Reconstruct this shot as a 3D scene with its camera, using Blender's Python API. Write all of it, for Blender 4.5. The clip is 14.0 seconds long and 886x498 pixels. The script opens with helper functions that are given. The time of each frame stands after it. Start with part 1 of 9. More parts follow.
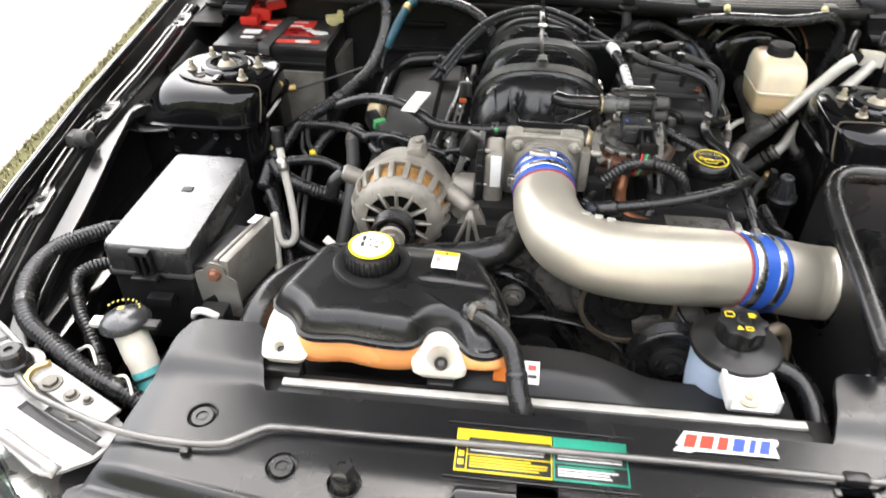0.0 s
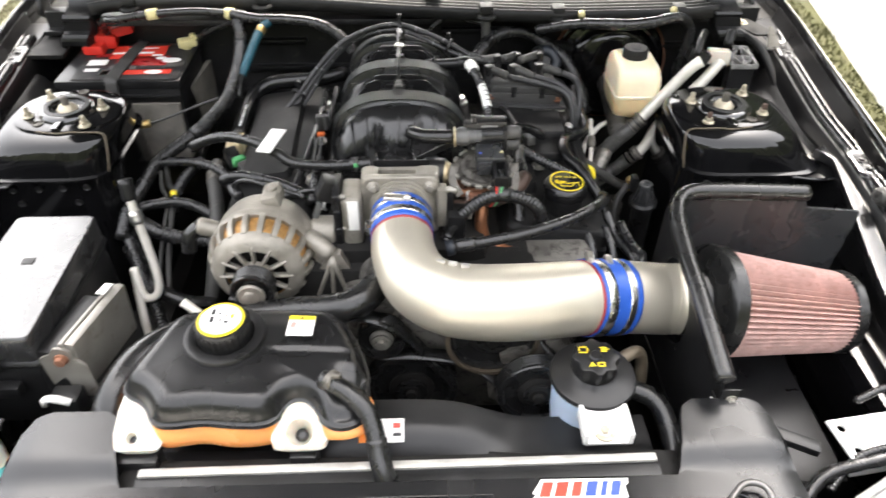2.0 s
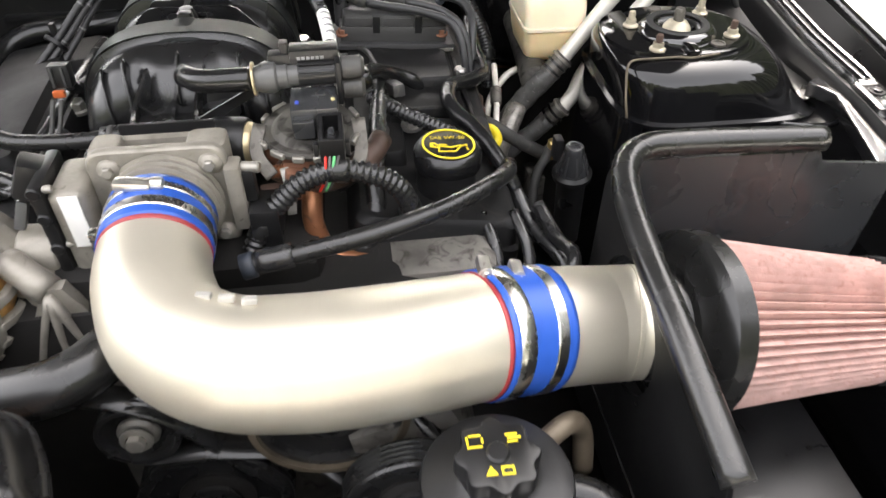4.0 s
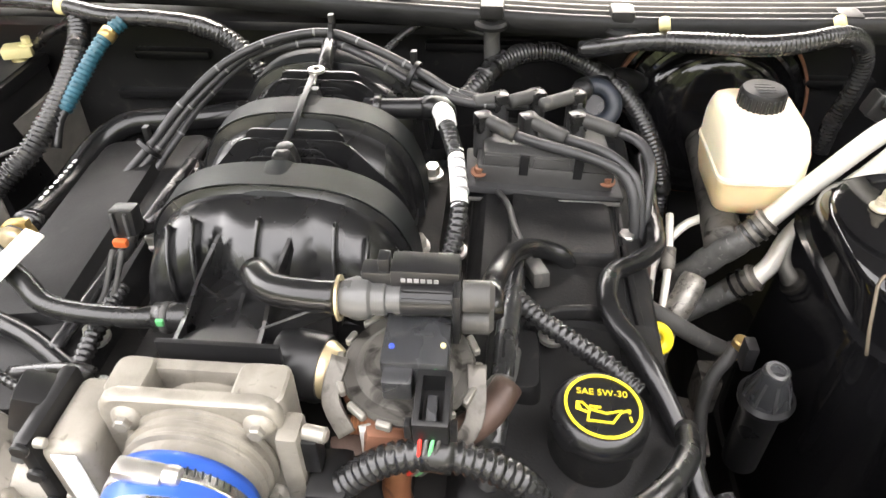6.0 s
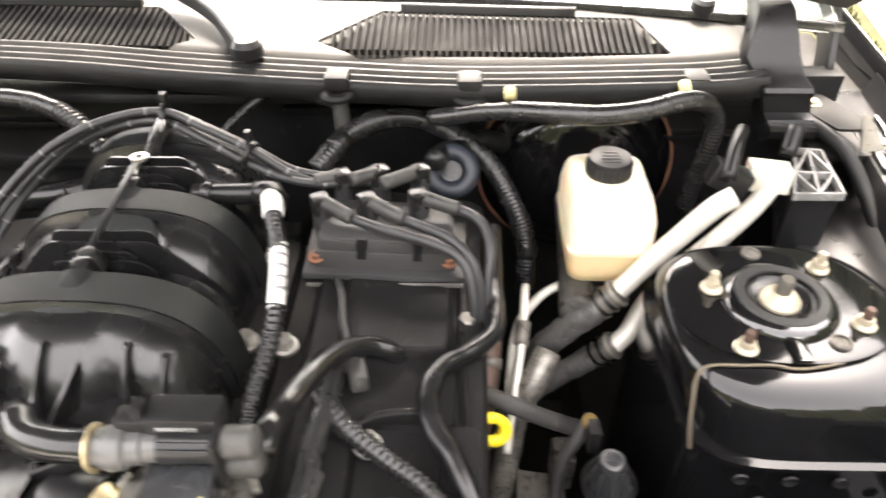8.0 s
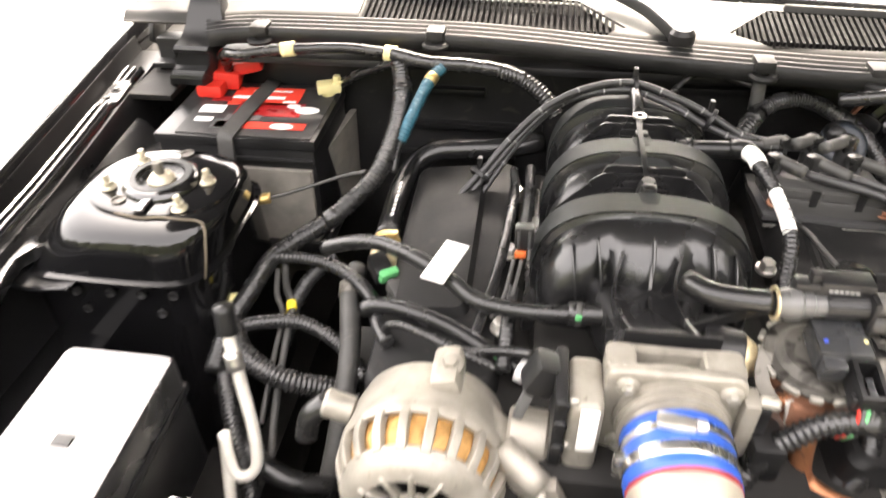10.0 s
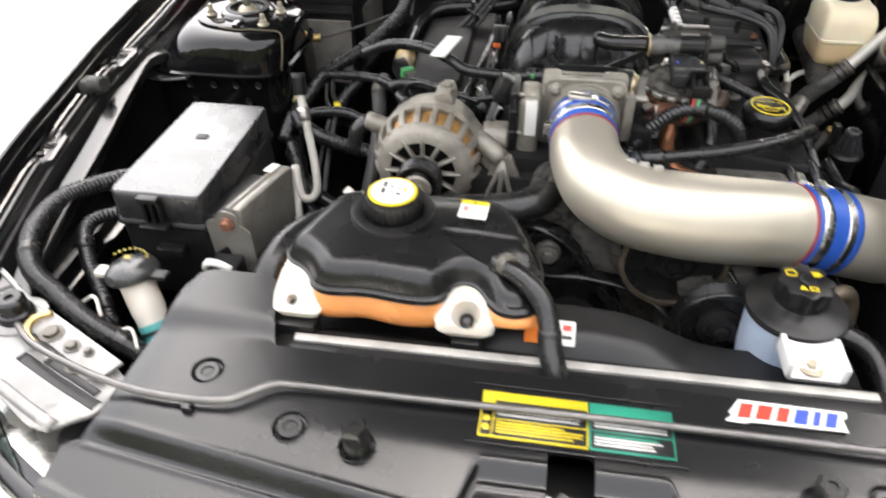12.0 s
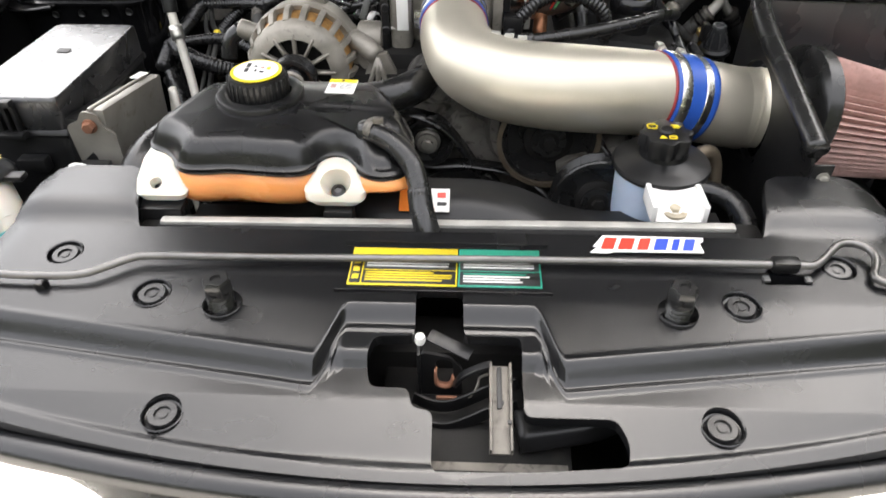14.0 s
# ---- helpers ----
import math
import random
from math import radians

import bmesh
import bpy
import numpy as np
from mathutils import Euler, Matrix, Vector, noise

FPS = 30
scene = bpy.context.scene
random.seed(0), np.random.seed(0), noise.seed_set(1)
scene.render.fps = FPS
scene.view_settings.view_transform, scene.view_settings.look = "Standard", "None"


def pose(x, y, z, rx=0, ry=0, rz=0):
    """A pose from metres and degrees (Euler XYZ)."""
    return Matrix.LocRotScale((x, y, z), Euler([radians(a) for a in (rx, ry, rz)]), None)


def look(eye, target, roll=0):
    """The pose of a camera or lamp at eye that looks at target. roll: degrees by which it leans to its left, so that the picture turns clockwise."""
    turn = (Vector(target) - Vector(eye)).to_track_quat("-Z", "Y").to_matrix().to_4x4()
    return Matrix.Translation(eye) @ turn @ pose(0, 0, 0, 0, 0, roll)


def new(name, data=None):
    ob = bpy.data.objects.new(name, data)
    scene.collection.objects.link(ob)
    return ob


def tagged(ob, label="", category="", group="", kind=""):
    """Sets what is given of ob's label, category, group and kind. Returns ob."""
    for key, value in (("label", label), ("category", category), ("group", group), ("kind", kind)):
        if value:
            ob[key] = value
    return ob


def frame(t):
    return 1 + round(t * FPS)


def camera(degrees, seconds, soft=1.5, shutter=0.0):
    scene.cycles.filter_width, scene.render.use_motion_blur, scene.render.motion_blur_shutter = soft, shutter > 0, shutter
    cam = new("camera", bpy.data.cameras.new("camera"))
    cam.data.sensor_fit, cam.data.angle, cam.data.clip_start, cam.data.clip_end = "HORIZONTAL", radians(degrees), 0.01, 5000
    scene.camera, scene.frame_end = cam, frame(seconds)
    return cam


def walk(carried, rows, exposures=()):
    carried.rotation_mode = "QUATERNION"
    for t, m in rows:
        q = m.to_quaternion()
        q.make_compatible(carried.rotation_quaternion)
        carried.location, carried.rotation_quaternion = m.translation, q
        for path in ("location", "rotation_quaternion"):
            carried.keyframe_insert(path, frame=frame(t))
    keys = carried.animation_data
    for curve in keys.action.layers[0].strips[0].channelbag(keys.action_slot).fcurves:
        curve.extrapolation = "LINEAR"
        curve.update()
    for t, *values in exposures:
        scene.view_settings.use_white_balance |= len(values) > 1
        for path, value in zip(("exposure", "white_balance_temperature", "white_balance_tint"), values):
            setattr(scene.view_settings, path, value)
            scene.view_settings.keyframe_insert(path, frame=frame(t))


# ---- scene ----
cam = camera(65.0, 14.0, soft=1.5, shutter=0.5)
PATH = [
    (0, (-0.052, 0.055, 1.438), (-0.223, 1.636, 0.225), 0.6),
    (0.5, (-0.053, 0.038, 1.487), (-0.162, 1.553, 0.186), 0.8),
    (1, (-0.054, 0.039, 1.513), (-0.151, 1.555, 0.213), 0.6),
    (1.5, (-0.014, 0.103, 1.516), (-0.098, 1.618, 0.213), 0.1),
    (2, (0.028, 0.135, 1.522), (0.081, 1.658, 0.228), 0.4),
    (2.5, (0.064, 0.189, 1.467), (0.243, 1.702, 0.171), 0.5),
    (2.7, (0.095, 0.239, 1.41), (0.31, 1.741, 0.107), 0.6),
    (4.8, (0.166, 0.582, 1.27), (0.359, 2.086, -0.034), -0.3),
    (5, (0.167, 0.636, 1.276), (0.293, 2.153, -0.021), -0.4),
    (5.5, (0.165, 0.686, 1.296), (0.102, 2.224, 0.018), -0.7),
    (6, (0.167, 0.698, 1.293), (0.021, 2.231, 0.016), -0.8),
    (6.5, (0.223, 0.73, 1.329), (0.062, 2.257, 0.047), -1.2),
    (7, (0.286, 0.761, 1.334), (0.135, 2.295, 0.06), -1.1),
    (7.5, (0.333, 0.766, 1.331), (0.235, 2.306, 0.059), -1.2),
    (8, (0.281, 0.77, 1.337), (0.238, 2.315, 0.068), -0.6),
    (8.5, (0.119, 0.782, 1.353), (0.066, 2.326, 0.083), -0.9),
    (9, (-0.053, 0.763, 1.368), (-0.137, 2.321, 0.118), -0.4),
    (9.2, (-0.104, 0.741, 1.372), (-0.244, 2.3, 0.128), -0.9),
    (11.3, (-0.136, 0.172, 1.411), (-0.413, 1.693, 0.142), -1.2),
    (11.5, (-0.124, 0.136, 1.405), (-0.403, 1.656, 0.135), -1.1),
    (12, (-0.048, 0.093, 1.37), (-0.312, 1.62, 0.105), -0.9),
    (12.5, (0.026, 0.055, 1.306), (-0.212, 1.586, 0.041), -0.8),
    (13, (0.045, 0.025, 1.296), (-0.111, 1.562, 0.026), -0.7),
    (13.5, (0.037, 0.027, 1.29), (-0.053, 1.569, 0.02), -0.6),
    (14, (0.023, 0.017, 1.263), (-0.053, 1.561, -0.006), -0.6),
]
EXPOSURES = [(0.0, 3.26, 6900, 11), (2.7, 3.38, 6900, 11), (4.8, 3.78, 7150, 13), (5.5, 4.30, 7250, 13), (7.5, 4.22, 7350, 14), (8.5, 4.30, 7600, 15), (9.2, 4.50, 7900, 16), (11.3, 3.32, 7000, 12), (12.5, 2.86, 6950, 12), (14.0, 2.84, 6900, 11)]
walk(cam, [(t, look(eye, target, roll)) for t, eye, target, roll in PATH], EXPOSURES)

# ---- daylight: a hazy sun behind the car, the open bonnet shading the bay ----
SUN_TURN, SUN_UP = 6.0, 60.0
world = bpy.data.worlds.new("overcast")
scene.world = world
world.use_nodes = True
wn = world.node_tree.nodes
sky = wn.new("ShaderNodeTexSky")
sky.sky_type = "NISHITA"
sky.sun_disc = False
sky.sun_elevation, sky.sun_rotation = radians(SUN_UP), radians(SUN_TURN)
sky.air_density, sky.dust_density, sky.ozone_density = 1.0, 4.0, 1.0
pale = wn.new("ShaderNodeHueSaturation")
pale.inputs["Saturation"].default_value = 0.25
world.node_tree.links.new(sky.outputs[0], pale.inputs["Color"])
world.node_tree.links.new(pale.outputs[0], wn["Background"].inputs["Color"])
wn["Background"].inputs["Strength"].default_value = 0.15
sun = new("sun", bpy.data.lights.new("sun", "SUN"))
sun.data.energy, sun.data.angle, sun.data.color = 1.3, radians(8), (1.0, 0.96, 0.90)
sun.matrix_world = pose(0, 0, 5, 90 - SUN_UP, 0, 180 - SUN_TURN)

# ---- materials ----
def material(name, color, rough=0.5, metal=0.0, vary=0.25, scale=35.0, bump=0.15, grain=350.0, coat=0.0, wear=None, worn=0.55, scatter=0.0, sheen=0.0, spec=0.5):
    """A surface with blotches at one scale, grain at another and, where wear is a colour, patches of dirt or rubbed metal."""
    m = bpy.data.materials.new(name)
    m.use_nodes = True
    nt, nodes = m.node_tree, m.node_tree.nodes
    bsdf = nodes["Principled BSDF"]
    where = nodes.new("ShaderNodeTexCoord")

    def cloud(size, detail, distortion=0.0):
        n = nodes.new("ShaderNodeTexNoise")
        n.inputs["Scale"].default_value, n.inputs["Detail"].default_value, n.inputs["Distortion"].default_value = size, detail, distortion
        nt.links.new(where.outputs["Object"], n.inputs["Vector"])
        return n

    def spread(source, low, high):
        r = nodes.new("ShaderNodeMapRange")
        r.inputs["From Min"].default_value, r.inputs["From Max"].default_value = 0.3, 0.7
        r.inputs["To Min"].default_value, r.inputs["To Max"].default_value = low, high
        nt.links.new(source, r.inputs["Value"])
        return r.outputs["Result"]

    big, fine = cloud(scale, 5.0, 0.4), cloud(grain, 3.0)
    mix = nodes.new("ShaderNodeMix")
    mix.data_type, mix.blend_type = "RGBA", "MIX"
    mix.inputs["A"].default_value = (*[c * (1 - vary) for c in color], 1)
    mix.inputs["B"].default_value = (*[min(1, c * (1 + vary)) for c in color], 1)
    nt.links.new(spread(big.outputs["Fac"], 0, 1), mix.inputs["Factor"])
    shade = mix.outputs["Result"]
    if wear is not None:
        spots = cloud(scale * 2.3, 8.0, 1.2)
        edge = nodes.new("ShaderNodeMapRange")
        edge.inputs["From Min"].default_value, edge.inputs["From Max"].default_value = worn, worn + 0.14
        nt.links.new(spots.outputs["Fac"], edge.inputs["Value"])
        dirt = nodes.new("ShaderNodeMix")
        dirt.data_type = "RGBA"
        dirt.inputs["B"].default_value = (*wear, 1)
        nt.links.new(edge.outputs["Result"], dirt.inputs["Factor"])
        nt.links.new(shade, dirt.inputs["A"])
        shade = dirt.outputs["Result"]
    nt.links.new(shade, bsdf.inputs["Base Color"])
    nt.links.new(spread(big.outputs["Fac"], rough * 0.8, min(1, rough * 1.2)), bsdf.inputs["Roughness"])
    bsdf.inputs["Metallic"].default_value = metal
    bsdf.inputs["Specular IOR Level"].default_value = spec
    bsdf.inputs["Coat Weight"].default_value = coat
    bsdf.inputs["Coat Roughness"].default_value = 0.04
    if scatter:
        bsdf.inputs["Subsurface Weight"].default_value = scatter
        bsdf.inputs["Subsurface Radius"].default_value = (0.02, 0.012, 0.008)
        bsdf.inputs["Subsurface Scale"].default_value = 0.5
    if bump:
        b = nodes.new("ShaderNodeBump")
        b.inputs["Strength"].default_value, b.inputs["Distance"].default_value = bump, 0.0006
        nt.links.new(fine.outputs["Fac"], b.inputs["Height"])
        nt.links.new(b.outputs["Normal"], bsdf.inputs["Normal"])
    return m


GREY_DIRT = (0.11, 0.10, 0.085)
PAINT = material("black_body_paint", (0.004, 0.004, 0.0045), 0.16, vary=0.3, scale=9, bump=0.03, coat=1.0)
SATIN = material("dusty_black_paint", (0.010, 0.010, 0.0105), 0.38, vary=0.4, scale=14, bump=0.08, wear=(0.035, 0.032, 0.028), worn=0.62, spec=0.4)
COVER = material("textured_black_plastic", (0.0075, 0.0077, 0.0085), 0.25, vary=0.12, scale=11, bump=0.20, grain=900, spec=0.6)
PLASTIC = material("black_plastic", (0.011, 0.011, 0.0115), 0.34, vary=0.3, scale=22, bump=0.12, spec=0.4)
MANIFOLD = material("moulded_black_nylon", (0.011, 0.011, 0.0115), 0.27, vary=0.3, scale=16, bump=0.10, grain=500, wear=(0.022, 0.021, 0.019), worn=0.62, spec=0.7)
TANKBLACK = material("glossy_moulded_black", (0.009, 0.009, 0.0095), 0.27, vary=0.2, scale=12, bump=0.06, grain=600)
LID = material("grey_black_lid", (0.030, 0.031, 0.033), 0.27, vary=0.15, scale=20, bump=0.12, grain=700, spec=0.85)
DIRTY = material("greasy_grey_steel", (0.13, 0.12, 0.105), 0.5, metal=0.4, vary=0.35, scale=30, bump=0.4, wear=(0.05, 0.045, 0.038), worn=0.55)
GRASS = material("worn_lawn_and_dirt", (0.040, 0.040, 0.019), 0.95, vary=0.25, scale=5, bump=0.25, grain=60, wear=(0.050, 0.047, 0.026), worn=0.55, spec=0.1)
BLADES = material("grass_blades", (0.105, 0.092, 0.050), 0.7, vary=0.4, scale=8, bump=0.0)
MOSS = material("mossy_grass_blades", (0.045, 0.046, 0.016), 0.85, vary=0.3, scale=8, bump=0.0, spec=0.2)
TREE_SCREEN = material("unseen_tree_screen", (0.035, 0.045, 0.018), 0.9, vary=0.6, scale=0.35, bump=0.0, wear=(0.012, 0.014, 0.008), worn=0.5)
TAPEGREY = material("crinkled_grey_tape", (0.085, 0.083, 0.078), 0.4, vary=0.4, scale=60, bump=0.7, grain=180, wear=(0.22, 0.21, 0.20), worn=0.6)
BLUEGREY = material("blue_grey_rubber", (0.022, 0.027, 0.036), 0.5, vary=0.2, scale=30, bump=0.15)
COILGREY = material("dusty_grey_coil", (0.050, 0.049, 0.048), 0.45, vary=0.15, scale=20, bump=0.2)
SLAT = material("matte_black_slats", (0.006, 0.006, 0.006), 0.8, vary=0.2, scale=30, bump=0.1, spec=0.1)
BAYPAINT = material("black_bay_paint", (0.005, 0.005, 0.0055), 0.085, vary=0.3, scale=9, bump=0.04, spec=0.5)
ROCKER = material("dull_black_rocker_plastic", (0.0080, 0.0080, 0.0082), 0.55, vary=0.25, scale=20, bump=0.4, grain=500, wear=(0.022, 0.020, 0.018), worn=0.62, spec=0.25)
FOIL = material("crinkled_foil_wrap", (0.24, 0.225, 0.20), 0.35, metal=0.5, vary=0.45, scale=70, bump=1.0, grain=150, wear=(0.06, 0.055, 0.05), worn=0.55)
BROWN = material("brown_heat_tube", (0.085, 0.052, 0.040), 0.6, metal=0.2, vary=0.4, scale=30, bump=0.4)
CASTING = material("dirty_grey_casting", (0.15, 0.141, 0.126), 0.6, metal=0.3, vary=0.4, scale=25, bump=0.6, grain=220, wear=(0.05, 0.045, 0.038), worn=0.53)
ZINC = material("cream_zinc_nut", (0.46, 0.41, 0.31), 0.4, metal=0.3, vary=0.2, scale=60, bump=0.2, wear=(0.30, 0.24, 0.16), worn=0.62)
PRINTGREY = material("worn_grey_print", (0.20, 0.20, 0.20), 0.5, vary=0.3, scale=80, bump=0.0)
GLOSSHOSE = material("glossy_black_hose", (0.010, 0.010, 0.0105), 0.24, vary=0.3, scale=30, bump=0.08)
PORTGREY = material("grey_port", (0.085, 0.085, 0.084), 0.32, vary=0.15, scale=40, bump=0.1)
ORANGELOCK = material("orange_plug_lock", (0.50, 0.11, 0.03), 0.45, vary=0.15)
EDGEGREY = material("dull_aluminium_edge", (0.42, 0.41, 0.38), 0.45, metal=0.3, vary=0.25, scale=30, bump=0.2)
MAROON = material("dark_red_label_print", (0.26, 0.012, 0.014), 0.3, vary=0.2, scale=40, bump=0.03)
BANDMATTE = material("matte_moulded_band", (0.013, 0.0145, 0.0145), 0.55, vary=0.2, scale=20, bump=0.15, grain=500, spec=0.3)
RAILPAINT = material("satin_black_rail_paint", (0.007, 0.007, 0.0075), 0.32, vary=0.3, scale=14, bump=0.08, spec=0.35)
SEALRUB = material("dull_ridged_rubber", (0.012, 0.012, 0.012), 0.5, vary=0.3, scale=30, bump=0.1, spec=0.28)
FLANGE = material("glossy_rail_paint", (0.010, 0.010, 0.0105), 0.20, vary=0.4, scale=26, bump=0.10, grain=120, wear=(0.024, 0.023, 0.022), worn=0.62, spec=0.8)
FUSELID = material("dusty_grey_black_lid", (0.030, 0.030, 0.031), 0.27, vary=0.06, scale=20, bump=0.10, grain=700, spec=1.0)
# dusty black paint; the sky's pale reflection is put into its base colour
DUSTY_SHEEN = material("dusty_paint_with_sky_sheen", (0.24, 0.235, 0.228), 0.28, vary=0.25, scale=18, bump=0.12, wear=(0.13, 0.127, 0.12), worn=0.64, spec=0.7)
RUBBER = material("black_rubber", (0.013, 0.013, 0.013), 0.27, vary=0.3, scale=30, bump=0.15, wear=(0.03, 0.028, 0.025), worn=0.63, spec=0.55)
LOOM = material("black_corrugated_sleeve", (0.018, 0.018, 0.0185), 0.25, vary=0.35, scale=30, bump=0.1, wear=(0.05, 0.046, 0.04), worn=0.62, spec=0.6)
GREYHOSE = material("dusty_grey_hose", (0.045, 0.044, 0.042), 0.55, vary=0.35, scale=25, bump=0.2, wear=(0.08, 0.075, 0.065), worn=0.58)
WIRE = material("dark_ignition_lead", (0.030, 0.030, 0.031), 0.42, vary=0.3, scale=40)
DARK = material("grimy_black_metal", (0.011, 0.0105, 0.010), 0.6, vary=0.5, scale=12, bump=0.3, wear=(0.014, 0.013, 0.011), worn=0.6, spec=0.2)
GRIME = material("grimy_engine_casting", (0.085, 0.08, 0.072), 0.62, metal=0.35, vary=0.5, scale=20, bump=0.5, grain=200, wear=(0.014, 0.012, 0.010), worn=0.50, spec=0.35)
ALLOY = material("cast_aluminium", (0.265, 0.245, 0.212), 0.46, metal=0.35, vary=0.22, scale=45, bump=0.7, grain=300, wear=(0.12, 0.105, 0.085), worn=0.64)
STEEL = material("zinc_plated_steel", (0.62, 0.60, 0.56), 0.36, metal=0.9, vary=0.2, scale=40, bump=0.1, wear=(0.30, 0.26, 0.20), worn=0.64)
TUBE = material("satin_nickel_tube", (0.600, 0.557, 0.465), 0.42, metal=0.65, vary=0.06, scale=14, bump=0.06, grain=700)
PIPES = material("dull_aluminium_line", (0.70, 0.67, 0.60), 0.42, metal=0.25, vary=0.12, scale=30, bump=0.15)
RODGREY = material("dull_steel_rod", (0.17, 0.165, 0.16), 0.40, metal=0.8, vary=0.2, scale=30, bump=0.1)
COWLGREY = material("weathered_grey_plastic", (0.019, 0.0187, 0.018), 0.56, vary=0.2, scale=8, bump=0.1, grain=500, spec=0.2)
CHROME = material("polished_clamp", (0.72, 0.71, 0.68), 0.27, metal=1.0, vary=0.08, scale=40, bump=0.02)
BLUE = material("blue_silicone", (0.020, 0.085, 0.40), 0.34, vary=0.12, scale=25, bump=0.06)
REDLINE = material("red_silicone_lining", (0.30, 0.03, 0.03), 0.45, vary=0.15)
PLEAT = material("dusty_red_filter_gauze", (0.44, 0.275, 0.245), 0.75, vary=0.2, scale=45, bump=0.6, grain=700, wear=(0.36, 0.20, 0.175), worn=0.55)
ORANGE = material("orange_coolant_in_tank", (0.80, 0.33, 0.11), 0.30, vary=0.15, scale=10, bump=0.05, scatter=0.5)
MILKY = material("milky_tank_plastic", (0.64, 0.60, 0.52), 0.34, vary=0.08, scale=18, bump=0.08, scatter=0.4)
YELLOWED = material("yellowed_reservoir_plastic", (0.88, 0.77, 0.56), 0.36, vary=0.1, scale=12, bump=0.06, scatter=0.4)
BLUISH = material("blue_white_reservoir_plastic", (0.50, 0.60, 0.74), 0.34, vary=0.1, scale=18, bump=0.05, scatter=0.3)
TEAL = material("teal_washer_fluid", (0.10, 0.42, 0.42), 0.3, vary=0.12, scale=18, bump=0.05, scatter=0.3)
WHITE = material("white_label", (0.80, 0.79, 0.76), 0.45, vary=0.05, scale=50, bump=0.03)
YELLOW = material("yellow_print", (0.80, 0.62, 0.03), 0.45, vary=0.08, scale=60, bump=0.03)
GREEN = material("green_print", (0.02, 0.30, 0.20), 0.45, vary=0.08, scale=60, bump=0.03)
RED = material("red_plastic", (0.62, 0.03, 0.02), 0.38, vary=0.12, scale=40, bump=0.05)
PRINTRED = material("red_print", (0.70, 0.05, 0.03), 0.45, vary=0.05)
PRINTBLUE = material("blue_print", (0.03, 0.07, 0.45), 0.45, vary=0.05)
INK = material("black_print", (0.02, 0.02, 0.02), 0.5, vary=0.1)
ORANGEPRINT = material("orange_print", (0.80, 0.22, 0.03), 0.45, vary=0.06)
COPPER = material("copper_tube", (0.33, 0.14, 0.07), 0.42, metal=0.7, vary=0.3, scale=30, bump=0.15, wear=(0.16, 0.07, 0.04), worn=0.55)
RUST = material("rusty_brown_steel", (0.22, 0.10, 0.06), 0.7, metal=0.2, vary=0.4, scale=35, bump=0.5)
BRASS = material("brassy_zinc", (0.60, 0.43, 0.18), 0.35, metal=0.8, vary=0.2, scale=40, bump=0.1)
WINDING = material("copper_winding", (0.42, 0.23, 0.08), 0.45, metal=0.4, vary=0.4, scale=120, bump=0.6)
CYAN = material("blue_green_tape", (0.022, 0.10, 0.14), 0.42, vary=0.2)
LIME = material("green_clip", (0.10, 0.42, 0.16), 0.45, vary=0.15)
CLIPYELLOW = material("pale_yellow_clip", (0.62, 0.55, 0.28), 0.5, vary=0.1)
FELT = material("beige_grey_insulating_felt", (0.20, 0.186, 0.163), 0.9, vary=0.25, scale=30, bump=0.8, grain=450)
GREYBOX = material("grey_coil_plastic", (0.035, 0.035, 0.036), 0.5, vary=0.15, scale=20, bump=0.2)
GALV = material("dull_galvanised_steel", (0.30, 0.285, 0.255), 0.42, metal=0.55, vary=0.18, scale=22, bump=0.15, wear=(0.20, 0.18, 0.15), worn=0.60)
FADED = material("faded_yellow_print", (0.36, 0.29, 0.05), 0.5, vary=0.2, scale=90, bump=0.0)
AMBER = material("amber_reservoir_plastic", (0.86, 0.66, 0.38), 0.36, vary=0.12, scale=12, bump=0.06, scatter=0.4)
CREAMZINC = material("cream_plated_collar", (0.52, 0.43, 0.27), 0.34, metal=0.55, vary=0.2, scale=40, bump=0.15)
RIMTAN = material("tan_rusted_rim", (0.13, 0.105, 0.075), 0.5, metal=0.4, vary=0.3, scale=30, bump=0.2)
CONCRETE = material("pale_concrete", (0.62, 0.60, 0.56), 0.85, vary=0.1, scale=1.5, bump=0.6, grain=60, wear=(0.50, 0.48, 0.44), worn=0.58)


def glass_material():
    m = bpy.data.materials.new("windscreen_glass")
    m.use_nodes = True
    b = m.node_tree.nodes["Principled BSDF"]
    b.inputs["Base Color"].default_value = (0.75, 0.85, 0.82, 1)
    b.inputs["Roughness"].default_value = 0.02
    b.inputs["Transmission Weight"].default_value = 1.0
    b.inputs["IOR"].default_value = 1.45
    return m


GLASS = glass_material()


# ---- ways to shape a mesh ----
def shape():
    return bmesh.new()


def part(name, bm, mat, parent=None, label=""):
    """Links a bmesh as one mesh object, under a thing or a part."""
    for f in bm.faces:
        f.smooth = True
    for e in bm.edges:
        if len(e.link_faces) == 2 and e.calc_face_angle(0) > 0.62:
            e.smooth = False
    me = bpy.data.meshes.new(name)
    bm.to_mesh(me)
    bm.free()
    me.materials.append(mat)
    ob = new(name, me)
    if parent is not None:
        ob.parent = parent
        if parent.type == "EMPTY":
            ob.matrix_parent_inverse = parent.matrix_basis.inverted()
    if label:
        ob["label"] = label
    return ob


def thing(name, label, category, at=(0, 0, 0), group="", kind=""):
    ob = new(name)
    ob.empty_display_size = 0.02
    ob.matrix_basis = Matrix.Translation(at)
    return tagged(ob, label, category, group, kind)


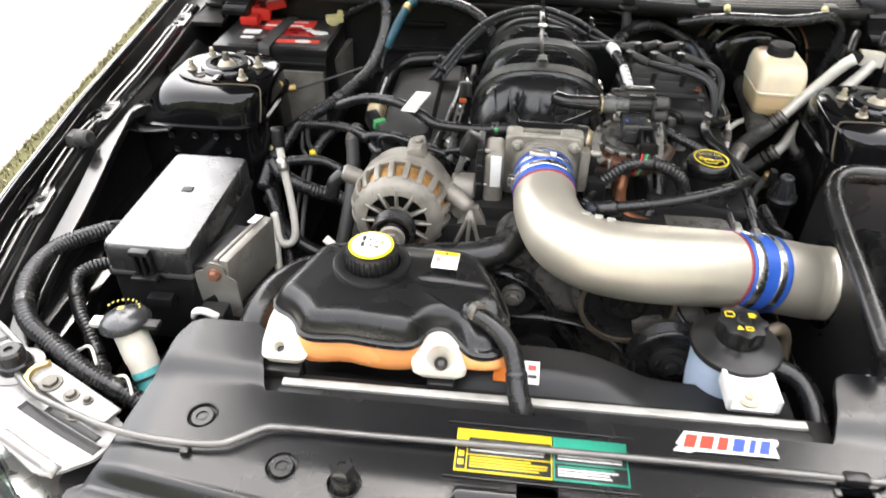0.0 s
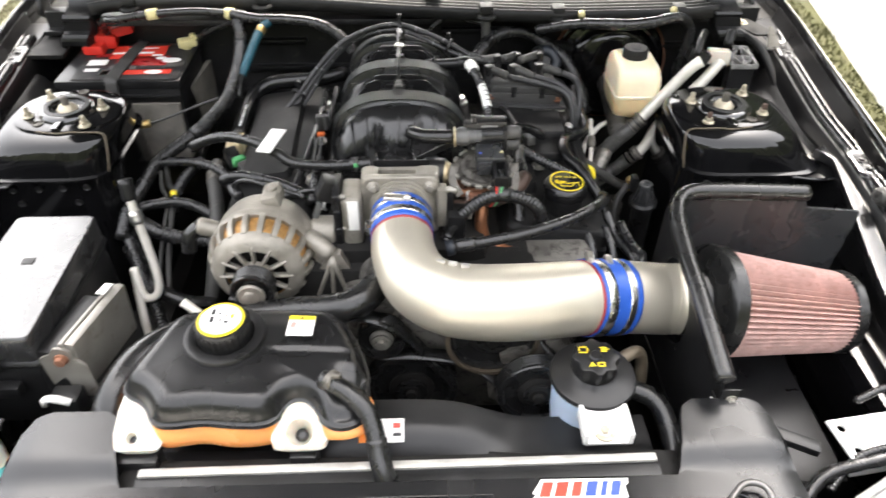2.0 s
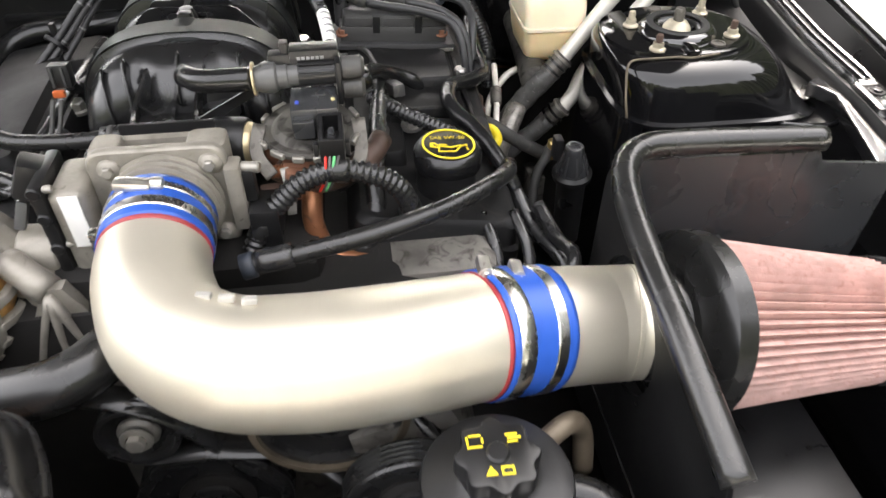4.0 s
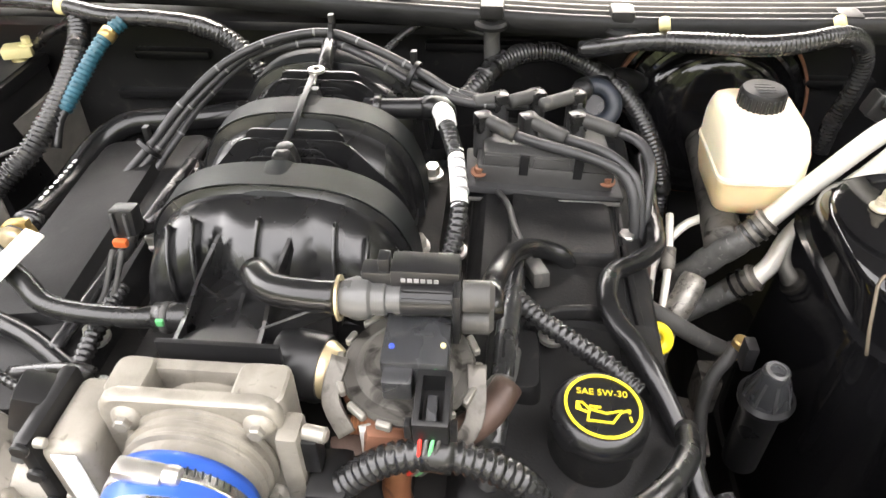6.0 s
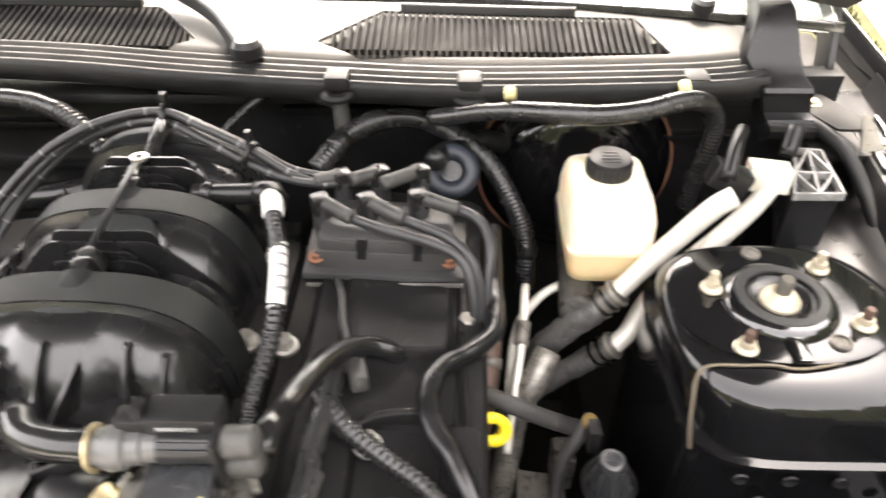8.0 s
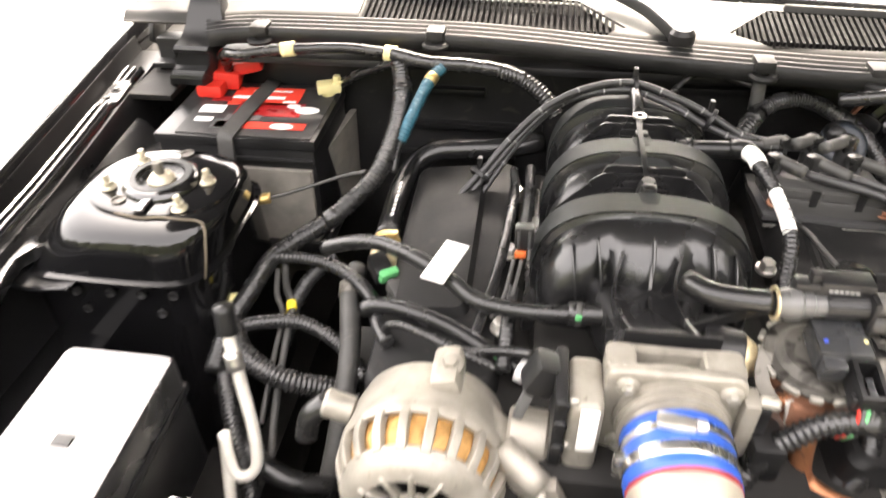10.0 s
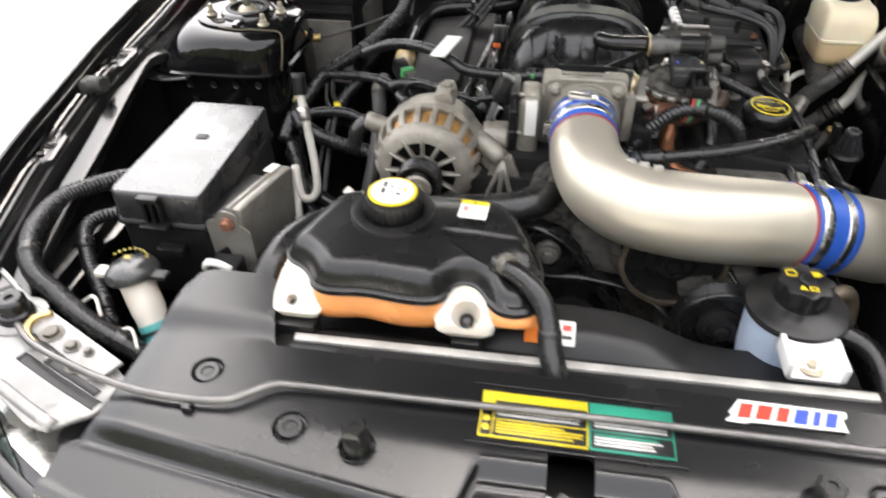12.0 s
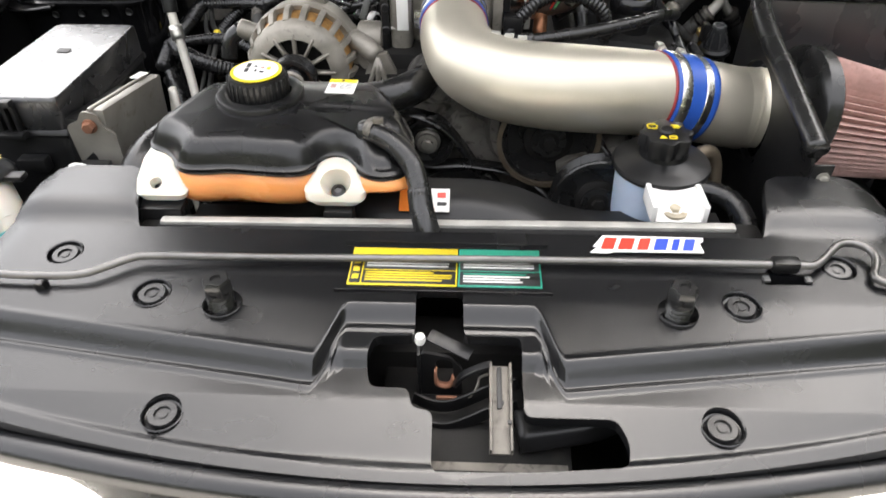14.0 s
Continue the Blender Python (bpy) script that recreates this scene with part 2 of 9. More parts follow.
def aim(at, axis, spin=0.0):
    """A frame at a place whose z axis points along axis."""
    q = Vector(axis).to_track_quat("Z", "Y")
    return Matrix.Translation(at) @ q.to_matrix().to_4x4() @ pose(0, 0, 0, 0, 0, spin)


def box(bm, c, s, bevel=0.003, turn=None, segments=2):
    m = Matrix.Translation(c) @ (turn or Matrix()) @ Matrix.Diagonal((*s, 1))
    got = bmesh.ops.create_cube(bm, size=1, matrix=m)
    if bevel:
        edges = {e for v in got["verts"] for e in v.link_edges}
        bmesh.ops.bevel(bm, geom=list(edges), offset=min(bevel, 0.45 * min(s)), segments=segments, affect="EDGES", profile=0.6)
    return bm


def lathe(bm, profile, m=None, n=28, closed=False):
    """Turns (radius, height) pairs about z."""
    m = m or Matrix()
    rows = []
    for r, h in profile:
        if r < 1e-6:
            rows.append([bm.verts.new(m @ Vector((0, 0, h)))])
        else:
            rows.append([bm.verts.new(m @ Vector((r * math.cos(2 * math.pi * k / n), r * math.sin(2 * math.pi * k / n), h))) for k in range(n)])
    pairs = list(zip(rows, rows[1:])) + ([(rows[-1], rows[0])] if closed else [])
    for a, b in pairs:
        for k in range(n):
            j = (k + 1) % n
            if len(a) == 1 and len(b) > 1:
                bm.faces.new((a[0], b[k], b[j]))
            elif len(b) == 1 and len(a) > 1:
                bm.faces.new((a[k], b[0], a[j]))
            elif len(a) > 1:
                bm.faces.new((a[k], b[k], b[j], a[j]))
    bmesh.ops.recalc_face_normals(bm, faces=bm.faces)
    return bm


def disc(bm, at, axis, r, h, bevel=0.002, n=28):
    """A short round block with softened rims, from at along axis."""
    b = min(bevel, h * 0.45, r * 0.45)
    return lathe(bm, [(0, 0), (r - b, 0), (r, b), (r, h - b), (r - b, h), (0, h)], aim(at, axis), n)


def ring(bm, at, axis, r, w, h, n=28):
    """A flat collar of radius r, thickness w outward and height h."""
    return lathe(bm, [(r, 0), (r + w, 0.15 * h), (r + w, 0.85 * h), (r, h)], aim(at, axis), n, closed=True)


def hexbolt(bm, at, axis, r=0.006, h=0.006, washer=1.6):
    lathe(bm, [(0, 0), (r * washer, 0), (r * washer, h * 0.25), (r, h * 0.3)], aim(at, axis), 16)
    lathe(bm, [(r, h * 0.25), (r, h * 0.9), (r * 0.85, h), (0, h)], aim(at, axis), 6)
    return bm


def curve_through(points, step):
    """Evenly spaced places on a smooth line through the points."""
    p = [Vector(q) for q in points]
    p = [p[0] * 2 - p[1]] + p + [p[-1] * 2 - p[-2]]
    dense = []
    for i in range(1, len(p) - 2):
        for k in range(24):
            t = k / 24
            a, b, c, d = p[i - 1], p[i], p[i + 1], p[i + 2]
            dense.append(0.5 * (2 * b + (c - a) * t + (2 * a - 5 * b + 4 * c - d) * t * t + (3 * b - a - 3 * c + d) * t ** 3))
    dense.append(p[-2])
    out, need = [dense[0]], step
    for a, b in zip(dense, dense[1:]):
        gap = (b - a).length
        while gap > 1e-9 and need <= gap:
            a = a + (b - a) * (need / gap)
            gap -= need
            need = step
            out.append(a.copy())
        need -= gap
    if (out[-1] - dense[-1]).length > step * 0.3:
        out.append(dense[-1])
    return out


def sweep(bm, points, outline, step=0.008, up=(0, 0, 1), scale_at=None, upright=False):
    """Draws a closed outline of (side, up) pairs along a smooth line."""
    line = curve_through(points, step)
    n = len(line)
    tang = [(line[min(i + 1, n - 1)] - line[max(i - 1, 0)]).normalized() for i in range(n)]
    u = Vector(up)
    if abs(tang[0].dot(u)) > 0.9:
        u = Vector((0, 1, 0)) if abs(tang[0].y) < 0.9 else Vector((1, 0, 0))
    rows = []
    for i, (c, t) in enumerate(zip(line, tang)):
        if upright:
            u = Vector(up)
        side = t.cross(u).normalized()
        u = side.cross(t).normalized()
        k = scale_at(i / (n - 1), i) if scale_at else 1.0
        rows.append([bm.verts.new(c + side * (a * k) + u * (b * k)) for a, b in outline])
    m = len(outline)
    for a, b in zip(rows, rows[1:]):
        for k in range(m):
            bm.faces.new((a[k], a[(k + 1) % m], b[(k + 1) % m], b[k]))
    bm.faces.new(list(reversed(rows[0])))
    bm.faces.new(rows[-1])
    return bm


def circle(r, n=12):
    return [(r * math.cos(2 * math.pi * k / n), r * math.sin(2 * math.pi * k / n)) for k in range(n)]


def pipe(bm, points, r, n=12, step=None, taper=None):
    return sweep(bm, points, circle(r, n), step or max(0.006, r * 0.7), scale_at=taper)


def ribbed(bm, points, r, n=12, pitch=0.0056):
    """A corrugated sleeve: rings that stand out of the tube one after another."""
    return sweep(bm, points, circle(r, n), pitch / 4, scale_at=lambda f, i: (1.02, 1.02, 0.86, 0.86)[i % 4])


def fine_ribbed(bm, points, r, n=14):
    """A sleeve with close, shallow rings."""
    return sweep(bm, points, circle(r, n), 0.0012, scale_at=lambda f, i: (1.0, 1.0, 0.95, 0.95)[i % 4])


def taped(bm, points, r, n=12):
    """A hose wound with tape, slightly uneven."""
    rnd = random.Random(len(points) + int(r * 1e5))
    return sweep(bm, points, circle(r, n), 0.006, scale_at=lambda f, i: 0.93 + 0.12 * rnd.random())


def plate(bm, outline, z0, z1, m=None, bevel=0.0):
    """A flat piece cut along an outline of (x, y) pairs, from z0 to z1."""
    m = m or Matrix()
    low = [bm.verts.new(m @ Vector((x, y, z0))) for x, y in outline]
    high = [bm.verts.new(m @ Vector((x, y, z1))) for x, y in outline]
    faces = [bm.faces.new(list(reversed(low))), bm.faces.new(high)]
    k = len(outline)
    sides = [bm.faces.new((low[i], low[(i + 1) % k], high[(i + 1) % k], high[i])) for i in range(k)]
    bmesh.ops.recalc_face_normals(bm, faces=faces + sides)
    if bevel:
        rim = [e for e in bm.edges if e.verts[0] in high and e.verts[1] in high]
        bmesh.ops.bevel(bm, geom=rim, offset=bevel, segments=2, affect="EDGES", profile=0.5)
    return bm


def rounded(points, r, n=4):
    """The outline with its corners rounded off."""
    out, k = [], len(points)
    for i in range(k):
        a, b, c = (Vector(points[(i + d) % k]) for d in (-1, 0, 1))
        u, v = a - b, c - b
        q = min(r, 0.48 * u.length, 0.48 * v.length)
        p0, p1 = b + u.normalized() * q, b + v.normalized() * q
        for j in range(n + 1):
            t = j / n
            w = (1 - t) ** 2 * p0 + 2 * t * (1 - t) * b + t * t * p1
            out.append((w.x, w.y))
    return out


def rect(w, h, r=0.0, n=4):
    p = [(-w / 2, -h / 2), (w / 2, -h / 2), (w / 2, h / 2), (-w / 2, h / 2)]
    return rounded(p, r, n) if r else p


def stack(bm, layers, cap=True):
    """Skins a pile of closed outlines, each a list of places."""
    rows = [[bm.verts.new(v) for v in layer] for layer in layers]
    m = len(rows[0])
    for a, b in zip(rows, rows[1:]):
        for k in range(m):
            bm.faces.new((a[k], a[(k + 1) % m], b[(k + 1) % m], b[k]))
    if cap:
        bm.faces.new(list(reversed(rows[0])))
        bm.faces.new(rows[-1])
    bmesh.ops.recalc_face_normals(bm, faces=bm.faces)
    return bm


def sheet(bm, rows, thick=0.0):
    """A skin over rows of places; thick gives it depth downward."""
    top = [[bm.verts.new(v) for v in row] for row in rows]
    for a, b in zip(top, top[1:]):
        for k in range(len(a) - 1):
            bm.faces.new((a[k], a[k + 1], b[k + 1], b[k]))
    bmesh.ops.recalc_face_normals(bm, faces=bm.faces)
    if thick:
        bmesh.ops.solidify(bm, geom=list(bm.faces), thickness=thick)
    return bm


def smooth01(t):
    t = max(0.0, min(1.0, t))
    return t * t * (3 - 2 * t)


def carved(bm, cutters):
    """The shape with cutter shapes taken out of it."""
    def loose(b):
        me = bpy.data.meshes.new("blank")
        b.to_mesh(me)
        b.free()
        return new("blank", me)
    body = loose(bm)
    tools = [loose(c) for c in cutters]
    for tool in tools:
        mod = body.modifiers.new("cut", "BOOLEAN")
        mod.object, mod.operation, mod.solver = tool, "DIFFERENCE", "EXACT"
    got = bpy.data.meshes.new_from_object(body.evaluated_get(bpy.context.evaluated_depsgraph_get()))
    for ob in [body, *tools]:
        bpy.data.objects.remove(ob)
    out = bmesh.new()
    out.from_mesh(got)
    bpy.data.meshes.remove(got)
    return out

# ---- the ground ----
g = shape()
bmesh.ops.create_grid(g, x_segments=60, y_segments=60, size=400)
tagged(part("ground", g, GRASS), "worn grass and bare dirt round the car", "ground", kind="structure")
drive = plate(shape(), [(-9, -12), (9, -12), (9, 12), (3.4, 12), (2.36, 4.4), (2.19, 3.45), (2.04, 2.64), (1.92, 1.6), (1.72, 0.1), (-1.78, 0.1), (-1.92, 1.5), (-1.96, 1.75), (-2.055, 2.24), (-2.12, 2.76), (-2.285, 3.78), (-2.52, 5.2), (-3.6, 12), (-9, 12)], -0.02, 0.03)
tagged(part("pavement", drive, CONCRETE), "pale concrete drive beside the car", "pavement", kind="structure")
# uneven grass along the edge of the concrete
for side, count, colour, label in ((-1, 2600, BLADES, "short dry grass blades along the drive"), (1, 5200, MOSS, "mossy olive grass beside the drive")):
    rnd = random.Random(3 + side)
    tuft = shape()
    for k in range(count):
        y = rnd.uniform(0.2, 6.0)
        edge = 1.675 + 0.161 * y if side < 0 else 1.745 + 0.125 * y
        x = edge + (rnd.gauss(0, 0.035) if side < 0 else -abs(rnd.gauss(0, 0.14))) + 0.02 * math.sin(9 * y)
        h, w, a = rnd.uniform(0.008, 0.028), rnd.uniform(0.003, 0.006), rnd.uniform(0, 6.28)
        lean = Vector((math.cos(a), math.sin(a), 0)) * h * rnd.uniform(0.1, 0.8)
        across = Vector((-math.sin(a), math.cos(a), 0)) * w
        foot_at = Vector((side * x, y, 0.0))
        tuft.faces.new([tuft.verts.new(p) for p in (foot_at - across, foot_at + across, foot_at + lean + Vector((0, 0, h)))])
    tagged(part("grass", tuft, colour), label, "grass", kind="stuff")
# unseen tree line added all round, far off, to darken what the paint mirrors
rows = []
for f in np.linspace(0, 1, 7):
    row = []
    for k in range(181):
        a = 2 * math.pi * (k % 180) / 180
        rr = random.Random(k % 180)
        # raised in front and to the right, where reflections must come out darker
        high = (5.5 + 9.0 * max(0.0, -math.sin(a)) ** 0.7) * (0.82 + 0.25 * rr.random()) + 9.5 * smooth01((math.cos(a - radians(28)) - 0.10) / 0.25) + 8.0 * smooth01((math.cos(a - radians(25)) - 0.62) / 0.2)
        far_ = 27.0 + 2.5 * math.sin(7 * a) + rr.uniform(-1, 1) + 2.0 * f
        row.append((far_ * math.cos(a), 1.0 + far_ * math.sin(a), -0.2 + high * f))
    rows.append(row)
tagged(part("backdrop", sheet(shape(), rows), TREE_SCREEN), "unseen dark tree line added far off to dim reflections", "backdrop", kind="structure")


# ---- the car's body round the engine bay ----
car = thing("car", "black painted car body with its bonnet open", "car", (0, 0.9, 0))


def rail_line(y, s):
    """The middle of the pressed flange on the inner rail: its x and z at a distance y, on the side s."""
    x = float(np.interp(y, [0.40, 0.55, 0.66, 0.77, 0.88, 0.96, 1.05, 1.20, 1.30, 1.42, 1.75], [0.605, 0.672, 0.700, 0.720, 0.732, 0.739, 0.736, 0.738, 0.744, 0.753, 0.775]))
    return x - (0.006 * smooth01((y - 1.05) / 0.15) if s > 0 else 0.0), float(np.interp(y, [0.40, 0.60, 0.80, 1.05, 1.42, 1.75], [0.812, 0.845, 0.872, 0.906, 0.935, 0.955]))


def edge_line(y, s):
    """The fender's inner edge: its x and z at a distance y, on the side s."""
    x = float(np.interp(y, [0.30, 0.45, 0.62, 0.72, 0.82, 0.93, 1.03, 1.13, 1.26, 1.36, 1.43, 1.51, 1.75], [0.605, 0.662, 0.715, 0.738, 0.750, 0.754, 0.759, 0.764, 0.772, 0.777, 0.782, 0.789, 0.80]))
    return x, rail_line(y, s)[1] + 0.030


def fender(s):
    out = [(-0.006, -0.05), (-0.002, -0.005), (0.002, 0.0), (0.007, -0.001), (0.016, -0.007), (0.032, -0.022), (0.054, -0.050), (0.078, -0.092), (0.106, -0.155), (0.132, -0.25), (0.148, -0.36), (0.152, -0.55)]
    rows = []
    for k in range(30):
        y = 0.34 + k * 0.05
        x, z = edge_line(y, s)
        rows.append([(s * (x + dx), y, z + dz) for dx, dz in out])
    return sheet(shape(), rows, 0.0012)


def inner_rail(s):
    """The sheet-metal channel that runs inside the fender and drops to the wheel arch."""
    rows = []
    for k in range(54):
        y = 0.44 + k * 0.0213
        (x, z), (ex, ez) = rail_line(y, s), edge_line(y, s)
        rows.append([(s * a, y, b) for a, b in ((ex - 0.002, ez - 0.012), (x + 0.022, z - 0.010), (x + 0.017, z - 0.008), (x - 0.017, z - 0.008), (x - 0.022, z - 0.016), (x - 0.026, z - 0.06), (x - 0.035, z - 0.22), (x - 0.05, z - 0.46))])
    return sheet(shape(), rows, 0.002)


PADS = (0.60, 0.830, 1.060, 1.425)


def flange_strip(s):
    """The flange: flat pads where it is bolted, and between them a channel with two grooves and rolled edges."""
    rows = []
    for y in np.linspace(0.50, 1.50, 201):
        x, z = rail_line(y, s)
        near = min(abs(y - c) for c in PADS)
        deep = smooth01((near - 0.026) / 0.014)
        wide = 1.0 + 0.10 * (1 - deep) - 0.12 * smooth01((0.012 - abs(near - 0.036)) / 0.008)
        rows.append([(s * (x - a * wide), y, z + b * (1 if abs(a) > 0.0125 else deep) + (0.0006 if abs(a) <= 0.0125 else 0)) for a, b in
                     ((-0.0150, -0.008), (-0.0138, -0.001), (-0.0122, 0.0022), (-0.0100, 0.0012), (-0.0088, -0.0045), (-0.0058, -0.0045), (-0.0044, 0.0010), (-0.0020, 0.0018), (0.0012, 0.0010), (0.0026, -0.0050), (0.0058, -0.0050), (0.0076, 0.0012), (0.0110, 0.0024), (0.0135, -0.001), (0.0155, -0.009))])
    return sheet(shape(), rows, 0.001)


for s in (-1, 1):
    part("fender", fender(s), BAYPAINT, car)
    rail = part("inner_rail", inner_rail(s), RAILPAINT, car)
    flange = part("flange", flange_strip(s), FLANGE, rail, "glossy black grooved flange")
    for y in PADS:
        x, z = rail_line(y, s)
        part("bolt", hexbolt(shape(), (s * x, y + 0.004, z + 0.0008), (0, 0, 1), 0.0050, 0.004), SATIN, rail)
        part("pad_hole", disc(shape(), (s * (x + 0.003), y - 0.018, z - 0.0006), (0, 0, 1), 0.0045, 0.0018, 0.0004, 16), INK, flange)
        part("joint_strip", sweep(shape(), [(s * (x + 0.010), y + 0.026, z + 0.0012), (s * x, y + 0.025, z + 0.0018), (s * (x - 0.011), y + 0.026, z + 0.0012)], rounded([(-0.007, -0.001), (0.007, -0.001), (0.006, 0.0012), (-0.006, 0.0012)], 0.0005), 0.004, upright=True), DUSTY_SHEEN, flange, "pale grey joint strip")
    # the bonnet stop that sticks up on the rail
    x, z = rail_line(0.975, s)
    b = stack(shape(), [[(s * (x + 0.004 + a), 0.975 + c, z + h) for a, c in rect(w, d, 0.006)] for h, w, d in ((-0.004, 0.046, 0.034), (0.008, 0.044, 0.032), (0.013, 0.034, 0.024), (0.014, 0.020, 0.014))])
    lathe(b, [(0, 0), (0.013, 0), (0.013, 0.020), (0.009, 0.024), (0.004, 0.024), (0.004, 0.021), (0, 0.021)], aim((s * (x - 0.004), 0.969, z + 0.006), (-s, -0.2, 0.25)), 16)
    part("bonnet_stop", b, GREYHOSE, car, "grey rubber bonnet stop")
    # the second, slanting member down to the lamp
    b = sweep(shape(), [(s * 0.700, 1.125, 0.890), (s * 0.719, 1.09, 0.890), (s * 0.711, 1.03, 0.883), (s * 0.702, 0.97, 0.875), (s * 0.689, 0.90, 0.866), (s * 0.678, 0.83, 0.857), (s * 0.671, 0.77, 0.848), (s * 0.655, 0.66, 0.83), (s * 0.62, 0.56, 0.815)],
              rounded([(-0.014, -0.012), (0.014, -0.012), (0.014, 0.004), (0.012, 0.005), (-0.012, 0.0042), (-0.014, 0.003)], 0.0015, 2), 0.02, upright=True)
    member = part("apron_member", b, FLANGE, car)
    for x_, y_, z_ in ((0.708, 1.02, 0.8825), (0.692, 0.92, 0.8695), (0.680, 0.845, 0.8598)):
        part("member_hole", disc(shape(), (s * x_, y_, z_ - 0.001), (0, 0, 1), 0.0042, 0.0022, 0.0004, 14), INK, member)


# strut towers
def tower(s):
    """The pressed tower: a round top plate on a soft shoulder, a welded seam below it and an upright front."""
    cx, cy = (-0.572, 1.204) if s < 0 else (0.547, 1.195)
    layers = []
    for z, xl, xr, yf, yb, p in [(0.45, -0.090, 0.160, -0.118, 0.120, 6), (0.70, -0.086, 0.158, -0.116, 0.118, 6), (0.864, -0.082, 0.156, -0.112, 0.112, 5),
                                 (0.866, -0.088, 0.160, -0.118, 0.116, 5), (0.8705, -0.088, 0.160, -0.118, 0.116, 5), (0.872, -0.083, 0.154, -0.112, 0.110, 4.6),
                                 (0.880, -0.084, 0.142, -0.1105, 0.107, 4.2), (0.890, -0.086, 0.133, -0.1090, 0.104, 3.8), (0.900, -0.088, 0.126, -0.1070, 0.101, 3.5), (0.908, -0.090, 0.121, -0.1050, 0.098, 3.2),
                                 (0.915, -0.092, 0.1155, -0.1020, 0.094, 3.0), (0.921, -0.0925, 0.1090, -0.0975, 0.089, 2.8), (0.9255, -0.0925, 0.1020, -0.0915, 0.084, 2.6), (0.9285, -0.0915, 0.0950, -0.0845, 0.079, 2.5), (0.9300, -0.0900, 0.0895, -0.0785, 0.076, 2.4),
                                 (0.9302, -0.0890, 0.0865, -0.0690, 0.074, 2.4), (0.9340, -0.0885, 0.0860, -0.0680, 0.0735, 2.4), (0.9350, -0.086, 0.083, -0.0650, 0.070, 2.4), (0.9352, -0.06, 0.06, -0.05, 0.05, 2.2)]:
        row = []
        mx, hx, my, hy = (xl + xr) / 2, (xr - xl) / 2, (yf + yb) / 2, (yb - yf) / 2
        for k in range(72):
            a = 2 * math.pi * k / 72
            c, q = math.cos(a), math.sin(a)
            r = (abs(c) ** p + abs(q) ** p) ** (-1 / p)
            row.append((cx + s * (mx + hx * r * c), cy + my + hy * r * q, z))
        layers.append(row)
    return stack(shape(), layers)


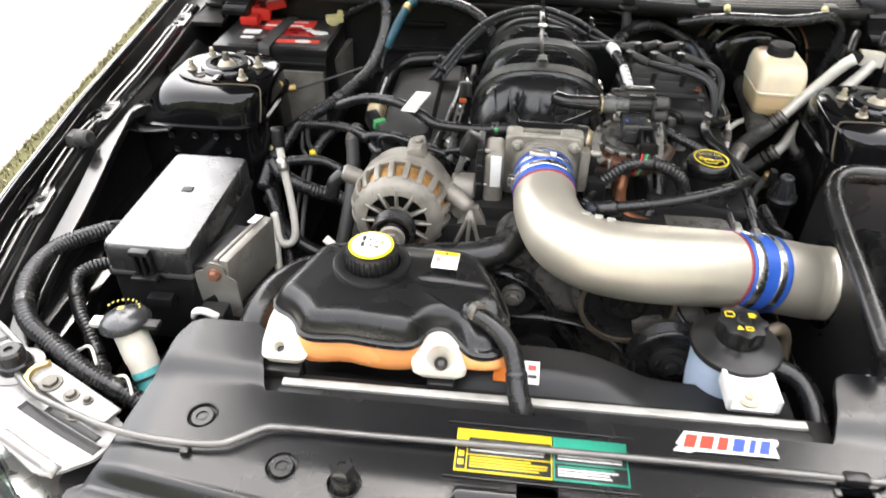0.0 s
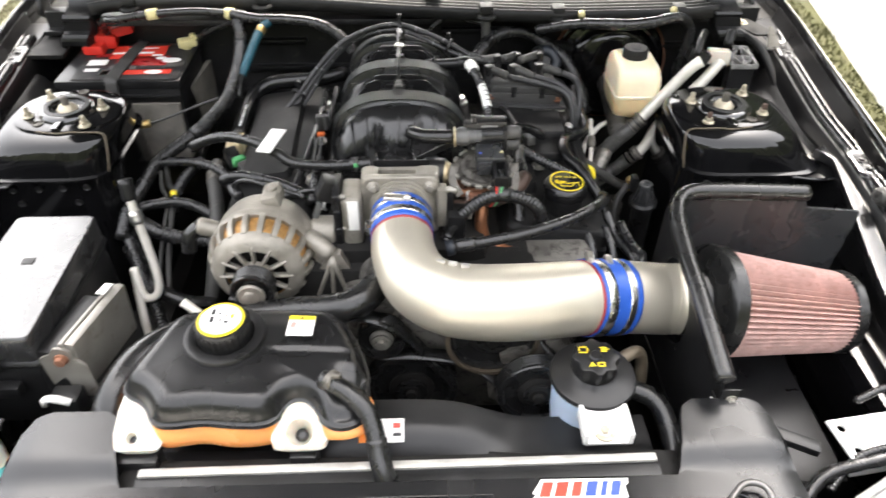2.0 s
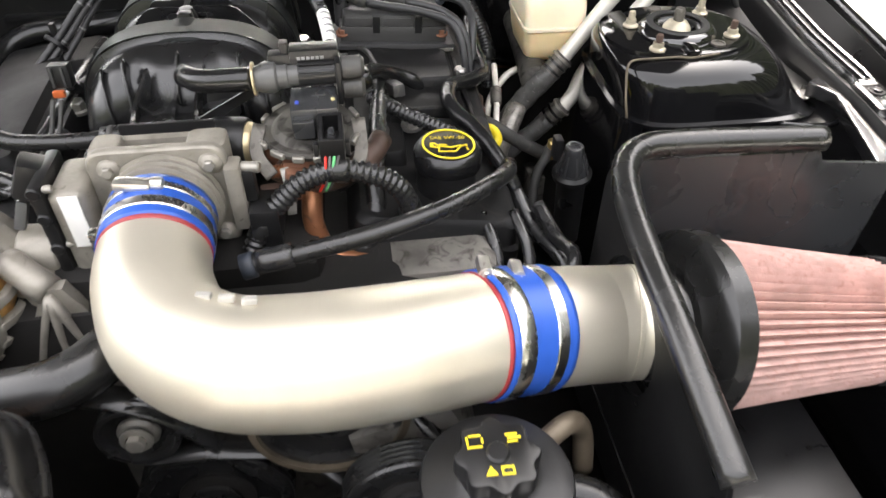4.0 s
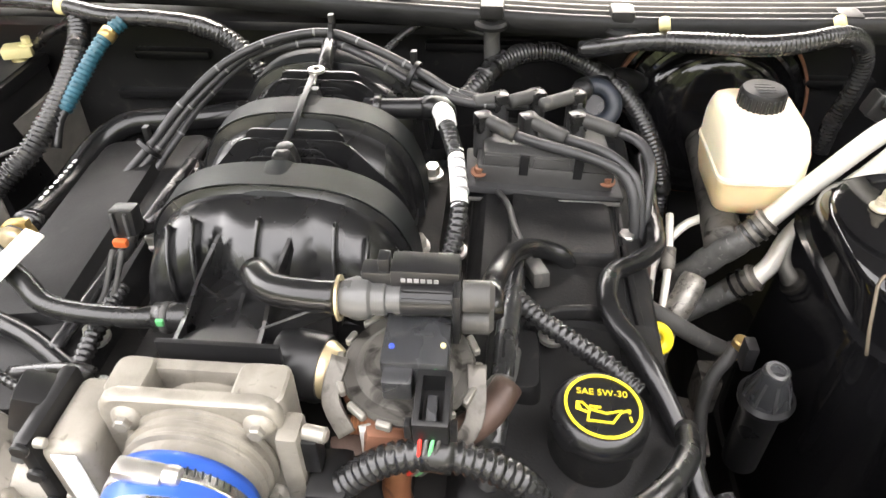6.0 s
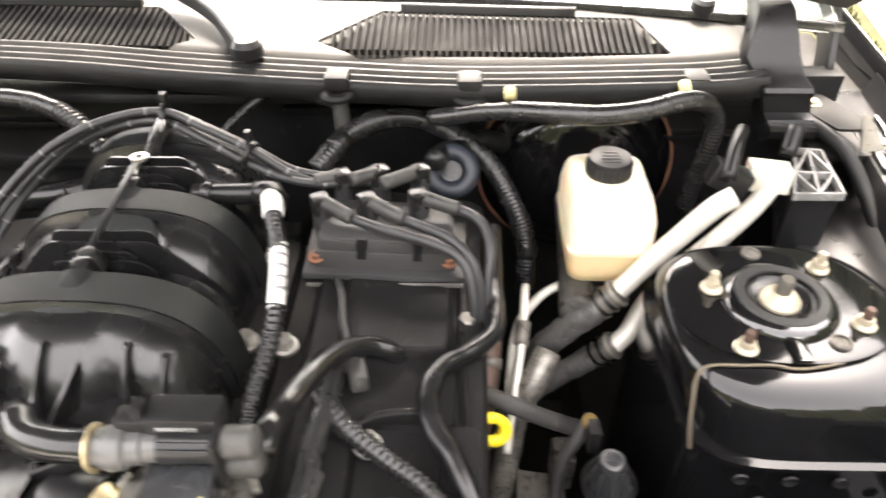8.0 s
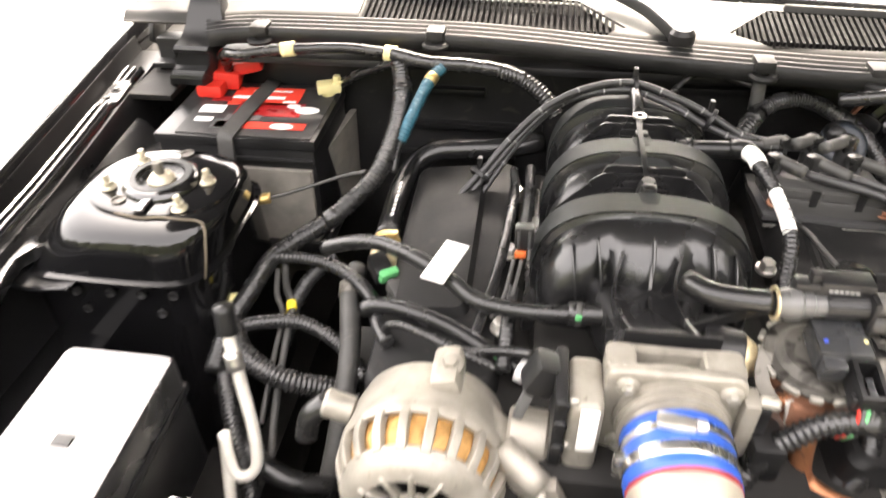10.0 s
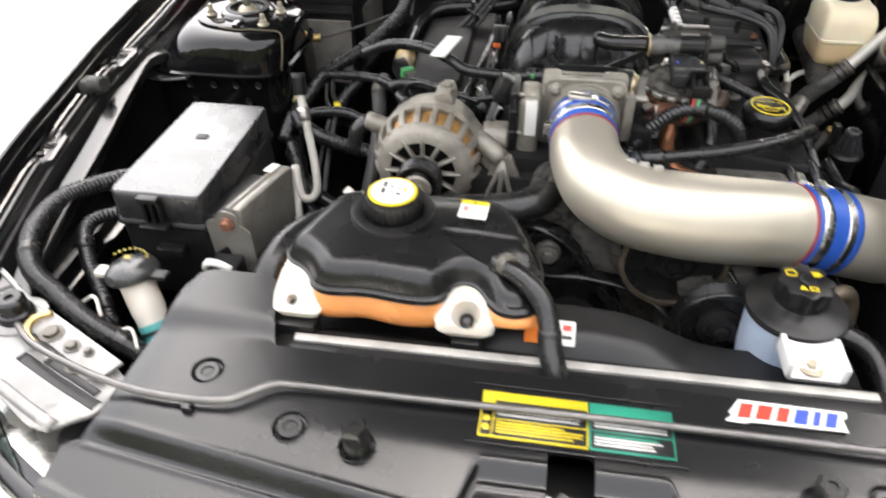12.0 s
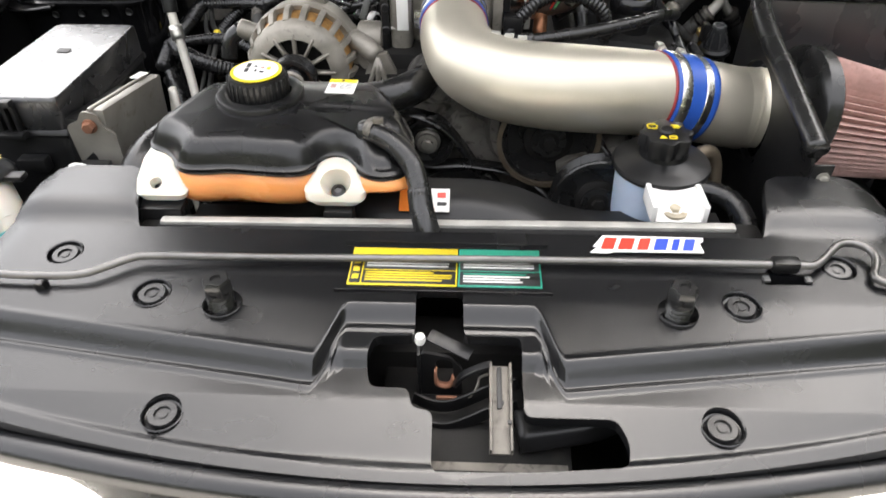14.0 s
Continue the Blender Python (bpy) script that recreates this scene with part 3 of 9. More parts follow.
STUDS = {-1: [(-0.628, 1.181), (-0.613, 1.240), (-0.524, 1.149), (-0.514, 1.206)], 1: [(0.495, 1.208), (0.594, 1.234), (0.503, 1.140), (0.604, 1.166)]}
for s in (-1, 1):
    t = part("strut_tower", tower(s), BAYPAINT, car, "glossy black strut tower with four plated studs")
    cx, cy, cz = (-0.572, 1.204, 0.935) if s < 0 else (0.547, 1.193, 0.935)
    b = lathe(shape(), [(0.028, -0.004), (0.047, -0.001), (0.0465, 0.002), (0.043, 0.006), (0.039, 0.0085), (0.031, 0.0085), (0.029, 0.007)], Matrix.Translation((cx, cy, cz)), 40, closed=True)
    part("top_plate", b, PAINT, t)
    part("rubber_mount", lathe(shape(), [(0.0, 0.001), (0.012, 0.001), (0.024, 0.001), (0.0275, 0.003), (0.0285, 0.005)], Matrix.Translation((cx, cy, cz)), 36), RUBBER, t)
    b = lathe(shape(), [(0, 0), (0.0165, 0), (0.0165, 0.003), (0.012, 0.009), (0.0085, 0.011), (0, 0.011)], Matrix.Translation((cx, cy, cz + 0.001)), 18)
    nut = part("shaft_nut", b, ZINC, t)
    part("shaft_end", lathe(shape(), [(0, 0), (0.0062, 0), (0.0062, 0.013), (0.005, 0.015), (0, 0.015)], Matrix.Translation((cx, cy, cz + 0.0115)), 14), DIRTY, nut)
    for px_, py_ in STUDS[s]:
        b = lathe(shape(), [(0, 0), (0.0092, 0), (0.0094, 0.002), (0.0064, 0.004), (0.0060, 0.009), (0, 0.009)], Matrix.Translation((px_, py_, cz + 0.001)), 14)
        st = part("stud", b, ZINC, t, "cream zinc-plated flanged nut")
        part("stud_tip", lathe(shape(), [(0, 0), (0.0040, 0), (0.0040, 0.007), (0.0034, 0.009), (0, 0.009)], Matrix.Translation((px_, py_, cz + 0.0105)), 12), BROWN if px_ > 0.5 and py_ < 1.2 else ZINC, st)
    part("dark_collar", lathe(shape(), [(0.0285, 0.0), (0.0375, 0.0), (0.0365, 0.0016), (0.0290, 0.0016)], Matrix.Translation((cx, cy, cz + 0.0082)), 40, closed=True), INK, t)
    for px_, py_ in ((cx - s * 0.004, cy + 0.062), (cx + s * 0.032, cy - 0.046)):
        b = lathe(shape(), [(0.0085, 0.0), (0.0085, 0.0022), (0.0070, 0.0022), (0.0065, 0.0004), (0, 0.0004)], Matrix.Translation((px_, py_, cz + 0.0002)), 20)
        part("locating_hole", b, DIRTY, t, "rust-rimmed locating hole")
    b = box(shape(), (cx - s * 0.004, cy - 0.053, cz + 0.002), (0.014, 0.030, 0.005), 0.002)
    part("pressed_bead", b, PAINT, t)
    for dx, z in [(-0.085, 0.852), (-0.042, 0.854), (-0.003, 0.855), (0.036, 0.857), (-0.080, 0.825), (0.014, 0.827)]:
        y = cy - 0.1165
        b = lathe(shape(), [(0, 0.0), (0.0035, 0.0005), (0.0055, 0.002), (0.006, 0.0)], aim((cx - s * (0.011 + dx), y + 0.001, z), (0, -1, 0)), 12)
        part("weld_hole", b, SATIN, t)
    lip = [(-0.0885, -0.108, 0.882), (-0.0900, -0.100, 0.900), (-0.0890, -0.090, 0.917), (-0.0850, -0.077, 0.9295), (-0.0740, -0.069, 0.9320), (-0.050, -0.0690, 0.9325), (-0.026, -0.0685, 0.9325), (-0.012, -0.0715, 0.9322), (0.005, -0.0705, 0.9325), (0.035, -0.062, 0.9325), (0.064, -0.042, 0.9325), (0.082, -0.012, 0.9325), (0.0855, 0.020, 0.9325)]
    part("panel_lip", pipe(shape(), [(cx + s * u, (1.204 if s < 0 else 1.195) + v, z) for u, v, z in lip], 0.0014, 8, 0.006), RIMTAN, t, "bare edge of the outer panel")
    # apron panel between tower and fender, behind and ahead of it
    b = box(shape(), (s * 0.712, 1.32, 0.74), (0.09, 0.42, 0.22), 0.02)
    part("apron_panel", b, BAYPAINT, car)
    rows = []
    for y in np.linspace(1.075, 1.42, 14):
        dip = 0.020 * smooth01((1.15 - y) / 0.08)
        rows.append([(s * x, y, z - dip * k) for x, z, k in ((0.640, 0.869, 0.0), (0.668, 0.869, 0.2), (0.690, 0.872, 0.5), (0.706, 0.880, 0.8), (0.716, 0.893, 1.0), (0.726, 0.897, 1.0), (0.742, 0.897, 1.0))])
    part("gusset", sheet(shape(), rows, 0.002), RAILPAINT, car)
    part("gusset_lip", pipe(shape(), [(s * 0.640, 1.075, 0.868), (s * 0.668, 1.074, 0.864), (s * 0.690, 1.074, 0.862), (s * 0.706, 1.073, 0.864), (s * 0.718, 1.072, 0.872)], 0.0035, 10), BAYPAINT, car)
    b = box(shape(), (s * 0.675, 0.88, 0.70), (0.10, 0.50, 0.16), 0.035)
    part("wheel_arch", b, BAYPAINT, car)

# firewall, with pressed ribs
wall = part("firewall", box(shape(), (0, 1.545, 0.677), (1.46, 0.03, 0.60), 0.004), SATIN, car)
for z, x0, x1 in [(0.915, -0.31, -0.21), (0.857, -0.35, -0.12), (0.801, -0.37, -0.16), (0.955, 0.09, 0.26), (0.935, 0.07, 0.20), (0.90, 0.50, 0.62)]:
    part("pressed_rib", box(shape(), ((x0 + x1) / 2, 1.526, z), (x1 - x0, 0.020, 0.012), 0.004), RAILPAINT, wall)
b = box(shape(), (0.0, 1.49, 0.978), (1.20, 0.05, 0.012), 0.004)
part("cowl_shelf", b, SATIN, car)
# dark sheet added below the engine to stop light from underneath
part("bay_floor", box(shape(), (0, 0.95, 0.33), (1.5, 1.3, 0.03), 0.004), DARK, car)
part("radiator_wall", box(shape(), (0, 0.46, 0.55), (1.0, 0.05, 0.50), 0.01), DARK, car)
for s in (-1, 1):
    part("frame_rail", box(shape(), (s * 0.50, 0.98, 0.50), (0.10, 1.0, 0.14), 0.015), DARK, car)

# cowl panel and its ridged seal
SEAL = [(-0.61, 1.475, 1.012), (-0.54, 1.492, 1.014), (-0.28, 1.495, 1.014), (-0.145, 1.492, 1.010), (-0.008, 1.476, 1.006), (0.15, 1.462, 1.003), (0.30, 1.456, 1.000), (0.53, 1.470, 0.998), (0.61, 1.485, 0.998)]
cowl = thing("cowl_panel", "black plastic cowl panel with two slatted grilles", "cowl panel", (0, 1.56, 1.0))
ridge = [(-0.026, -0.012), (0.026, -0.012)]
for k in range(4):
    c = 0.019 - k * 0.0127
    ridge += [(c + 0.0042, 0.003 + 0.001 * k), (c + 0.0020, 0.0095 + 0.001 * k), (c - 0.0020, 0.0095 + 0.001 * k), (c - 0.0042, 0.003 + 0.001 * k)]
seal = part("seal", sweep(shape(), SEAL, ridge, 0.02, upright=True), SEALRUB, cowl, "ridged black rubber seal")
def cowl_z(x, y):
    z0 = np.interp(x, [q[0] for q in SEAL], [q[2] for q in SEAL])
    y0 = np.interp(x, [q[0] for q in SEAL], [q[1] for q in SEAL])
    d = y - y0 - 0.016
    return float(z0 + 0.006 + 0.010 * smooth01(d / 0.015) + 0.05 * max(0.0, d) - 0.02 * smooth01((d - 0.15) / 0.03))


rows = []
for k in range(26):
    row = []
    for x in np.linspace(-0.75, 0.605, 76):
        y0 = np.interp(x, [q[0] for q in SEAL], [q[1] for q in SEAL]) + 0.016
        y = y0 + (1.675 - 0.06 * (x / 0.75) ** 2 - y0) * (k / 25) ** 1.3
        row.append((x, y, cowl_z(x, y)))
    rows.append(row)
GRILLES = [[(-0.395, 1.500), (-0.050, 1.500), (-0.017, 1.522), (-0.083, 1.606), (-0.402, 1.602)], [(0.120, 1.522), (0.170, 1.486), (0.384, 1.492), (0.515, 1.503), (0.491, 1.594), (0.187, 1.606)]]
panel = part("panel", carved(sheet(shape(), rows, 0.003), [plate(shape(), rounded(q, 0.004, 2), 0.9, 1.2) for q in GRILLES]), COWLGREY, cowl, "weathered grey-black plastic panel")


def span(outline, x):
    """The least and the greatest y of the outline at x."""
    ys = []
    for (ax, ay), (bx, by) in zip(outline, outline[1:] + outline[:1]):
        if min(ax, bx) <= x <= max(ax, bx) and ax != bx:
            ys.append(ay + (by - ay) * (x - ax) / (bx - ax))
    return min(ys), max(ys)


for q in GRILLES:
    x0, x1 = min(p[0] for p in q), max(p[0] for p in q)
    # solid black bed added close under the slats, keeping sun stripes out of the gap
    bed = shape()
    for dz in (-0.006, -0.010):
        bed.faces.new([bed.verts.new((x, y, cowl_z(x, y) + dz - 0.020 * smooth01((1.535 - y) / 0.03))) for x, y in q])
    tops, lows = list(bed.faces)[0].verts[:], list(bed.faces)[1].verts[:]
    for k in range(len(q)):
        bed.faces.new((tops[k], lows[k], lows[(k + 1) % len(q)], tops[(k + 1) % len(q)]))
    bmesh.ops.recalc_face_normals(bed, faces=bed.faces)
    grille = part("grille", bed, SLAT, cowl, "black backing plate under the slats")
    n = int((x1 - x0) / 0.0084)
    for k in range(1, n):
        x = x0 + (x1 - x0) * k / n
        lo, hi = span(q, x)
        lo = max(lo, 1.522)
        if hi - lo > 0.012:
            zf, zb = cowl_z(x, lo) - 0.012, cowl_z(x, hi) - 0.003
            part("slat", box(shape(), (x, (lo + hi) / 2, (zf + zb) / 2), (0.0042, math.hypot(hi - lo, zb - zf), 0.007), 0.0, pose(0, 0, 0, math.degrees(math.atan2(zb - zf, hi - lo)), 0, 0)), SLAT, grille)
    part("ledge", sweep(shape(), [(x, span(q, x)[1] + 0.004, cowl_z(x, 1.61) + 0.005) for x in np.linspace(x0 + 0.09, x1 - 0.09, 8)], rounded([(-0.007, -0.006), (0.007, -0.006), (0.004, 0.004), (-0.004, 0.004)], 0.002), 0.03, upright=True), COWLGREY, grille)
for x, y, z in [(-0.53, 1.478, 1.016), (-0.277, 1.480, 1.018), (0.153, 1.447, 1.008), (0.292, 1.448, 1.004), (0.534, 1.466, 0.998)]:
    b = box(shape(), (x, y, z + 0.004), (0.026, 0.030, 0.016), 0.005)
    lathe(b, [(0.007, 0.0), (0.018, 0.0), (0.019, 0.004), (0.016, 0.007), (0.007, 0.007)], Matrix.Translation((x, y - 0.010, z - 0.012)), 20, closed=True)
    part("clip", b, SEALRUB, cowl, "black push-in clip on the seal")
# end pieces of the cowl
steps = [(1.640, 1.090), (1.560, 1.074), (1.520, 1.058), (1.502, 1.038), (1.489, 1.018), (1.478, 1.006), (1.466, 1.001), (1.453, 0.999), (1.4495, 0.995), (1.452, 0.990), (1.459, 0.986), (1.4615, 0.966), (1.4560, 0.9625),
         (1.4515, 0.9622), (1.4500, 0.9595), (1.4475, 0.9605), (1.4460, 0.9575), (1.4435, 0.9580), (1.4420, 0.953), (1.446, 0.942)]
for s in (-1, 1):
    rows = []
    for u, drop in ((0.0, 0.034), (0.01, 0.006), (0.04, 0.0), (0.35, 0.0), (0.70, 0.0), (0.95, 0.0), (0.99, 0.006), (1.0, 0.034)):
        row = []
        for y, z in steps:
            inner_x = float(np.interp(z, [0.942, 0.985, 0.999, 1.020, 1.058, 1.090], [0.622, 0.606, 0.602, 0.588, 0.602, 0.612]))
            outer_x = float(np.interp(z, [0.942, 0.985, 1.020, 1.090], [0.676, 0.662, 0.652, 0.640]))
            row.append((s * (inner_x + (outer_x - inner_x) * u), y + drop * 0.6, z - drop * 0.5))
        rows.append(row)
    b = sheet(shape(), rows, 0.0025)
    part("end_cap", b, PLASTIC, cowl, "stepped black end piece")
    b = lathe(shape(), [(0, 0), (0.014, 0), (0.014, 0.016), (0.010, 0.02), (0, 0.02)], aim((s * 0.57, 1.60, 1.025), (0, -0.2, 1)), 16)
    part("washer_jet", b, PLASTIC, cowl)

# windscreen and wipers
rows = []
for k in range(8):
    f = k / 7
    rows.append([(x * (1 - 0.12 * f), 1.665 + 0.85 * f - 0.10 * (x / 0.7) ** 2, 1.022 + 0.42 * f) for x in np.linspace(-0.72, 0.72, 17)])
screen = thing("windscreen", "clear raked windscreen above the cowl", "windscreen", (0, 1.665, 1.02))
pane = part("glass", sheet(shape(), rows, 0.005), GLASS, screen)
pane.visible_shadow = False
part("lower_trim", sweep(shape(), [(x, 1.660 - 0.10 * (x / 0.7) ** 2, 1.026) for x in np.linspace(-0.72, 0.72, 15)], rounded([(-0.006, -0.006), (0.006, -0.006), (0.004, 0.004), (-0.004, 0.004)], 0.002), 0.03, upright=True), RUBBER, screen, "black rubber trim along the glass")
rows = [[(x * (1 - 0.12 * f), 1.667 + 0.85 * f - 0.10 * (x / 0.7) ** 2, 1.014 + 0.42 * f) for x in np.linspace(-0.71, 0.71, 17)] for f in (0.0, 0.03, 0.07)]
part("dark_border", sheet(shape(), rows, 0.001), INK, screen, "black printed border under the glass")
part("dashboard", box(shape(), (0, 2.15, 0.80), (1.5, 0.9, 0.30), 0.05), DARK, car)
part("cabin_wall", box(shape(), (0, 2.65, 0.90), (1.6, 0.08, 1.2), 0.05), DARK, car)
pts = [(0.054, 1.480, 1.026), (0.034, 1.510, 1.036), (0.012, 1.540, 1.044), (-0.028, 1.574, 1.053), (-0.066, 1.590, 1.058), (-0.20, 1.597, 1.065), (-0.364, 1.611, 1.070)]
w = thing("wiper", "black metal wiper arm with its blade on the glass", "wiper", pts[0])
part("arm", sweep(shape(), pts, rounded([(-0.015, -0.006), (0.015, -0.006), (0.011, 0.010), (-0.011, 0.010)], 0.004), 0.01, upright=True), PLASTIC, w)
part("pivot_cap", lathe(shape(), [(0, 0), (0.017, 0), (0.017, 0.012), (0.012, 0.018), (0, 0.019)], Matrix.Translation((0.052, 1.483, 1.022)), 20), PLASTIC, w)
part("blade", box(shape(), (-0.335, 1.74, 1.066), (0.57, 0.012, 0.014), 0.003, pose(0, 0, 0, 0, 0, 1.5)), RUBBER, w)
# hinges at the back corners
for s in (-1, 1):
    hx = 0.715 if s < 0 else 0.690
    h = part("hinge", box(shape(), (s * hx, 1.545, 0.940), (0.04, 0.07, 0.010), 0.004), SATIN, car)
    part("hinge_shelf", box(shape(), (s * 0.732, 1.60, 0.926), (0.125, 0.34, 0.010), 0.003), DARK, car, "dusty inner shelf beside the hinge")
    part("hinge_arm", sweep(shape(), [(s * (hx + 0.03), 1.56, 0.955), (s * (hx + 0.035), 1.60, 1.02), (s * (hx + 0.03), 1.61, 1.08), (s * (hx + 0.025), 1.605, 1.13), (s * (hx + 0.03), 1.60, 1.20)], rounded([(-0.004, -0.024), (0.004, -0.024), (0.004, 0.024), (-0.004, 0.024)], 0.002), 0.02, upright=False), SATIN, h)
# the bracket, its seal and the bolted tab at the back of the rail
br = part("rail_bracket", plate(shape(), rounded([(0.662, 1.505), (0.672, 1.520), (0.704, 1.524), (0.726, 1.470), (0.728, 1.440), (0.690, 1.440)], 0.006, 3), -0.0015, 0.0015, Matrix.Translation((0, 0, 0.956))), DARK, car)
part("bolt", hexbolt(shape(), (0.684, 1.498, 0.9575), (0, 0, 1), 0.006, 0.006), ZINC, br)
part("edge_seal", pipe(shape(), [(0.668, 1.524, 0.950), (0.660, 1.505, 0.951), (0.672, 1.470, 0.950), (0.690, 1.438, 0.945), (0.704, 1.415, 0.930), (0.716, 1.385, 0.905), (0.722, 1.350, 0.885)], 0.008, 12), SEALRUB, br)
tab = plate(shape(), rounded([(0.0, 0.0), (0.030, 0.0), (0.010, 0.040), (0.004, 0.040)], 0.003, 2), -0.001, 0.001, Matrix.Translation((0.716, 1.428, 0.936)) @ pose(0, 0, 0, 62, 0, 12))
part("tab", tab, ALLOY, car, "pale bolted tab")

# the raised bonnet above, and the front wheels below
rows = []
for y, z, w in ((1.540, 1.158, 0.885), (1.520, 1.188, 0.925), (1.30, 1.52, 0.955), (1.05, 1.85, 0.915), (0.86, 2.10, 0.82)):
    droop = 1.0 if y > 1.4 else 0.2
    rows.append([(x * w, y, z - droop * float(np.interp(abs(x), [0.50, 0.64, 0.70, 0.79], [0.0, 0.040, 0.075, 0.09]))) for x in np.linspace(-0.79, 0.79, 41)])
b = sheet(shape(), rows, 0.020)
part("bonnet", b, DARK, car, "black bonnet held open, its underside dull")
for s in (-1, 1):
    part("wheel", lathe(shape(), [(0.20, -0.11), (0.30, -0.115), (0.33, -0.09), (0.335, 0.0), (0.33, 0.09), (0.30, 0.115), (0.20, 0.11)], aim((s * 0.78, 0.98, 0.335), (1, 0, 0)), 40, closed=True), RUBBER, car)

# ---- nose: cover over the radiator ----
def back_edge(x):
    return float(np.interp(abs(x), [0, 0.298, 0.302, 0.310, 0.316, 0.324, 0.337, 0.400, 0.415, 0.424, 0.430, 0.436, 0.446, 0.470],
                           [0.541, 0.541, 0.548, 0.575, 0.600, 0.624, 0.633, 0.633, 0.626, 0.605, 0.540, 0.440, 0.418, 0.405]))


def front_edge(x):
    return 0.296 + 0.32 * x * x


def cover_top(x, y):
    a = abs(x)
    lower = 0.828 + (0.25 if y < 0.36 else 0.10) * (y - 0.36)
    upper = 0.853 - 0.15 * max(0.0, 0.45 - y) + 0.010 * smooth01((y - 0.545) / 0.03) - 0.012 * smooth01((a - 0.40) / 0.07)
    side = smooth01((a - 0.078) / 0.024)
    far = 0.381 + 0.13 * max(0.0, a - 0.1)
    y_step = 0.434 * (1 - side) + far * side
    mid = 0.842 * (1 - side) + lower * side
    base = lower + (mid - lower) * smooth01((y - 0.388) / 0.010)
    bead = 0.0013 * math.exp(-((y - y_step + 0.0115) / 0.0030) ** 2) + 0.0009 * math.exp(-((y - y_step - 0.0095) / 0.0030) ** 2)
    lip = 0.0022 * smooth01((front_edge(x) + 0.016 - y) / 0.006)
    return base + bead + lip + (upper - base) * smooth01((y - y_step + 0.0085) / 0.0165)


xs = sorted(set(np.round(np.concatenate([np.linspace(-0.46, 0.46, 150), [q * s for q in (0.298, 0.300, 0.302, 0.306, 0.310, 0.313, 0.316, 0.320, 0.324, 0.330, 0.337, 0.415, 0.420, 0.424, 0.427, 0.430, 0.436, 0.441, 0.446) for s in (-1, 1)], np.linspace(-0.105, 0.105, 50)]), 4)))
def step_line(x):
    side = smooth01((abs(x) - 0.078) / 0.024)
    return 0.434 * (1 - side) + (0.381 + 0.13 * max(0.0, abs(x) - 0.1)) * side


rows = []
for zone, count in ((0, 34), (1, 30), (2, 20), (3, 12)):
    for k in range(count):
        row = []
        for x in xs:
            y0, y1 = front_edge(x), back_edge(x)
            stops = [y0, min(step_line(x), y1 - 0.004) - 0.0175, min(step_line(x), y1 - 0.004) + 0.0165, min(0.541, y1), y1]
            stops = [min(q, y1) for q in stops]
            y = stops[zone] + (stops[zone + 1] - stops[zone]) * k / (count - (1 if zone == 3 else 0))
            row.append(Vector((x, y, cover_top(x, y))))
        rows.append(row)
b = shape()
top = [[b.verts.new(p) for p in row] for row in rows]
low = [[b.verts.new(p - Vector((0, 0, 0.010))) for p in row] for row in rows]
nr, nc = len(rows), len(xs)
def quad(q):
    p = [v for k, v in enumerate(q) if (v.co - q[k - 1].co).length > 1e-7]
    if len(p) > 2:
        b.faces.new(p)
for i in range(nr - 1):
    for k in range(nc - 1):
        quad((top[i][k], top[i][k + 1], top[i + 1][k + 1], top[i + 1][k]))
        quad((low[i + 1][k], low[i + 1][k + 1], low[i][k + 1], low[i][k]))
for k in range(nc - 1):
    quad((low[0][k], low[0][k + 1], top[0][k + 1], top[0][k]))
    quad((top[-1][k], top[-1][k + 1], low[-1][k + 1], low[-1][k]))
for i in range(nr - 1):
    quad((top[i][0], top[i + 1][0], low[i + 1][0], low[i][0]))
    quad((low[i][-1], low[i + 1][-1], top[i + 1][-1], top[i][-1]))
bmesh.ops.remove_doubles(b, verts=b.verts, dist=1e-5)
PINS = [(-0.353, 0.499), (-0.252, 0.449), (-0.213, 0.344), (0.253, 0.449), (0.217, 0.346), (0.352, 0.500)]
STOPS = [(-0.187, 0.438), (0.198, 0.440)]
hole = [(-0.021, 0.415), (-0.022, 0.461), (0.018, 0.461), (0.020, 0.416), (0.067, 0.416), (0.068, 0.349), (0.138, 0.349), (0.146, 0.331), (0.143, 0.312), (0.07, 0.306), (0.012, 0.299), (-0.002, 0.306), (-0.003, 0.352), (-0.020, 0.354), (-0.023, 0.371), (-0.054, 0.371), (-0.059, 0.392), (-0.054, 0.414)]
cutters = [plate(shape(), rounded(hole, 0.007), 0.7, 0.95)]
for x, y in PINS:
    cutters.append(lathe(shape(), [(0, 0.7), (0.0155, 0.7), (0.0155, 0.95), (0, 0.95)], Matrix.Translation((x, y, 0)), 32))
for x, y in STOPS:
    cutters.append(lathe(shape(), [(0, 0.7), (0.0165, 0.7), (0.0165, 0.95), (0, 0.95)], Matrix.Translation((x, y, 0)), 32))
cutters.append(plate(shape(), [(0.281, 0.476), (0.322, 0.476), (0.322, 0.488), (0.281, 0.488)], 0.7, 0.95))
cover = thing("radiator_cover", "textured black plastic cover over the radiator with stepped front", "radiator cover", (0, 0.42, 0.80))
shell = part("shell", carved(b, cutters), COVER, cover)
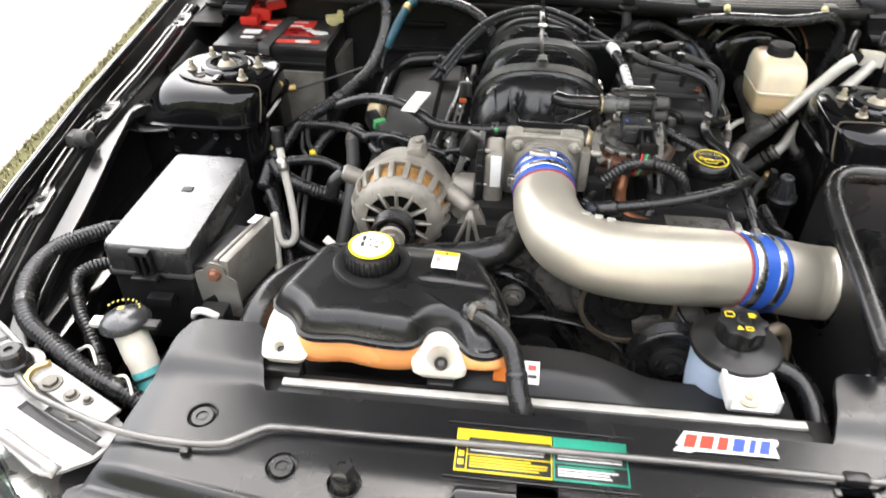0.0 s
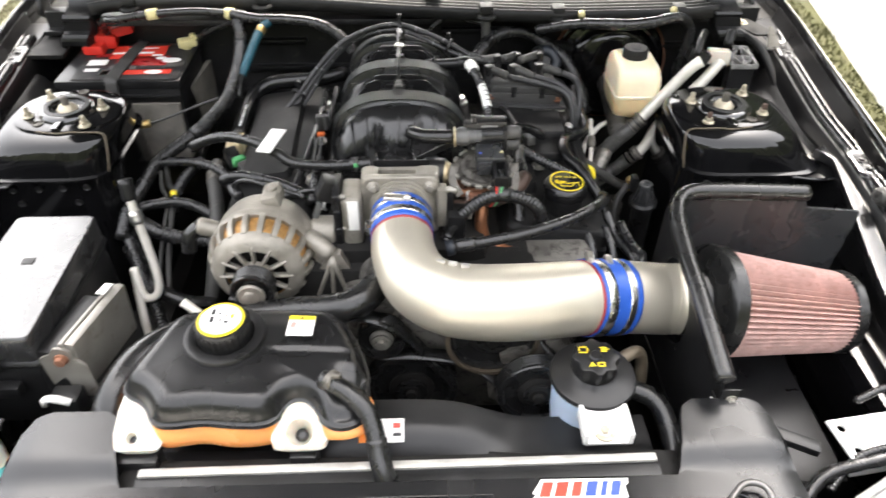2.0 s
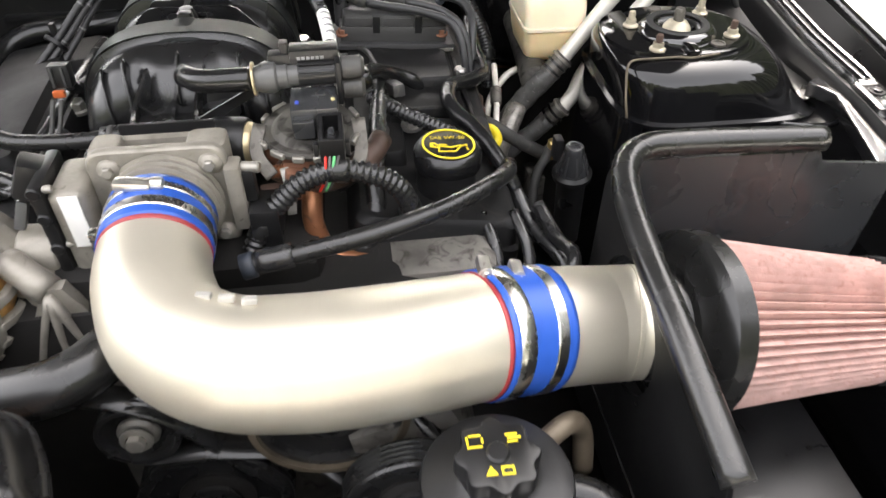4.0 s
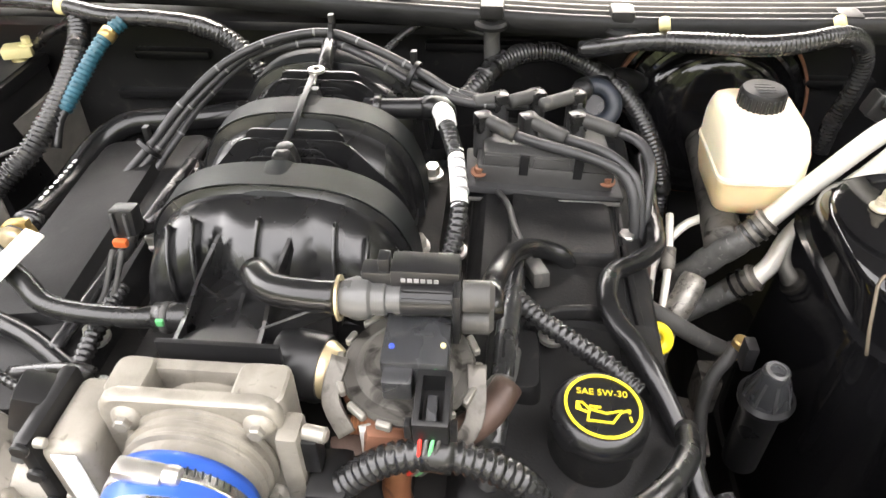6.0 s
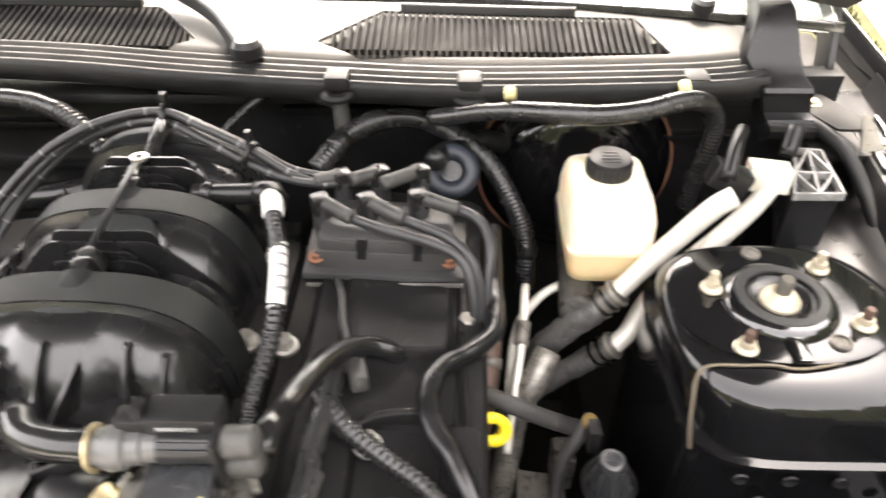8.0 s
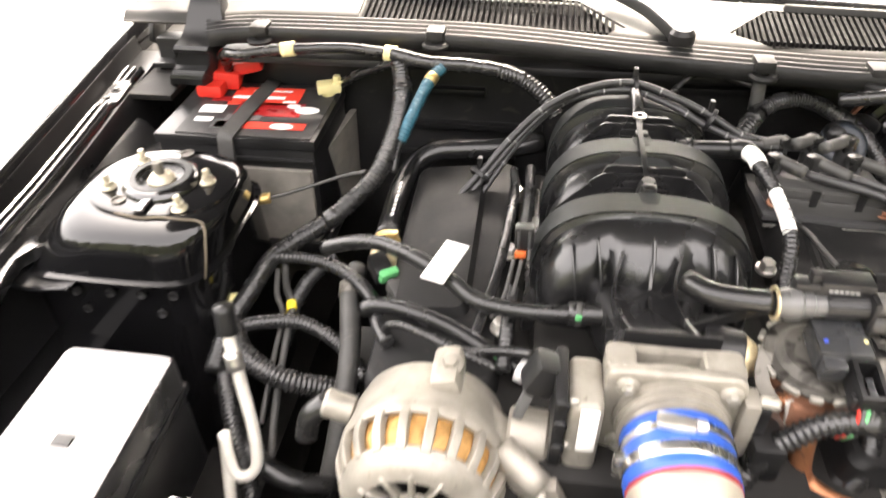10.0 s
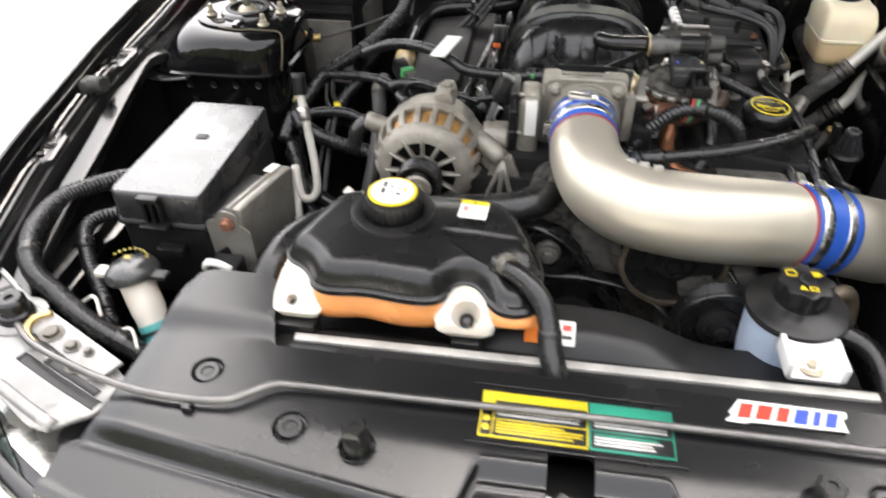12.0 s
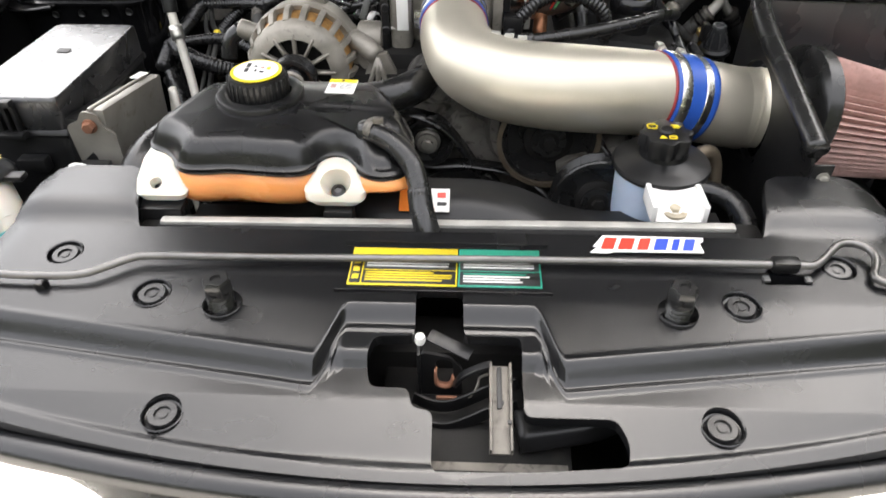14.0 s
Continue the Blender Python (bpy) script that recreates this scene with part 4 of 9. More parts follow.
for x, y in PINS:
    z = cover_top(x, y)
    pin = lathe(shape(), [(0.0172, -0.0002), (0.0162, 0.0003), (0.0154, -0.0004), (0.0146, -0.0044), (0.0126, -0.0050), (0.0122, -0.0020), (0.0112, -0.0008), (0.0066, -0.0008), (0.0058, -0.0026), (0.0040, -0.0026), (0.0036, -0.0018), (0.0, -0.0018)], Matrix.Translation((x, y, z)) @ pose(0, 0, 0, 4, 0, 0), 28)
    part("push_pin", pin, COVER, cover)
for x, y in STOPS:
    z = cover_top(x, y)
    pr = [(0.0172, 0.001), (0.0166, 0.0015), (0.0160, -0.008), (0.0115, -0.008)]
    for k in range(5):
        pr += [(0.0102, -0.006 + k * 0.0042), (0.0116, -0.004 + k * 0.0042)]
    pr += [(0.0112, 0.017)]
    stop = lathe(shape(), pr, Matrix.Translation((x, y, z)), 24)
    lathe(stop, [(0.0112, 0.016), (0.0125, 0.018), (0.0125, 0.026), (0.0105, 0.029), (0.0050, 0.029), (0.0045, 0.027), (0, 0.027)], Matrix.Translation((x, y, z)), 6)
    part("bonnet_buffer", stop, RUBBER, cover, "black rubber screw-in buffer")
b = box(shape(), (-0.3505, 0.452, 0.852), (0.009, 0.010, 0.018), 0.002)
part("rod_rest", b, COVER, cover)
for x in (0.283, 0.319):
    part("slot_tab", box(shape(), (x, 0.482, 0.8545), (0.006, 0.007, 0.003), 0.001), PORTGREY, cover, "pale tab beside the slot")
# printed label, sunk into a frame
b = shape()
box(b, (0.001, 0.522, 0.8548), (0.190, 0.002, 0.0016), 0.0006)
box(b, (0.001, 0.457, 0.8545), (0.190, 0.002, 0.0016), 0.0006)
part("label_border", b, COVER, cover)


def on_cover(name, x0, x1, y0, y1, mat, lift=0.0, parent=cover, label=""):
    z0, z1 = cover_top((x0 + x1) / 2, y0) + 0.0009 + lift, cover_top((x0 + x1) / 2, y1) + 0.0009 + lift
    bq = shape()
    v = [bq.verts.new(p) for p in ((x0, y0, z0), (x1, y0, z0), (x1, y1, z1), (x0, y1, z1))]
    w = [bq.verts.new(Vector(p.co) - Vector((0, 0, 0.0006))) for p in v]
    bq.faces.new(v)
    for k in range(4):
        bq.faces.new((v[k], w[k], w[(k + 1) % 4], v[(k + 1) % 4]))
    return part(name, bq, mat, parent, label)


warn = thing("warning_label", "yellow and green printed warning label on the cover", "label", (0, 0.49, 0.854))
on_cover("yellow_field", -0.084, 0.0125, 0.464, 0.515, YELLOW, 0, warn)
on_cover("green_field", 0.0135, 0.087, 0.464, 0.515, GREEN, 0, warn)
for x0, x1, y0, y1 in [(-0.0825, -0.073, 0.466, 0.4985), (-0.0715, 0.0112, 0.4845, 0.4985), (-0.0715, 0.0112, 0.466, 0.483), (-0.0715, 0.0112, 0.5005, 0.5045)]:
    on_cover("black_field", x0, x1, y0, y1, INK, 0.0005, warn)
for x0, x1, y0, y1 in [(0.015, 0.0855, 0.485, 0.502), (0.015, 0.0855, 0.466, 0.4835)]:
    on_cover("black_field", x0, x1, y0, y1, INK, 0.0005, warn)
rnd = random.Random(5)
for k, y in enumerate((0.4955, 0.4925, 0.4890, 0.4800, 0.4768, 0.4735, 0.4700)):
    on_cover("print_line", -0.069, -0.069 + 0.060 + 0.018 * rnd.random(), y - 0.0009, y + 0.0009, YELLOW if k > 2 else WHITE, 0.0009, warn)
    on_cover("print_line", 0.018, 0.018 + 0.048 + 0.016 * rnd.random(), y - 0.0008, y + 0.0008, WHITE if k != 3 else GREEN, 0.0009, warn)
for y in (0.4945, 0.484, 0.474):
    on_cover("pictogram", -0.0808, -0.0748, y - 0.003, y + 0.003, YELLOW, 0.0009, warn)

# sticker: red and blue shapes on a white slanted ground
sticker = thing("sticker", "white slanted oil sticker with red and blue shapes", "sticker", (0.187, 0.525, 0.856))
def slab(name, pts, mat, lift):
    part(name, plate(shape(), pts, 0.8552 + lift, 0.8560 + lift), mat, sticker)
slab("ground", [(0.133, 0.512), (0.141, 0.520), (0.137, 0.521), (0.148, 0.5375), (0.241, 0.5365), (0.240, 0.531), (0.236, 0.528), (0.237, 0.5145), (0.155, 0.5135), (0.150, 0.511)], WHITE, 0)
def slant(x, w, y0=0.5170, y1=0.5335, lean=0.006):
    return [(x, y0), (x + w, y0), (x + w + lean, y1), (x + lean, y1)]
for x, w in ((0.1435, 0.0115), (0.1590, 0.0130), (0.1765, 0.0100)):
    slab("red_block", slant(x, w), PRINTRED, 0.0006)
for x, w in ((0.1915, 0.0115), (0.2075, 0.0060), (0.2180, 0.0095)):
    slab("blue_block", slant(x, w), PRINTBLUE, 0.0006)

# bonnet prop rod, lying in its clip
rod = thing("prop_rod", "grey steel bonnet prop rod lying in its clip", "prop rod", (0, 0.478, 0.866))
part("rod", pipe(shape(), [(-0.585, 0.535, 0.846), (-0.555, 0.512, 0.850), (-0.520, 0.496, 0.853), (-0.478, 0.480, 0.857), (-0.445, 0.469, 0.860), (-0.400, 0.460, 0.861), (-0.350, 0.458, 0.861), (-0.318, 0.461, 0.861), (-0.300, 0.471, 0.861), (-0.283, 0.483, 0.861), (-0.262, 0.488, 0.861),
                          (-0.15, 0.4895, 0.861), (0.0, 0.4925, 0.861), (0.15, 0.494, 0.861), (0.30, 0.494, 0.861), (0.326, 0.494, 0.861), (0.345, 0.510, 0.863), (0.356, 0.520, 0.864), (0.368, 0.523, 0.864), (0.380, 0.519, 0.863), (0.384, 0.507, 0.862), (0.379, 0.493, 0.860), (0.374, 0.482, 0.859), (0.384, 0.474, 0.858), (0.41, 0.470, 0.852)], 0.0036, 10, 0.006), RODGREY, rod)
part("clip", box(shape(), (0.301, 0.494, 0.861), (0.024, 0.012, 0.012), 0.003), PLASTIC, rod, "black plastic clip")
turned = pose(0, 0, 0, 0, 0, -26.5)
part("pivot", box(shape(), (-0.513, 0.521, 0.8395), (0.128, 0.030, 0.004), 0.0015, turned), DUSTY_SHEEN, rod, "dusty steel pivot bracket")
part("pivot_edge", sweep(shape(), [(-0.560, 0.559, 0.842), (-0.574, 0.546, 0.843), (-0.570, 0.528, 0.844), (-0.552, 0.513, 0.844)], rounded([(-0.003, -0.004), (0.003, -0.004), (0.003, 0.004), (-0.003, 0.004)], 0.001), 0.006, upright=True), BRASS, rod, "tan rusted bracket edge")
for x, y, r in ((-0.544, 0.531, 0.0085), (-0.512, 0.517, 0.006), (-0.490, 0.512, 0.004)):
    part("bolt", hexbolt(shape(), (x, y, 0.8415), (0, 0, 1), r, 0.006, 1.5), DIRTY, rod)

# bonnet latch below the opening
latch = thing("bonnet_latch", "rusty steel bonnet latch in the cover's opening", "latch", (0.02, 0.37, 0.75))
part("base_plate", box(shape(), (0.03, 0.37, 0.770), (0.16, 0.13, 0.006), 0.002, pose(0, 0, 0, 8, 0, 0)), DARK, latch)
jaw = [(-0.018, 0.775), (0.019, 0.775), (0.019, 0.812), (0.008, 0.826), (-0.016, 0.831)]
slot = rounded([(-0.004, 0.792), (0.012, 0.792), (0.011, 0.822), (-0.003, 0.824)], 0.006, 4)
jaw_m = Matrix.Translation((0, 0.408, 0)) @ pose(0, 0, 0, 90, 0, 0)
catch = part("catch", carved(plate(shape(), rounded(jaw, 0.004, 3), -0.0015, 0.0015, jaw_m), [plate(shape(), slot, -0.02, 0.02, jaw_m)]), SATIN, latch, "black catch plate with a slot")
part("slot_rim", sweep(shape(), [(-0.0035, 0.406, 0.812), (-0.0030, 0.406, 0.796), (0.003, 0.406, 0.791), (0.009, 0.406, 0.793), (0.0115, 0.406, 0.803)], [(-0.0012, -0.003), (0.0012, -0.003), (0.0012, 0.003), (-0.0012, 0.003)], 0.003, up=(0, -1, 0)), RUST, latch, "rust-red rim of the slot")
part("side_plate", box(shape(), (-0.0175, 0.418, 0.803), (0.003, 0.026, 0.054), 0.001), SATIN, latch)
part("cover_tab", box(shape(), (0.008, 0.421, 0.826), (0.040, 0.012, 0.0025), 0.001, pose(0, 0, 0, 12, 12, -22)), SATIN, latch)
part("pawl", sweep(shape(), [(0.013, 0.400, 0.800), (0.020, 0.400, 0.812), (0.034, 0.402, 0.820), (0.044, 0.402, 0.824)], rounded([(-0.004, -0.0015), (0.004, -0.0015), (0.004, 0.0015), (-0.004, 0.0015)], 0.0006), 0.004), SATIN, latch)
part("spring_wire", pipe(shape(), [(0.044, 0.399, 0.816), (0.034, 0.399, 0.812), (0.032, 0.394, 0.806), (0.027, 0.389, 0.799), (0.014, 0.391, 0.790)], 0.0013, 8), DIRTY, latch)
part("stain", box(shape(), (0.006, 0.397, 0.781), (0.018, 0.003, 0.012), 0.001), RUST, latch)
for dz, dy in ((0.0, 0.0), (-0.014, -0.012)):
    part("support_band", sweep(shape(), [(-0.022, 0.393 + dy, 0.791 + dz), (-0.006, 0.388 + dy, 0.788 + dz), (0.010, 0.387 + dy, 0.789 + dz), (0.028, 0.390 + dy, 0.796 + dz), (0.046, 0.394 + dy, 0.804 + dz), (0.066, 0.397 + dy, 0.808 + dz)], rounded([(-0.0012, -0.008), (0.0012, -0.008), (0.0012, 0.006), (-0.0012, 0.006)], 0.0006), 0.006, upright=True), SATIN, latch)
tilt_ = pose(0, 0, 0, 13, 0, 0)
lever = part("release_lever", box(shape(), (0.050, 0.360, 0.820), (0.018, 0.074, 0.003), 0.001, tilt_), DIRTY, latch, "worn grey release lever")
for x in (0.0422, 0.0578):
    part("lever_edge", box(shape(), (x, 0.360, 0.823), (0.0022, 0.074, 0.008), 0.0008, tilt_), DIRTY, lever)
part("lever_groove", box(shape(), (0.049, 0.376, 0.8262), (0.004, 0.036, 0.002), 0.0006, tilt_), SATIN, lever)
part("lever_hole", disc(shape(), (0.050, 0.364, 0.8222), (0, -0.2, 1), 0.0028, 0.0012, 0.0003, 14), INK, lever)
part("lever_hole", disc(shape(), (0.0565, 0.343, 0.8262), (0, -0.2, 1), 0.0020, 0.0012, 0.0003, 14), INK, lever)
part("knob", lathe(shape(), [(0, 0), (0.004, 0.001), (0.005, 0.005), (0.004, 0.009), (0, 0.010)], Matrix.Translation((-0.017, 0.419, 0.829)), 12), WHITE, latch)
part("bumper_beam", box(shape(), (0.045, 0.350, 0.764), (0.13, 0.030, 0.012), 0.004, pose(0, 0, 0, 6, 0, 0)), DIRTY, latch, "dusty tan beam edge")
part("air_duct", sweep(shape(), [(0.065, 0.368, 0.785), (0.095, 0.372, 0.788), (0.125, 0.378, 0.790), (0.150, 0.388, 0.795)], rounded([(-0.020, -0.010), (0.020, -0.010), (0.014, 0.008), (-0.014, 0.008)], 0.005), 0.008, upright=True), PLASTIC, latch, "black plastic duct")

# bumper skin ahead of the cover, and the lamps
rows = []
for dy, dz in [(0.012, -0.002), (0.0022, -0.004), (0.0008, -0.004), (-0.001, -0.001), (-0.006, 0.0005), (-0.011, -0.0008), (-0.016, -0.003), (-0.019, -0.008), (-0.020, -0.014), (-0.015, -0.018), (0.006, -0.021), (0.018, -0.05), (0.024, -0.12), (0.03, -0.35)]:
    rows.append([(x, front_edge(x) + dy + 0.25 * max(0.0, abs(x) - 0.40) ** 1.2, cover_top(0.2, 0.31) - 0.004 + dz - 0.05 * max(0, abs(x) - 0.3)) for x in np.linspace(-0.62, 0.62, 50)])
for k in range(15):
    x = -0.21 + 0.03 * k
    part("grille_bar", box(shape(), (x, front_edge(x) - 0.020, 0.745), (0.005, 0.030, 0.05), 0.001, pose(0, 0, 0, 0, 0, 25 if k % 2 else -25)), DARK, car)
part("grille_tray", box(shape(), (0, 0.275, 0.715), (0.70, 0.10, 0.01), 0.003), DARK, car)
part("bumper_skin", sheet(shape(), rows, 0.003), COVER, car)

# ---- front of the bay ----
radiator = thing("radiator", "radiator with a pale aluminium top edge", "radiator", (0, 0.56, 0.6))
part("core", box(shape(), (0, 0.565, 0.68), (0.62, 0.035, 0.32), 0.006), DARK, radiator)
part("top_edge", box(shape(), (-0.002, 0.566, 0.8435), (0.57, 0.010, 0.006), 0.002, pose(0, 0, 0, 0, 0, 0.6)), EDGEGREY, radiator, "pale aluminium strip")
b = box(shape(), (-0.215, 0.590, 0.812), (0.20, 0.035, 0.012), 0.003)
box(b, (-0.291, 0.581, 0.838), (0.046, 0.022, 0.030), 0.003)
box(b, (-0.110, 0.584, 0.835), (0.030, 0.020, 0.030), 0.003)
part("tank_bracket", b, PLASTIC, radiator)

part("top_tank", box(shape(), (-0.002, 0.552, 0.8385), (0.575, 0.022, 0.008), 0.002), PLASTIC, radiator)
shroud = thing("fan_shroud", "black plastic fan shroud behind the radiator", "fan shroud", (0.0, 0.62, 0.7))
rows = []
for f in np.linspace(0, 1, 14):
    row = []
    for x in np.linspace(-0.29, 0.30, 40):
        hump = 0.036 * math.exp(-((x + 0.020) / 0.130) ** 4)
        ridge_z = 0.794 + hump
        y = 0.578 + 0.11 * f
        z = 0.800 + 0.15 * hump + (ridge_z - 0.800) * smooth01(f / 0.45) - 0.05 * smooth01((f - 0.75) / 0.25)
        row.append((x, y, z))
    rows.append(row)
part("skin", sheet(shape(), rows, 0.003), PLASTIC, shroud)
part("rib", sweep(shape(), [(0.10, 0.60, 0.806), (0.16, 0.598, 0.803), (0.24, 0.598, 0.803)], rounded([(-0.004, -0.004), (0.004, -0.004), (0.004, 0.004), (-0.004, 0.004)], 0.0015), 0.02), PLASTIC, shroud)
lab = thing("fan_warning_label", "orange and white warning label on the fan shroud", "label", (-0.02, 0.617, 0.83))
tilt = pose(0, 0, 0, 28, 0, 0)
part("orange_field", box(shape(), (-0.0420, 0.6170, 0.8365), (0.020, 0.027, 0.0008), 0, tilt), ORANGEPRINT, lab)
part("white_field", box(shape(), (-0.0150, 0.6170, 0.8365), (0.032, 0.027, 0.0008), 0, tilt), WHITE, lab)
part("print_mark", box(shape(), (-0.0075, 0.6215, 0.8397), (0.009, 0.006, 0.0008), 0, tilt), PRINTRED, lab)
part("print_mark", box(shape(), (-0.0070, 0.6125, 0.8349), (0.010, 0.004, 0.0008), 0, tilt), INK, lab)

# coolant expansion tank
tank = thing("expansion_tank", "black topped expansion tank with orange coolant showing below", "expansion tank", (-0.17, 0.67, 0.80))
RIM = 0.884
plan = rounded([(-0.302, 0.700), (-0.318, 0.655), (-0.313, 0.637), (-0.294, 0.630), (-0.282, 0.618), (-0.275, 0.605), (-0.264, 0.597), (-0.244, 0.597), (-0.219, 0.601), (-0.191, 0.597), (-0.167, 0.595), (-0.147, 0.596), (-0.135, 0.606), (-0.131, 0.621), (-0.120, 0.629), (-0.106, 0.627), (-0.096, 0.615), (-0.088, 0.601), (-0.078, 0.5915), (-0.065, 0.589), (-0.049, 0.5935), (-0.0395, 0.606), (-0.040, 0.660), (-0.057, 0.710), (-0.076, 0.745), (-0.098, 0.758), (-0.250, 0.760), (-0.284, 0.750)], 0.014, 4)


def even(points, step):
    """The closed outline, walked round in even steps."""
    pts = [Vector(p) for p in points]
    out, left = [], 0.0
    for a, c in zip(pts, pts[1:] + pts[:1]):
        d = (c - a).length
        while left < d:
            out.append(a.lerp(c, left / d))
            left += step
        left -= d
    return out


def eased(points, times):
    for _ in range(times):
        points = [(points[k - 1] + points[k] * 2 + points[(k + 1) % len(points)]) / 4 for k in range(len(points))]
    return points


def drawn_in(points, d):
    """The outline moved inwards by d, each point along its own normal."""
    if sum(a.x * c.y - a.y * c.x for a, c in zip(points, points[1:] + points[:1])) > 0:
        d = -d
    out = []
    for k in range(len(points)):
        t = (points[(k + 1) % len(points)] - points[k - 1]).normalized()
        out.append(points[k] + Vector((t.y, -t.x)) * d)
    return out


plan = eased(even(plan, 0.0035), 3)


def tank_dip(x, y):
    """How far the moulded top lies lower towards the hose spout and before the label."""
    return 0.011 * smooth01((x + 0.088) / 0.022) * smooth01((0.668 - y) / 0.03) + 0.0035 * smooth01((0.684 - y) / 0.010) * smooth01((x + 0.165) / 0.025)


layers, edge, last = [], plan, 0.0
for d, z in [(0.002, -0.0065), (-0.0025, -0.0060), (-0.0034, -0.0045), (-0.0030, -0.0030), (-0.0012, -0.0025), (-0.0012, -0.0015), (-0.0026, -0.0010), (-0.0026, 0.0004), (-0.0006, 0.0012), (0.0006, 0.0022)]:
    layers.append([(p.x, p.y, RIM + z) for p in drawn_in(plan, d)])
for d, z in [(0.0018, 0.0055), (0.0034, 0.0100), (0.0054, 0.0145), (0.0078, 0.0185), (0.0106, 0.0218), (0.0138, 0.0243), (0.0175, 0.0260), (0.0215, 0.0272)]:
    edge = eased(drawn_in(edge, d - last), 2)
    last = d
    layers.append([(p.x, p.y, RIM + z - tank_dip(p.x, p.y) * smooth01(z / 0.02)) for p in edge])
mid = Vector((-0.178, 0.685))
for k, s in enumerate((0.94, 0.87, 0.79, 0.70, 0.60, 0.50, 0.40, 0.30, 0.20, 0.11, 0.04)):
    inner = eased([mid + (p - mid) * s for p in edge], 4 * k + 4)
    layers.append([(p.x, p.y, RIM + 0.0272 + 0.0034 * smooth01((1 - s) / 0.5) - tank_dip(p.x, p.y)) for p in inner])
part("upper_shell", stack(shape(), layers), TANKBLACK, tank, "glossy black moulded top")
layers = []
for z, d in [(-0.060, 0.030), (-0.052, 0.016), (-0.044, 0.006), (-0.038, -0.002), (-0.032, -0.007), (-0.027, -0.0085), (-0.021, -0.008), (-0.014, -0.0055), (-0.008, -0.002), (-0.004, 0.001), (-0.001, 0.004)]:
    ring_ = drawn_in(plan, 0.003)
    layers.append([])
    for p, q in zip(ring_, drawn_in(plan, d)):
        f = smooth01((0.655 - p.y) / 0.03) if d < 0.003 else 1.0
        v = p.lerp(q, f)
        layers[-1].append((v.x, v.y + 0.0012 * math.sin(v.x * 75), RIM + z * (1.0 - 0.48 * smooth01((v.x + 0.110) / 0.04))))
part("lower_tank", stack(shape(), layers), ORANGE, tank, "translucent lower half full of orange coolant")


def ear(layers_, cut, at):
    bq = stack(shape(), [[(x, y, z) for x, y in rounded([(x0, y0), (x1, y0), (x1, 0.650), (x0, 0.650)], 0.010, 4)] for x0, x1, y0, z in layers_])
    e = part("mounting_ear", carved(bq, [lathe(shape(), cut, aim(at, (0, -0.42, 0.9)), 24)]), MILKY, tank, "milky plastic mounting ear")
    part("screw", lathe(shape(), [(0, 0), (0.0075, 0), (0.0075, 0.004), (0.004, 0.006), (0.004, 0.004), (0, 0.004)], aim((at[0], at[1] - 0.0015, at[2] + 0.004), (0, -0.42, 0.9)), 14), RUBBER, e)


ear([(-0.128, -0.096, 0.588, 0.851), (-0.136, -0.089, 0.580, 0.8535), (-0.143, -0.082, 0.5775, 0.860), (-0.144, -0.081, 0.580, 0.868), (-0.137, -0.087, 0.588, 0.876), (-0.132, -0.092, 0.602, 0.8825)], [(0, 0.004), (0.0085, 0.004), (0.0105, 0.010), (0.0165, 0.028), (0.0175, 0.07), (0, 0.07)], (-0.1115, 0.5995, 0.8535))
ear([(-0.304, -0.274, 0.588, 0.854), (-0.311, -0.266, 0.580, 0.8565), (-0.316, -0.263, 0.579, 0.863), (-0.317, -0.270, 0.590, 0.872), (-0.315, -0.280, 0.610, 0.8825)], [(0, 0.006), (0.004, 0.006), (0.0045, 0.012), (0.008, 0.024), (0.010, 0.07), (0, 0.07)], (-0.295, 0.597, 0.855))
cap = lathe(shape(), [(0.047, -0.004), (0.0475, 0.003), (0.046, 0.0055), (0.038, 0.0075), (0.034, 0.006)], Matrix.Translation((-0.207, 0.698, 0.914)), 36)
lathe(cap, [(0.030, 0.0), (0.031, 0.004)] + [(0.031, 0.022), (0.029, 0.027), (0.025, 0.028), (0, 0.028)], Matrix.Translation((-0.207, 0.698, 0.914)), 36)
grips = []
for k in range(30):
    a = 2 * math.pi * k / 30
    grips.append(shape())
    box(grips[-1], (-0.207 + 0.031 * math.cos(a), 0.698 + 0.031 * math.sin(a), 0.928), (0.003, 0.0028, 0.020), 0.0006, pose(0, 0, 0, 0, 0, math.degrees(a)), 1)
cap = part("cap", cap, PLASTIC, tank, "ribbed black screw cap")
for g_ in grips:
    part("grip_rib", g_, PLASTIC, cap)
part("yellow_rim", lathe(shape(), [(0, 0), (0.027, 0), (0.027, 0.0008), (0, 0.0008)], Matrix.Translation((-0.207, 0.698, 0.9422)), 36), YELLOW, cap)
part("white_disc", lathe(shape(), [(0, 0), (0.0235, 0), (0.0235, 0.0006), (0, 0.0006)], Matrix.Translation((-0.207, 0.698, 0.9432)), 36), WHITE, cap)
for dx, dy, w, h, m in [(-0.010, 0.011, 0.004, 0.009, INK), (-0.010, -0.001, 0.004, 0.009, INK), (-0.002, 0.008, 0.003, 0.003, GREYHOSE), (0.000, -0.002, 0.002, 0.005, GREYHOSE), (0.006, 0.005, 0.004, 0.004, PLEAT), (0.007, -0.005, 0.005, 0.003, INK), (0.013, 0.004, 0.004, 0.006, YELLOW)]:
    part("print_mark", box(shape(), (-0.207 + dx, 0.698 + dy, 0.9441), (w, h, 0.0006), 0), m, cap)
turned = pose(0, 0, 0, 0, 0, -3)
lab = part("tank_label", box(shape(), (-0.119, 0.706, 0.9215), (0.031, 0.031, 0.0010), 0, turned), WHITE, tank, "white label with a yellow band")
